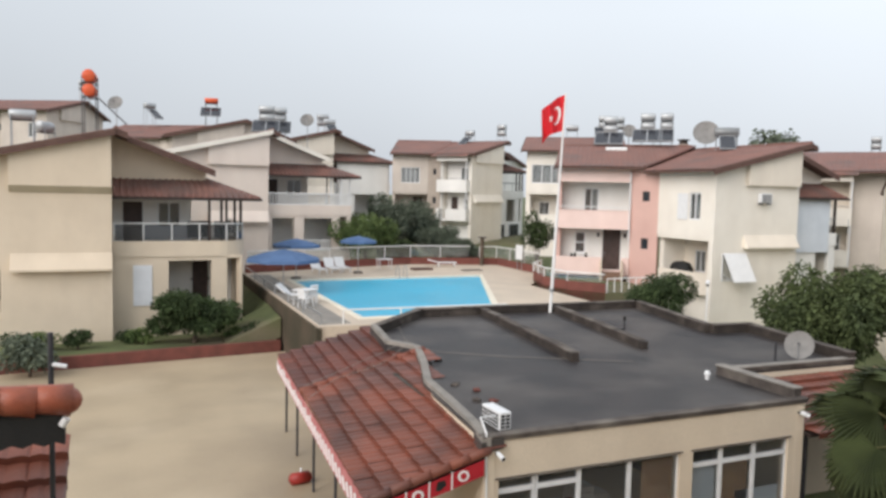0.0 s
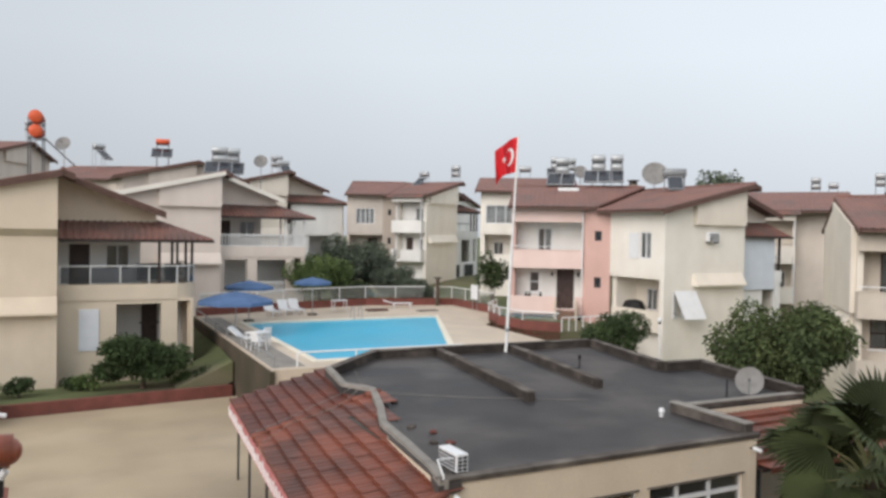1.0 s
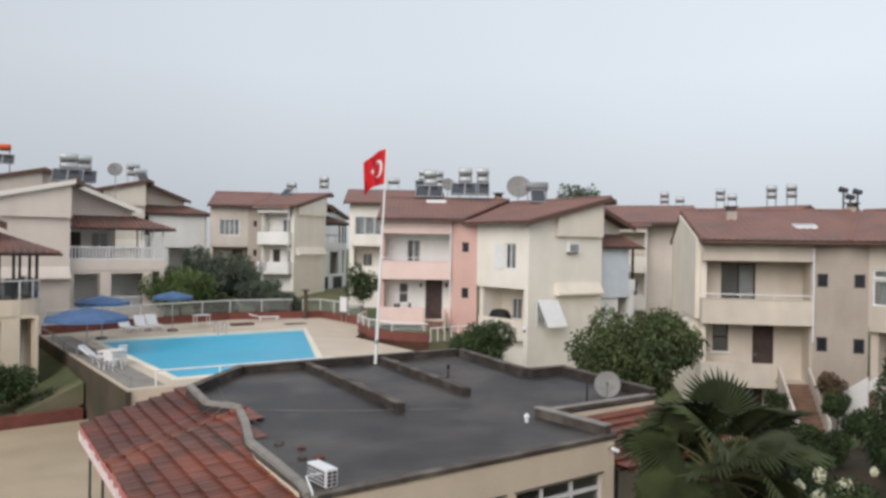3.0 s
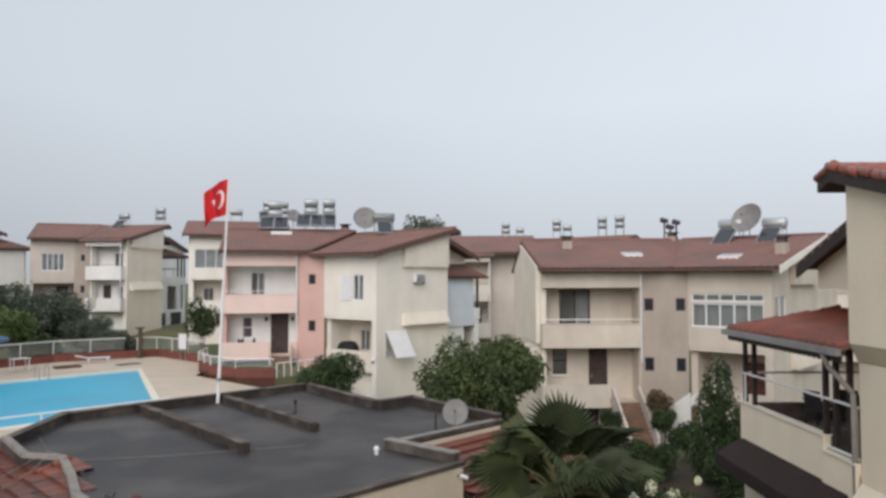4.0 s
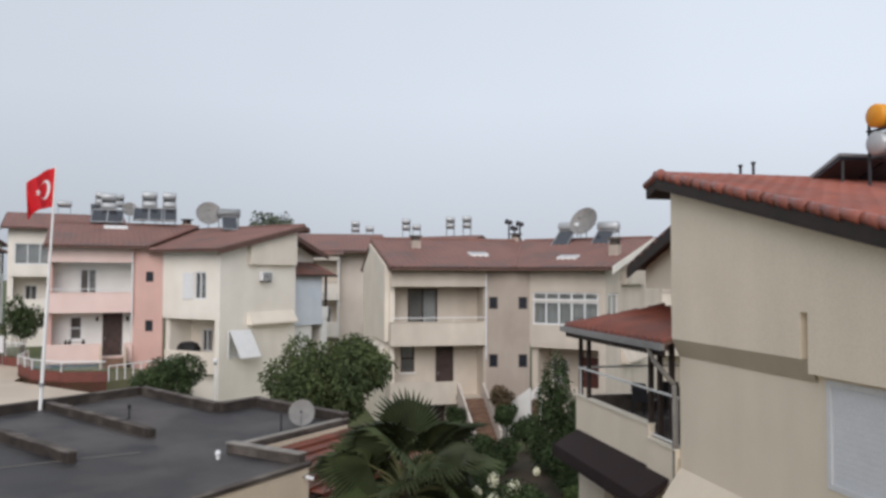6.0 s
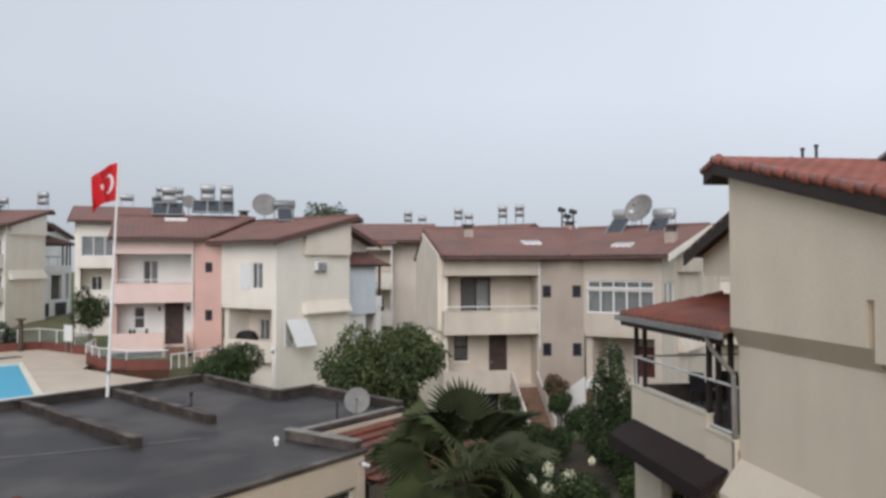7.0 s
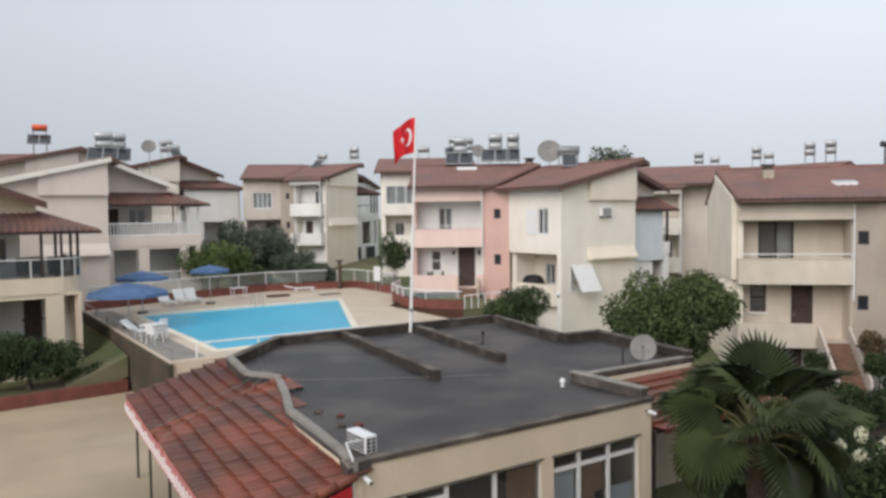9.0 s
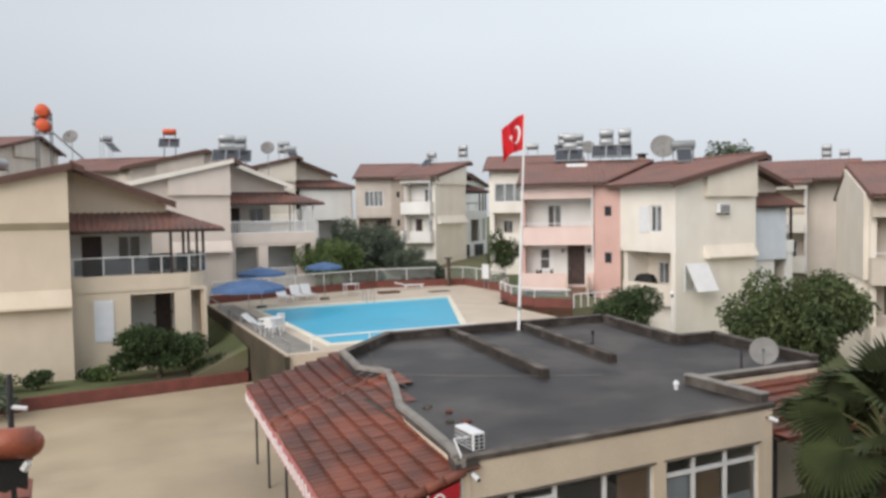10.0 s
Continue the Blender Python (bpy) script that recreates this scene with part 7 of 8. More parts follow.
fence([(7.75, 48.1), (13.5, 50.15), (20, 51.75), (24.3, 50.75)], DZ + 0.5, 0.85, "glass pool fence with white top rail on a red kerb")
fence([(25.0, 50.5), (26.2, 50.1), (26.3, 44.0)], DZ + 0.5, 0.85, "glass pool fence with white rail beside the gardens")
fence([(7.5, 29.0), (7.45, 38.0), (7.6, 47.8)], DZ, 0.4, "thin grey railing along the terrace's edge", 3.0, None, GREY_METAL)
fence([(8.4, 29.0), (15.6, 28.7)], DZ, 0.55, "low white railing at the pool's near end", 2.4, None)
fence([(25.6, 42.6), (23.6, 40.2), (22.8, 37.6), (22.95, 35.4), (24.2, 33.7)], DZ + 0.6, 0.5, "curved glass fence with a white rail at the entrance terrace", 1.6)
gate = fence([(24.3, 33.6), (28.2, 33.75)], DZ + 0.12, 0.75, "white metal gate and railing below the pink house", 0.5, None)
for x, y in ((24.9, 49.9),):
    root = thing("post", at(x, y, DZ), "weathered timber post by the fence", "post")
    bm = bmesh.new()
    rod(bm, (0, 0, 0), (0, 0, 2.0), 0.16, 10, 0.14)
    part("shaft", bm, BARK, root)
    bm = bmesh.new()
    bx(bm, -0.22, 0.22, -0.22, 0.22, 2.0, 2.1)
    part("cap", bm, CONCRETE, root)
root = thing("sign_board", at(26.0, 46.3, DZ), "blank white notice board on the fence", "sign")
bm = bmesh.new()
bx(bm, -0.03, 0.03, -0.45, 0.45, 0.75, 1.75)
part("board", bm, WHITE_PVC, root)
for y in (-0.3, 0.3):
    bm = bmesh.new()
    rod(bm, (0.05, y, 0), (0.05, y, 1.7), 0.025, 6)
    part("leg", bm, GREY_METAL, root)

# garden lamp beyond the clubhouse
lamp = thing("garden_lamp", at(21.1, 22.7, -0.25), "white globe garden lamp on a slim white pole", "lamp")
bm = bmesh.new()
rod(bm, (0, 0, 0), (0, 0, 4.35), 0.028, 8)
part("pole", bm, WHITE_PAINT, lamp)
bm = bmesh.new()
rod(bm, (0, 0, 4.35), (0, 0, 4.43), 0.05, 8)
part("collar", bm, DARK_METAL, lamp)
bm = bmesh.new()
bmesh.ops.create_uvsphere(bm, u_segments=12, v_segments=8, radius=0.09)
bmesh.ops.translate(bm, vec=(0, 0, 4.5), verts=bm.verts)
part("globe", bm, WHITE_PVC, lamp, "", True)

# red tank lying in the courtyard
fl = thing("gas_bottle", at(4.35, 18.75, 0, 10), "red-painted cylinder lying on the courtyard", "cylinder")
bm = bmesh.new()
rod(bm, (-0.28, 0, 0.15), (0.28, 0, 0.15), 0.15, 14)
bmesh.ops.bevel(bm, geom=[e for e in bm.edges if any(len(f.verts) > 4 for f in e.link_faces)], offset=0.05, segments=2, affect="EDGES")
part("body", bm, FLOAT_RED, fl, "", True)
bm = bmesh.new()
rod(bm, (0.02, 0, 0.3), (0.02, 0, 0.4), 0.03, 6)
part("valve", bm, WHITE_PVC, fl)


# ---- stairs of the cream house ----
def stair(m, w, n, rise, run, label, wall_mat):
    root = thing("stairs", m, label, "stairs", "outside stairs")
    for i in range(n):
        bm = bmesh.new()
        bx(bm, -run * (n - i), -run * (n - i - 1) + 0.02, 0, w, -0.6, rise * (i + 1))
        part("step", bm, TERRACOTTA, root)
    for y in (-0.14, w + 0.02):
        bm = bmesh.new()
        prism(bm, [(-run * n - 0.1, -0.6), (0.1, -0.6), (0.1, rise * n + 0.75), (-run * n - 0.1, 0.75)], y, y + 0.12)
        part("side_wall", bm, wall_mat, root)
    return root


stair(creamw_m @ at(-0.12, 0.25, 0.3), 1.1, 10, 0.18, 0.27, "terracotta steps up to the cream house's door", GREIGE)
stair(at(33.6, 15.0, -0.25, -90), 1.1, 10, 0.18, 0.22, "steps with a white side wall to the veranda", WHITEWASH)
stair(pink_m @ at(-0.12, 0.5, 1.6), 1.1, 3, 0.16, 0.28, "tiled steps up to the pink house's door", DECK)

# plants and small things on the balconies
for y in (2.6, 3.3, 3.5):
    root = thing("flower_pot", pink_m @ at(-0.02, y, 2.95), "small dark potted plant on the parapet", "plant pot", "parapet pots")
    bm = bmesh.new()
    rod(bm, (0, 0, 0), (0, 0, 0.14), 0.08, 8, 0.1)
    part("pot", bm, BLACK, root)
    bm = bmesh.new()
    random.seed(int(y * 10))
    for i in range(14):
        a, b = random.uniform(0, 6.28), random.uniform(0.3, 1.3)
        d = Vector((math.cos(a) * math.cos(b), math.sin(a) * math.cos(b), math.sin(b))) * 0.16
        s = Vector((-d.y, d.x, 0)).normalized() * 0.03
        o = Vector((0, 0, 0.14))
        bm.faces.new([bm.verts.new(o), bm.verts.new(o + d * 0.6 + s), bm.verts.new(o + d), bm.verts.new(o + d * 0.6 - s)])
    part("leaves", bm, LEAF, root)
# ---- the camera's own house: balcony behind, tiled eave and lower roof beside it ----
bm = bmesh.new()
wall_holes(bm, "y", -1.5, -1.8, -9, 7, -0.5, 10.5, ((-0.9, 0.9, 6.0, 8.2),))
structure("wall_south", bm, SAND_WALL, "rendered wall behind the balcony")
bm = bmesh.new()
bx(bm, -1.4, 1.6, -1.5, 0.55, 5.7, 5.9)
structure("balcony_floor", bm, CONCRETE, "balcony floor under the camera")
own = thing("eave", at(-0.065, 0, 0), "orange-red tiled eave with a black scalloped board", "roof eave")
random.seed(3)
bm = bmesh.new()
bmesh.ops.create_uvsphere(bm, u_segments=12, v_segments=8, radius=0.076)
bmesh.ops.translate(bm, vec=(-0.165, 4.5, 6.335), verts=bm.verts)
part("end_tile", bm, TILE_EAVE, own, "", True)
for i in range(12):
    x = -0.33 - i * 0.17
    bm = bmesh.new()
    z = 6.345 + i * 0.006
    rod(bm, (x - 0.03, 4.5, z + 0.012), (x + 0.19, 4.5, z - 0.01), 0.075, 12, 0.088)
    part("verge_tile", bm, TILE_EAVE, own, "", True)
bm = bmesh.new()
xs = [-2.2 + i * 0.0506 for i in range(41)]
prism(bm, [(-2.2, 6.33), (xs[-1], 6.29)] + [(x, 6.1 + (0.02 if i % 2 else 0.0)) for i, x in reversed(list(enumerate(xs)))], 4.47, 4.56)
part("board", bm, BLACK, own, "black scalloped eave board")
bm = bmesh.new()
slab(bm, [(-2.2, 4.95, 6.22), (-0.2, 4.95, 6.22), (-0.2, 4.52, 6.28), (-2.2, 4.52, 6.28)], 0.06)
part("boarding", bm, DARK_WOOD, own)
bm = bmesh.new()
rod(bm, (-0.165, 4.45, 6.25), (-0.19, 4.46, 6.21), 0.02, 8)
part("gutter_end", bm, WHITE_PVC, own)
own_post = thing("post", at(-0.34, 5.0, 0), "dark steel post with a small camera on it", "post")
bm = bmesh.new()
rod(bm, (0, 0, 0), (0, 0, 6.62), 0.016, 8)
part("shaft", bm, DARK_METAL, own_post)
bm = bmesh.new()
rod(bm, (0, 0, 6.43), (0.085, -0.02, 6.415), 0.014, 8)
part("camera", bm, WHITE_PVC, own_post)
low_roof = thing("lean_to", at(0, 0, 0), "low red-tiled lean-to roof against the house", "lean-to")
tile_c = tile_mesh("roof_tile", 0.3, 0.34, TILE_RED)
for i in range(6):
    for j in range(4):
        ob = part("roof_tile", tile_c, None, low_roof)
        ob.matrix_basis = Matrix.Translation((-0.66 - i * 0.3, 7.5 - j * 0.27, 5.24 - j * 0.27 * 0.42)) @ pose(0, 0, 0, math.degrees(math.atan(0.42)), 0, 0) @ pose(0, 0, 0, 0, 0, -90)
bm = bmesh.new()
slab(bm, [(-2.6, 7.5, 5.2), (-0.38, 7.5, 5.2), (-0.38, 6.45, 4.76), (-2.6, 6.45, 4.76)], 0.06)
part("boarding", bm, DARK_WOOD, low_roof)
bm = bmesh.new()
bx(bm, -2.6, -0.55, 6.6, 7.45, -0.2, 4.78)
part("wall", bm, SAND_WALL, low_roof)
bm = bmesh.new()
bx(bm, -9, -1.95, -1.5, 6.4, -0.5, 6.2)
structure("wall_west", bm, SAND_WALL, "rendered side wing of the camera's own house")

# cellar door and small vents in the cream house's base, and a paved path to its garden
cd_ = thing("cellar_door", creamw_m @ at(0, 0, 0), "dark cellar doorway under the cream house's balcony", "door")
bm = bmesh.new()
bx(bm, 1.0, 1.046, 1.9, 3.7, -0.4, 1.65)
part("panel", bm, DOOR_DARK, cd_)
bm = bmesh.new()
wall_holes(bm, "x", 0.96, 1.046, 1.8, 3.8, -0.4, 1.75, ((1.9, 3.7, -0.4, 1.65),))
part("frame", bm, GREIGE, cd_)
for x, y in ((34.45, 16.5), (34.75, 15.95)):
    vt = thing("wall_vent", at(x, y, 0.8, 29), "small dark vent in the stair tower's base", "vent", "base vents")
    bm = bmesh.new()
    wall_holes(bm, "x", -0.05, -0.02, -0.14, 0.14, 0, 0.45, ((-0.1, 0.1, 0.04, 0.41),))
    part("frame", bm, GREIGE, vt)
    bm = bmesh.new()
    bx(bm, -0.03, -0.021, -0.1, 0.1, 0.04, 0.41)
    part("opening", bm, BLACK, vt)
for i in range(7):
    f = i / 6
    st = thing("paving_slab", at(18.9 + 4.3 * f, 9.75 + 1.75 * f, -0.16, 22 + (i * 7 % 5) - 2), "worn concrete paving slab in the garden path", "paving slab", "garden path slabs")
    bm = bmesh.new()
    bx(bm, -0.36, 0.36, -0.45, 0.45, 0, 0.1)
    bmesh.ops.bevel(bm, geom=bm.edges[:], offset=0.02, segments=1, affect="EDGES")
    part("slab", bm, COPING, st)


# ---- plants ----
def leaf_cloud(bm, clumps, n, size, seed, droop=0.3):
    """Many small bent leaves scattered through overlapping clumps (centre, radii)."""
    rnd = random.Random(seed)
    total = sum(c[1][0] * c[1][1] * c[1][2] for c in clumps) ** (1 / 1)
    for centre, rad in clumps:
        k = int(n * rad[0] * rad[1] * rad[2] / total)
        for _ in range(k):
            while True:
                p = Vector((rnd.uniform(-1, 1), rnd.uniform(-1, 1), rnd.uniform(-1, 1)))
                if 0.25 < p.length < 1:
                    break
            p = p * (0.55 + 0.45 * rnd.random()) / max(p.length, 0.2) * p.length ** 0.4
            q = Vector(centre) + Vector((p.x * rad[0], p.y * rad[1], p.z * rad[2]))
            d = (Vector((p.x, p.y, p.z * 0.7)).normalized() + Vector((rnd.uniform(-1, 1), rnd.uniform(-1, 1), rnd.uniform(-1, 0.6))) * 0.9).normalized()
            s = d.cross(Vector((rnd.uniform(-1, 1), rnd.uniform(-1, 1), rnd.uniform(-1, 1)))).normalized()
            z = size * rnd.uniform(0.6, 1.4)
            a = bm.verts.new(q)
            b = bm.verts.new(q + d * z * 0.55 + s * z * 0.3)
            c = bm.verts.new(q + d * z - Vector((0, 0, droop * z)))
            e = bm.verts.new(q + d * z * 0.55 - s * z * 0.3)
            bm.faces.new((a, b, c))
            bm.faces.new((a, c, e))


def raw_mesh(name, bm, mat):
    me = bpy.data.meshes.new(name)
    bm.to_mesh(me)
    bm.free()
    me.materials.append(mat)
    return me


def tree(name, label, category, base, trunk_h, trunk_r, clumps, n, size, mat, seed, group="", limbs=6):
    """clumps are (dx, dy, z above base, rx, ry, rz)."""
    root = thing(name, at(*base), label, category, group)
    rnd = random.Random(seed)
    bm = bmesh.new()
    bend = Vector((rnd.uniform(-0.15, 0.15), rnd.uniform(-0.15, 0.15), trunk_h))
    rod(bm, (0, 0, -0.4), bend * 0.5 + Vector((0.05, 0, 0)), trunk_r * 1.2, 8, trunk_r * 0.85)
    rod(bm, bend * 0.5 + Vector((0.05, 0, 0)), bend, trunk_r * 0.85, 8, trunk_r * 0.6)
    part("trunk", bm, BARK, root, "", True)
    for c in (clumps * 2)[:limbs]:
        bm = bmesh.new()
        e = Vector((c[0], c[1], c[2])) + Vector((rnd.uniform(-0.3, 0.3) * c[3], rnd.uniform(-0.3, 0.3) * c[4], 0.2 * c[5]))
        m_ = bend.lerp(e, 0.5) + Vector((0, 0, 0.1))
        rod(bm, bend * rnd.uniform(0.75, 1.0), m_, trunk_r * 0.5, 6, trunk_r * 0.32)
        rod(bm, m_, e, trunk_r * 0.32, 5, trunk_r * 0.1)
        part("limb", bm, BARK, root, "", True)
    bm = bmesh.new()
    leaf_cloud(bm, [((c[0], c[1], c[2]), (c[3], c[4], c[5])) for c in clumps], n, size, seed)
    tagged(part("crown", raw_mesh("crown", bm, mat), None, root), "", "", "", "stuff")
    return root


def clumps_for(seed, n, rx, ry, rz, z0, small=0.5):
    rnd = random.Random(seed)
    out = [(0, 0, z0, rx * 0.72, ry * 0.72, rz * 0.75)]
    for i in range(n):
        a = 6.2832 * i / n + rnd.uniform(-0.4, 0.4)
        h = rnd.uniform(-0.55, 0.75)
        k = math.sqrt(max(0.05, 1 - h * h)) * rnd.uniform(0.6, 0.82)
        s = small * rnd.uniform(0.7, 1.15)
        out.append((math.cos(a) * rx * k, math.sin(a) * ry * k, z0 + h * rz * 0.8, rx * s, ry * s, rz * s))
    return out


tree("tree", "dense dark green citrus tree beside the clubhouse", "tree", (22.5, 18.3, -0.25), 2.4, 0.16, clumps_for(1, 14, 2.3, 2.3, 2.3, 3.7, 0.42), 24000, 0.15, LEAF_CITRUS, 11)
tree("bush", "dark green shrub at the ivory house's corner", "bush", (24.6, 29.6, -0.25), 1.6, 0.1, clumps_for(2, 10, 1.65, 1.65, 1.75, 2.6, 0.42), 13000, 0.12, LEAF, 12)
tree("bush", "rounded dark green tree before the beige house", "bush", (3.45, 36.2, 0.4), 0.9, 0.12, clumps_for(3, 12, 2.05, 1.6, 1.2, 1.3, 0.42), 18000, 0.13, LEAF, 13)
tree("bush", "small clipped ball shrub in the planter", "bush", (-1.4, 36.2, 0.4), 0.3, 0.05, clumps_for(4, 5, 0.55, 0.55, 0.45, 0.5), 1100, 0.12, LEAF, 14)
for i, (x, y, r) in enumerate(((1.2, 36.8, 0.6), (0.6, 37.2, 0.4), (5.3, 36.4, 0.5), (6.2, 35.9, 0.7), (-2.8, 36.4, 0.7), (-3.6, 35.4, 0.8))):
    tree("bush", "low leafy plant in the planter strip", "bush", (x, y, 0.4), 0.25, 0.04, clumps_for(40 + i, 5, r, r, r * 0.7, r * 0.55), int(900 * r) + 200, 0.13, LEAF if i % 2 else LEAF_LIGHT, 50 + i, "planter shrubs", 3)
tree("conifer", "narrow dark conifer between two houses", "tree", (27.7, 11.2, -0.25), 2.5, 0.12, [(0, 0, 1.4, 1.25, 1.25, 1.3), (0.3, -0.1, 2.5, 0.85, 0.85, 1.1), (-0.35, 0.2, 3.0, 0.6, 0.6, 0.9), (0.1, 0.1, 3.8, 0.6, 0.6, 1.0), (0, 0, 4.5, 0.25, 0.25, 0.6)], 10000, 0.12, LEAF, 15)
# gardens beyond the pool
for i, (x, y, z, h, rx, rz, mt) in enumerate(((17.3, 54.5, 0.9, 4.6, 2.5, 2.0, LEAF_LIGHT), (20.5, 57.0, 1.0, 5.3, 2.3, 2.2, LEAF_GREY), (23.2, 59.5, 1.2, 5.0, 2.5, 2.0, LEAF_GREY), (24.0, 56.5, 1.2, 3.6, 2.2, 1.5, LEAF_GREY), (19.5, 53.6, 0.8, 3.0, 1.6, 1.2, LEAF), (25.0, 53.8, 0.9, 3.2, 1.4, 1.2, LEAF_GREY))):
    tree("tree", "grey-green garden tree beyond the pool fence" if mt is LEAF_GREY else "leafy green garden tree beyond the pool fence", "tree", (x, y, z), h * 0.5, 0.14, clumps_for(60 + i, 10, rx, rx, rz, h - 1.2, 0.42), 11000, 0.17, mt, 70 + i, "garden trees")
tree("tree", "slim dark tree at the pink house's side", "tree", (28.0, 47.2, 0.5), 2.4, 0.08, clumps_for(80, 7, 1.0, 1.0, 1.5, 4.2), 2600, 0.18, LEAF, 81)
tree("tree", "tall pale tree on the far slope", "tree", (56.0, 53.0, 2.0), 7.5, 0.25, clumps_for(82, 9, 2.2, 2.2, 3.0, 9.8), 1700, 0.42, LEAF_GREY, 83)
# shrubs round the cream house and in the garden below
for i, (x, y, r, zc, mt) in enumerate(((25.0, 14.5, 1.2, 0.9, LEAF), (26.8, 13.6, 0.9, 0.8, LEAF), (23.5, 12.8, 1.1, 0.7, LEAF), (27.6, 16.5, 0.8, 0.8, LEAF), (25.6, 10.0, 1.0, 0.9, LEAF), (20.5, 9.5, 1.0, 0.8, LEAF), (18.6, 6.4, 1.3, 1.0, LEAF), (22.5, 8.0, 0.9, 0.7, LEAF_LIGHT), (21.6, 15.6, 1.3, 1.1, LEAF), (17.2, 9.6, 1.2, 1.0, LEAF), (14.8, 9.6, 1.2, 1.2, LEAF), (16.0, 5.6, 1.2, 1.1, LEAF))):
    tree("bush", "dark leafy garden shrub on damp soil", "bush", (x, y, -0.1), 0.5, 0.05, clumps_for(90 + i, 7, r, r, r * 0.8, zc), int(7000 * r), 0.1, mt, 110 + i, "garden shrubs", 4)

# oleander with cream blossom heads
ole = tree("flowering_bush", "tall shrub with cream-white blossom heads", "bush", (15.1, 7.5, -0.1), 1.5, 0.06, clumps_for(130, 9, 1.2, 1.2, 1.3, 1.75), 12000, 0.11, LEAF, 131)
random.seed(31)
for i, (dx, dy, z, r) in enumerate(((-0.42, 0.3, 2.95, 0.11), (-0.12, 0.05, 3.2, 0.13), (-0.25, 0.0, 2.8, 0.13), (0.2, -0.3, 3.0, 0.15), (-0.6, 0.5, 2.75, 0.09), (0.05, -0.1, 2.7, 0.12), (0.5, -0.7, 3.35, 0.07))):
    bm = bmesh.new()
    for k in range(70):
        d = Vector((random.gauss(0, 1), random.gauss(0, 1), random.gauss(0, 1))).normalized()
        p = Vector((dx, dy, z)) + Vector((d.x * r, d.y * r, d.z * r * 1.45)) * random.uniform(0.6, 1.0)
        s, t = d.orthogonal().normalized() * 0.035, d.cross(d.orthogonal().normalized()) * 0.035
        bm.faces.new([bm.verts.new(p + s), bm.verts.new(p + t + d * 0.015), bm.verts.new(p - s), bm.verts.new(p - t + d * 0.015)])
    part("blossom", raw_mesh("blossom", bm, BLOSSOM), None, ole, "cream-white blossom head")


# fan palms
def fan_mesh(r, seed):
    """A pleated fan leaf that spreads along +x from the end of its stalk, split into short drooping tips."""
    rnd = random.Random(seed)
    bm = bmesh.new()
    n = 34
    spread = radians(rnd.uniform(205, 245))
    sag, cup = rnd.uniform(0.2, 0.4), rnd.uniform(0.05, 0.25)

    def spot(a, d, lift):
        return Vector((math.cos(a) * d, math.sin(a) * d, lift - sag * d * d / r + cup * abs(math.sin(a)) * d))

    def reach(a):
        return r * (0.7 + 0.3 * math.cos(a * 0.62))

    hub = bm.verts.new((0, 0, 0))
    fold = []
    for i in range(2 * n + 1):
        a = -spread / 2 + spread * i / (2 * n)
        up = 0.022 * r if i % 2 else -0.022 * r
        fold.append([bm.verts.new(spot(a, reach(a) * f, up * f * 2)) for f in (0.36, 0.72)])
    for i in range(2 * n):
        bm.faces.new((hub, fold[i][0], fold[i + 1][0]))
        bm.faces.new((fold[i][0], fold[i][1], fold[i + 1][1], fold[i + 1][0]))
    for i in range(n):
        a = -spread / 2 + spread * (2 * i + 1) / (2 * n)
        tip = bm.verts.new(spot(a + rnd.uniform(-0.03, 0.03), reach(a) * rnd.uniform(0.94, 1.04), -r * rnd.uniform(0.02, 0.2)))
        p, q, w = (fold[2 * i + k][1] for k in (0, 1, 2))
        bm.faces.new((p, tip, q))
        bm.faces.new((q, tip, w))
    return raw_mesh("frond", bm, PALM)


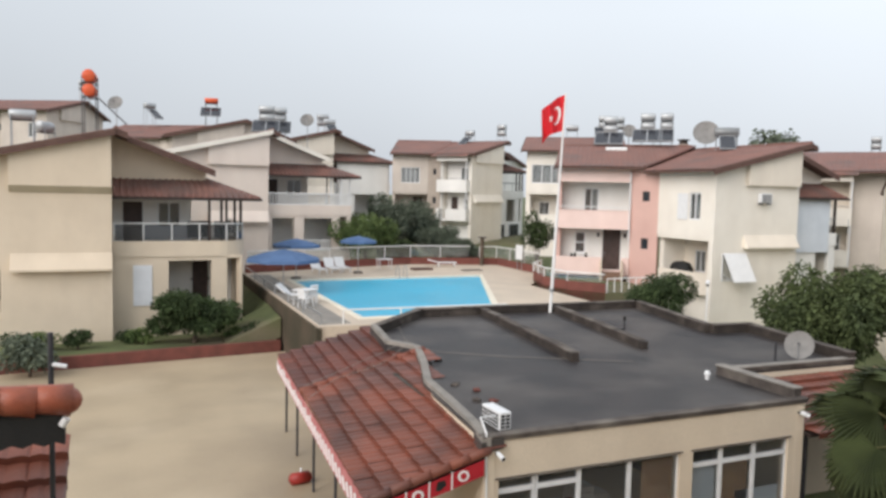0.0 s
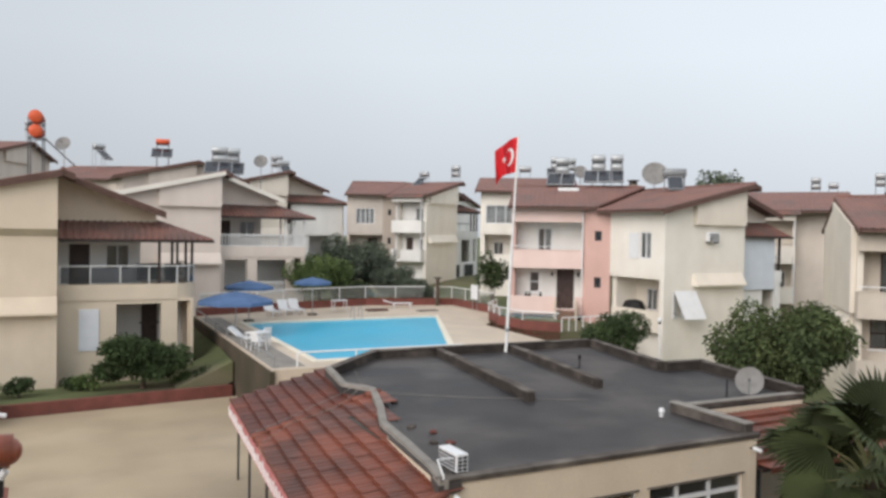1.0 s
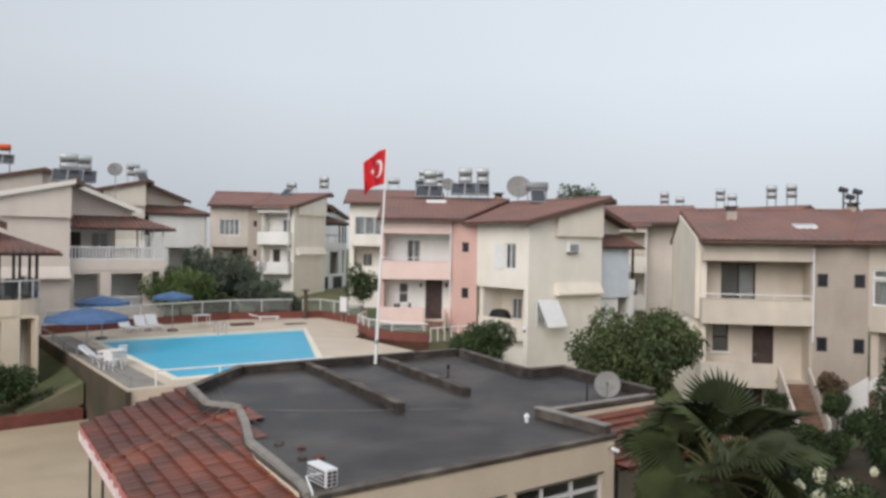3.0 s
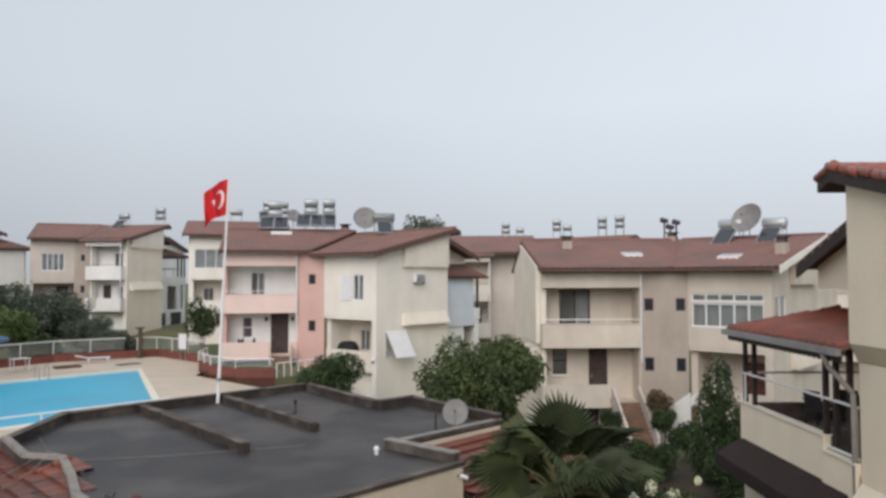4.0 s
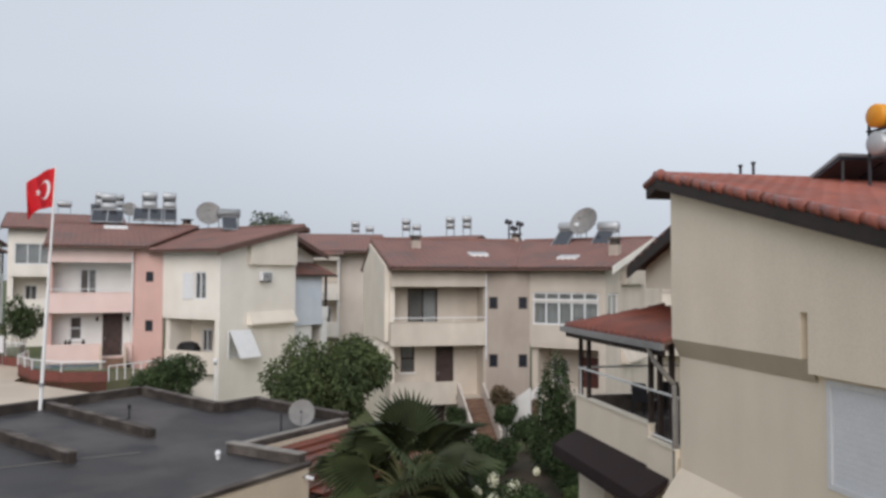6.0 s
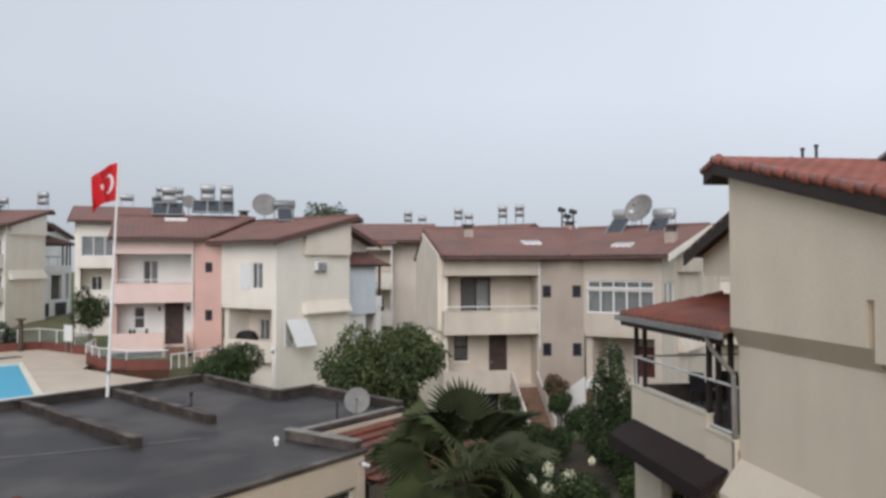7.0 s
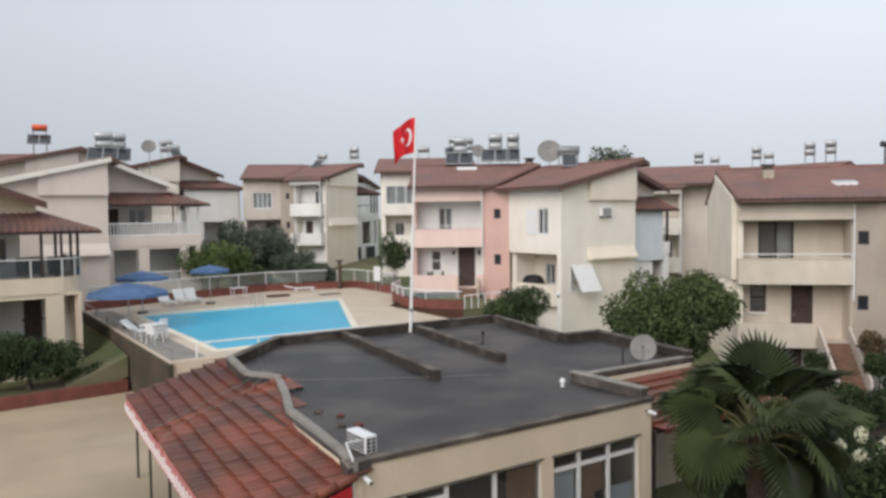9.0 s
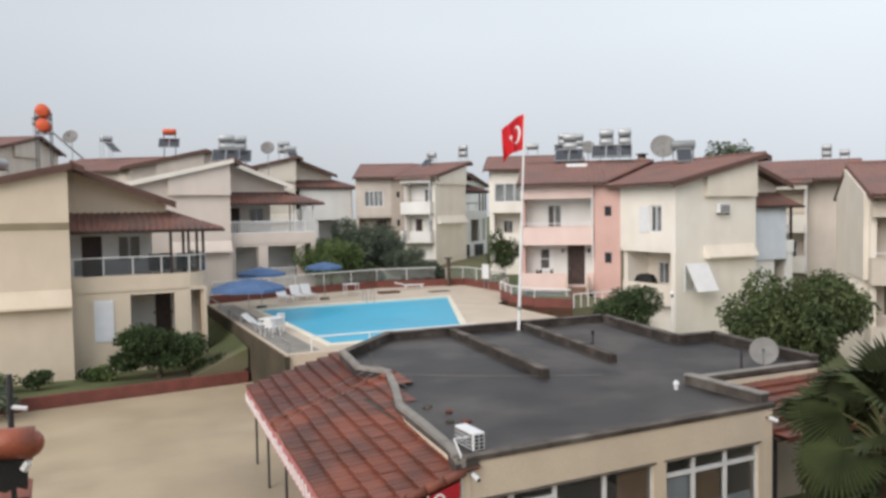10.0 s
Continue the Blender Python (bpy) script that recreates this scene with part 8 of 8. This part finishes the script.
def palm(base, h, r, n, seed, label):
    root = thing("palm", at(*base), label, "palm tree", "fan palms")
    rnd = random.Random(seed)
    bm = bmesh.new()
    for k in range(10):
        rod(bm, (0, 0, -0.3 + k * (h + 0.3) / 10), (0, 0, -0.3 + (k + 1) * (h + 0.3) / 10 + 0.02), 0.17, 10, 0.14)
    part("trunk", bm, BARK, root, "fibrous palm trunk")
    fans = [fan_mesh(r, seed + k) for k in range(5)]
    for i in range(n):
        az = 137.5 * i + rnd.uniform(-14, 14)
        f = i / n
        el = 82 - 112 * f + rnd.uniform(-12, 12)
        ln = rnd.uniform(0.8, 1.2) * r
        d = Euler((0, radians(-el), radians(az))).to_matrix() @ Vector((1, 0, 0))
        end = Vector((0, 0, h)) + d * ln
        mid = Vector((0, 0, h)) + d * ln * 0.5 + Vector((0, 0, 0.04))
        bm = bmesh.new()
        rod(bm, (0, 0, h - 0.1), mid, 0.03, 6, 0.022)
        rod(bm, mid, end, 0.022, 6, 0.014)
        part("stalk", bm, PETIOLE, root)
        ob = part("frond", fans[i % 5], None, root)
        ob.matrix_basis = Matrix.Translation(end) @ Euler((rnd.uniform(-0.9, 0.9), radians(-el + 12 + 30 * f + rnd.uniform(-25, 15)), radians(az))).to_matrix().to_4x4()
    return root


palm((10.35, 6.75, -0.1), 4.2, 0.78, 24, 5, "fan palm with broad drooping green leaves")
palm((12.9, 8.0, -0.1), 2.9, 0.74, 15, 9, "lower fan palm beside the clubhouse")
palm((9.7, 5.6, -0.1), 2.0, 0.72, 14, 17, "young fan palm in the garden")
# a last shrub by the courtyard
tree("bush", "leafy shrub at the edge of the courtyard", "bush", (-3.0, 33.0, 0), 0.6, 0.06, clumps_for(140, 6, 1.0, 1.0, 0.8, 0.9), 1800, 0.16, LEAF_GREY, 141)
# dry climbers beside the cream house's steps
for i, (x, y, r, zc, mt) in enumerate(((32.6, 16.0, 0.55, 1.9, LEAF_DRY), (32.2, 15.6, 0.5, 1.2, LEAF), (31.9, 17.9, 0.6, 0.9, LEAF), (30.2, 13.6, 0.7, 1.1, LEAF))):
    tree("bush", "straggly brownish shrub beside the house steps" if mt is LEAF_DRY else "dark straggly shrub beside the house steps", "bush", (x, y, -0.1), zc * 0.8, 0.05, clumps_for(170 + i, 7, r, r, r * 1.2, zc), 3200, 0.11, mt, 180 + i, "stair shrubs", 4)
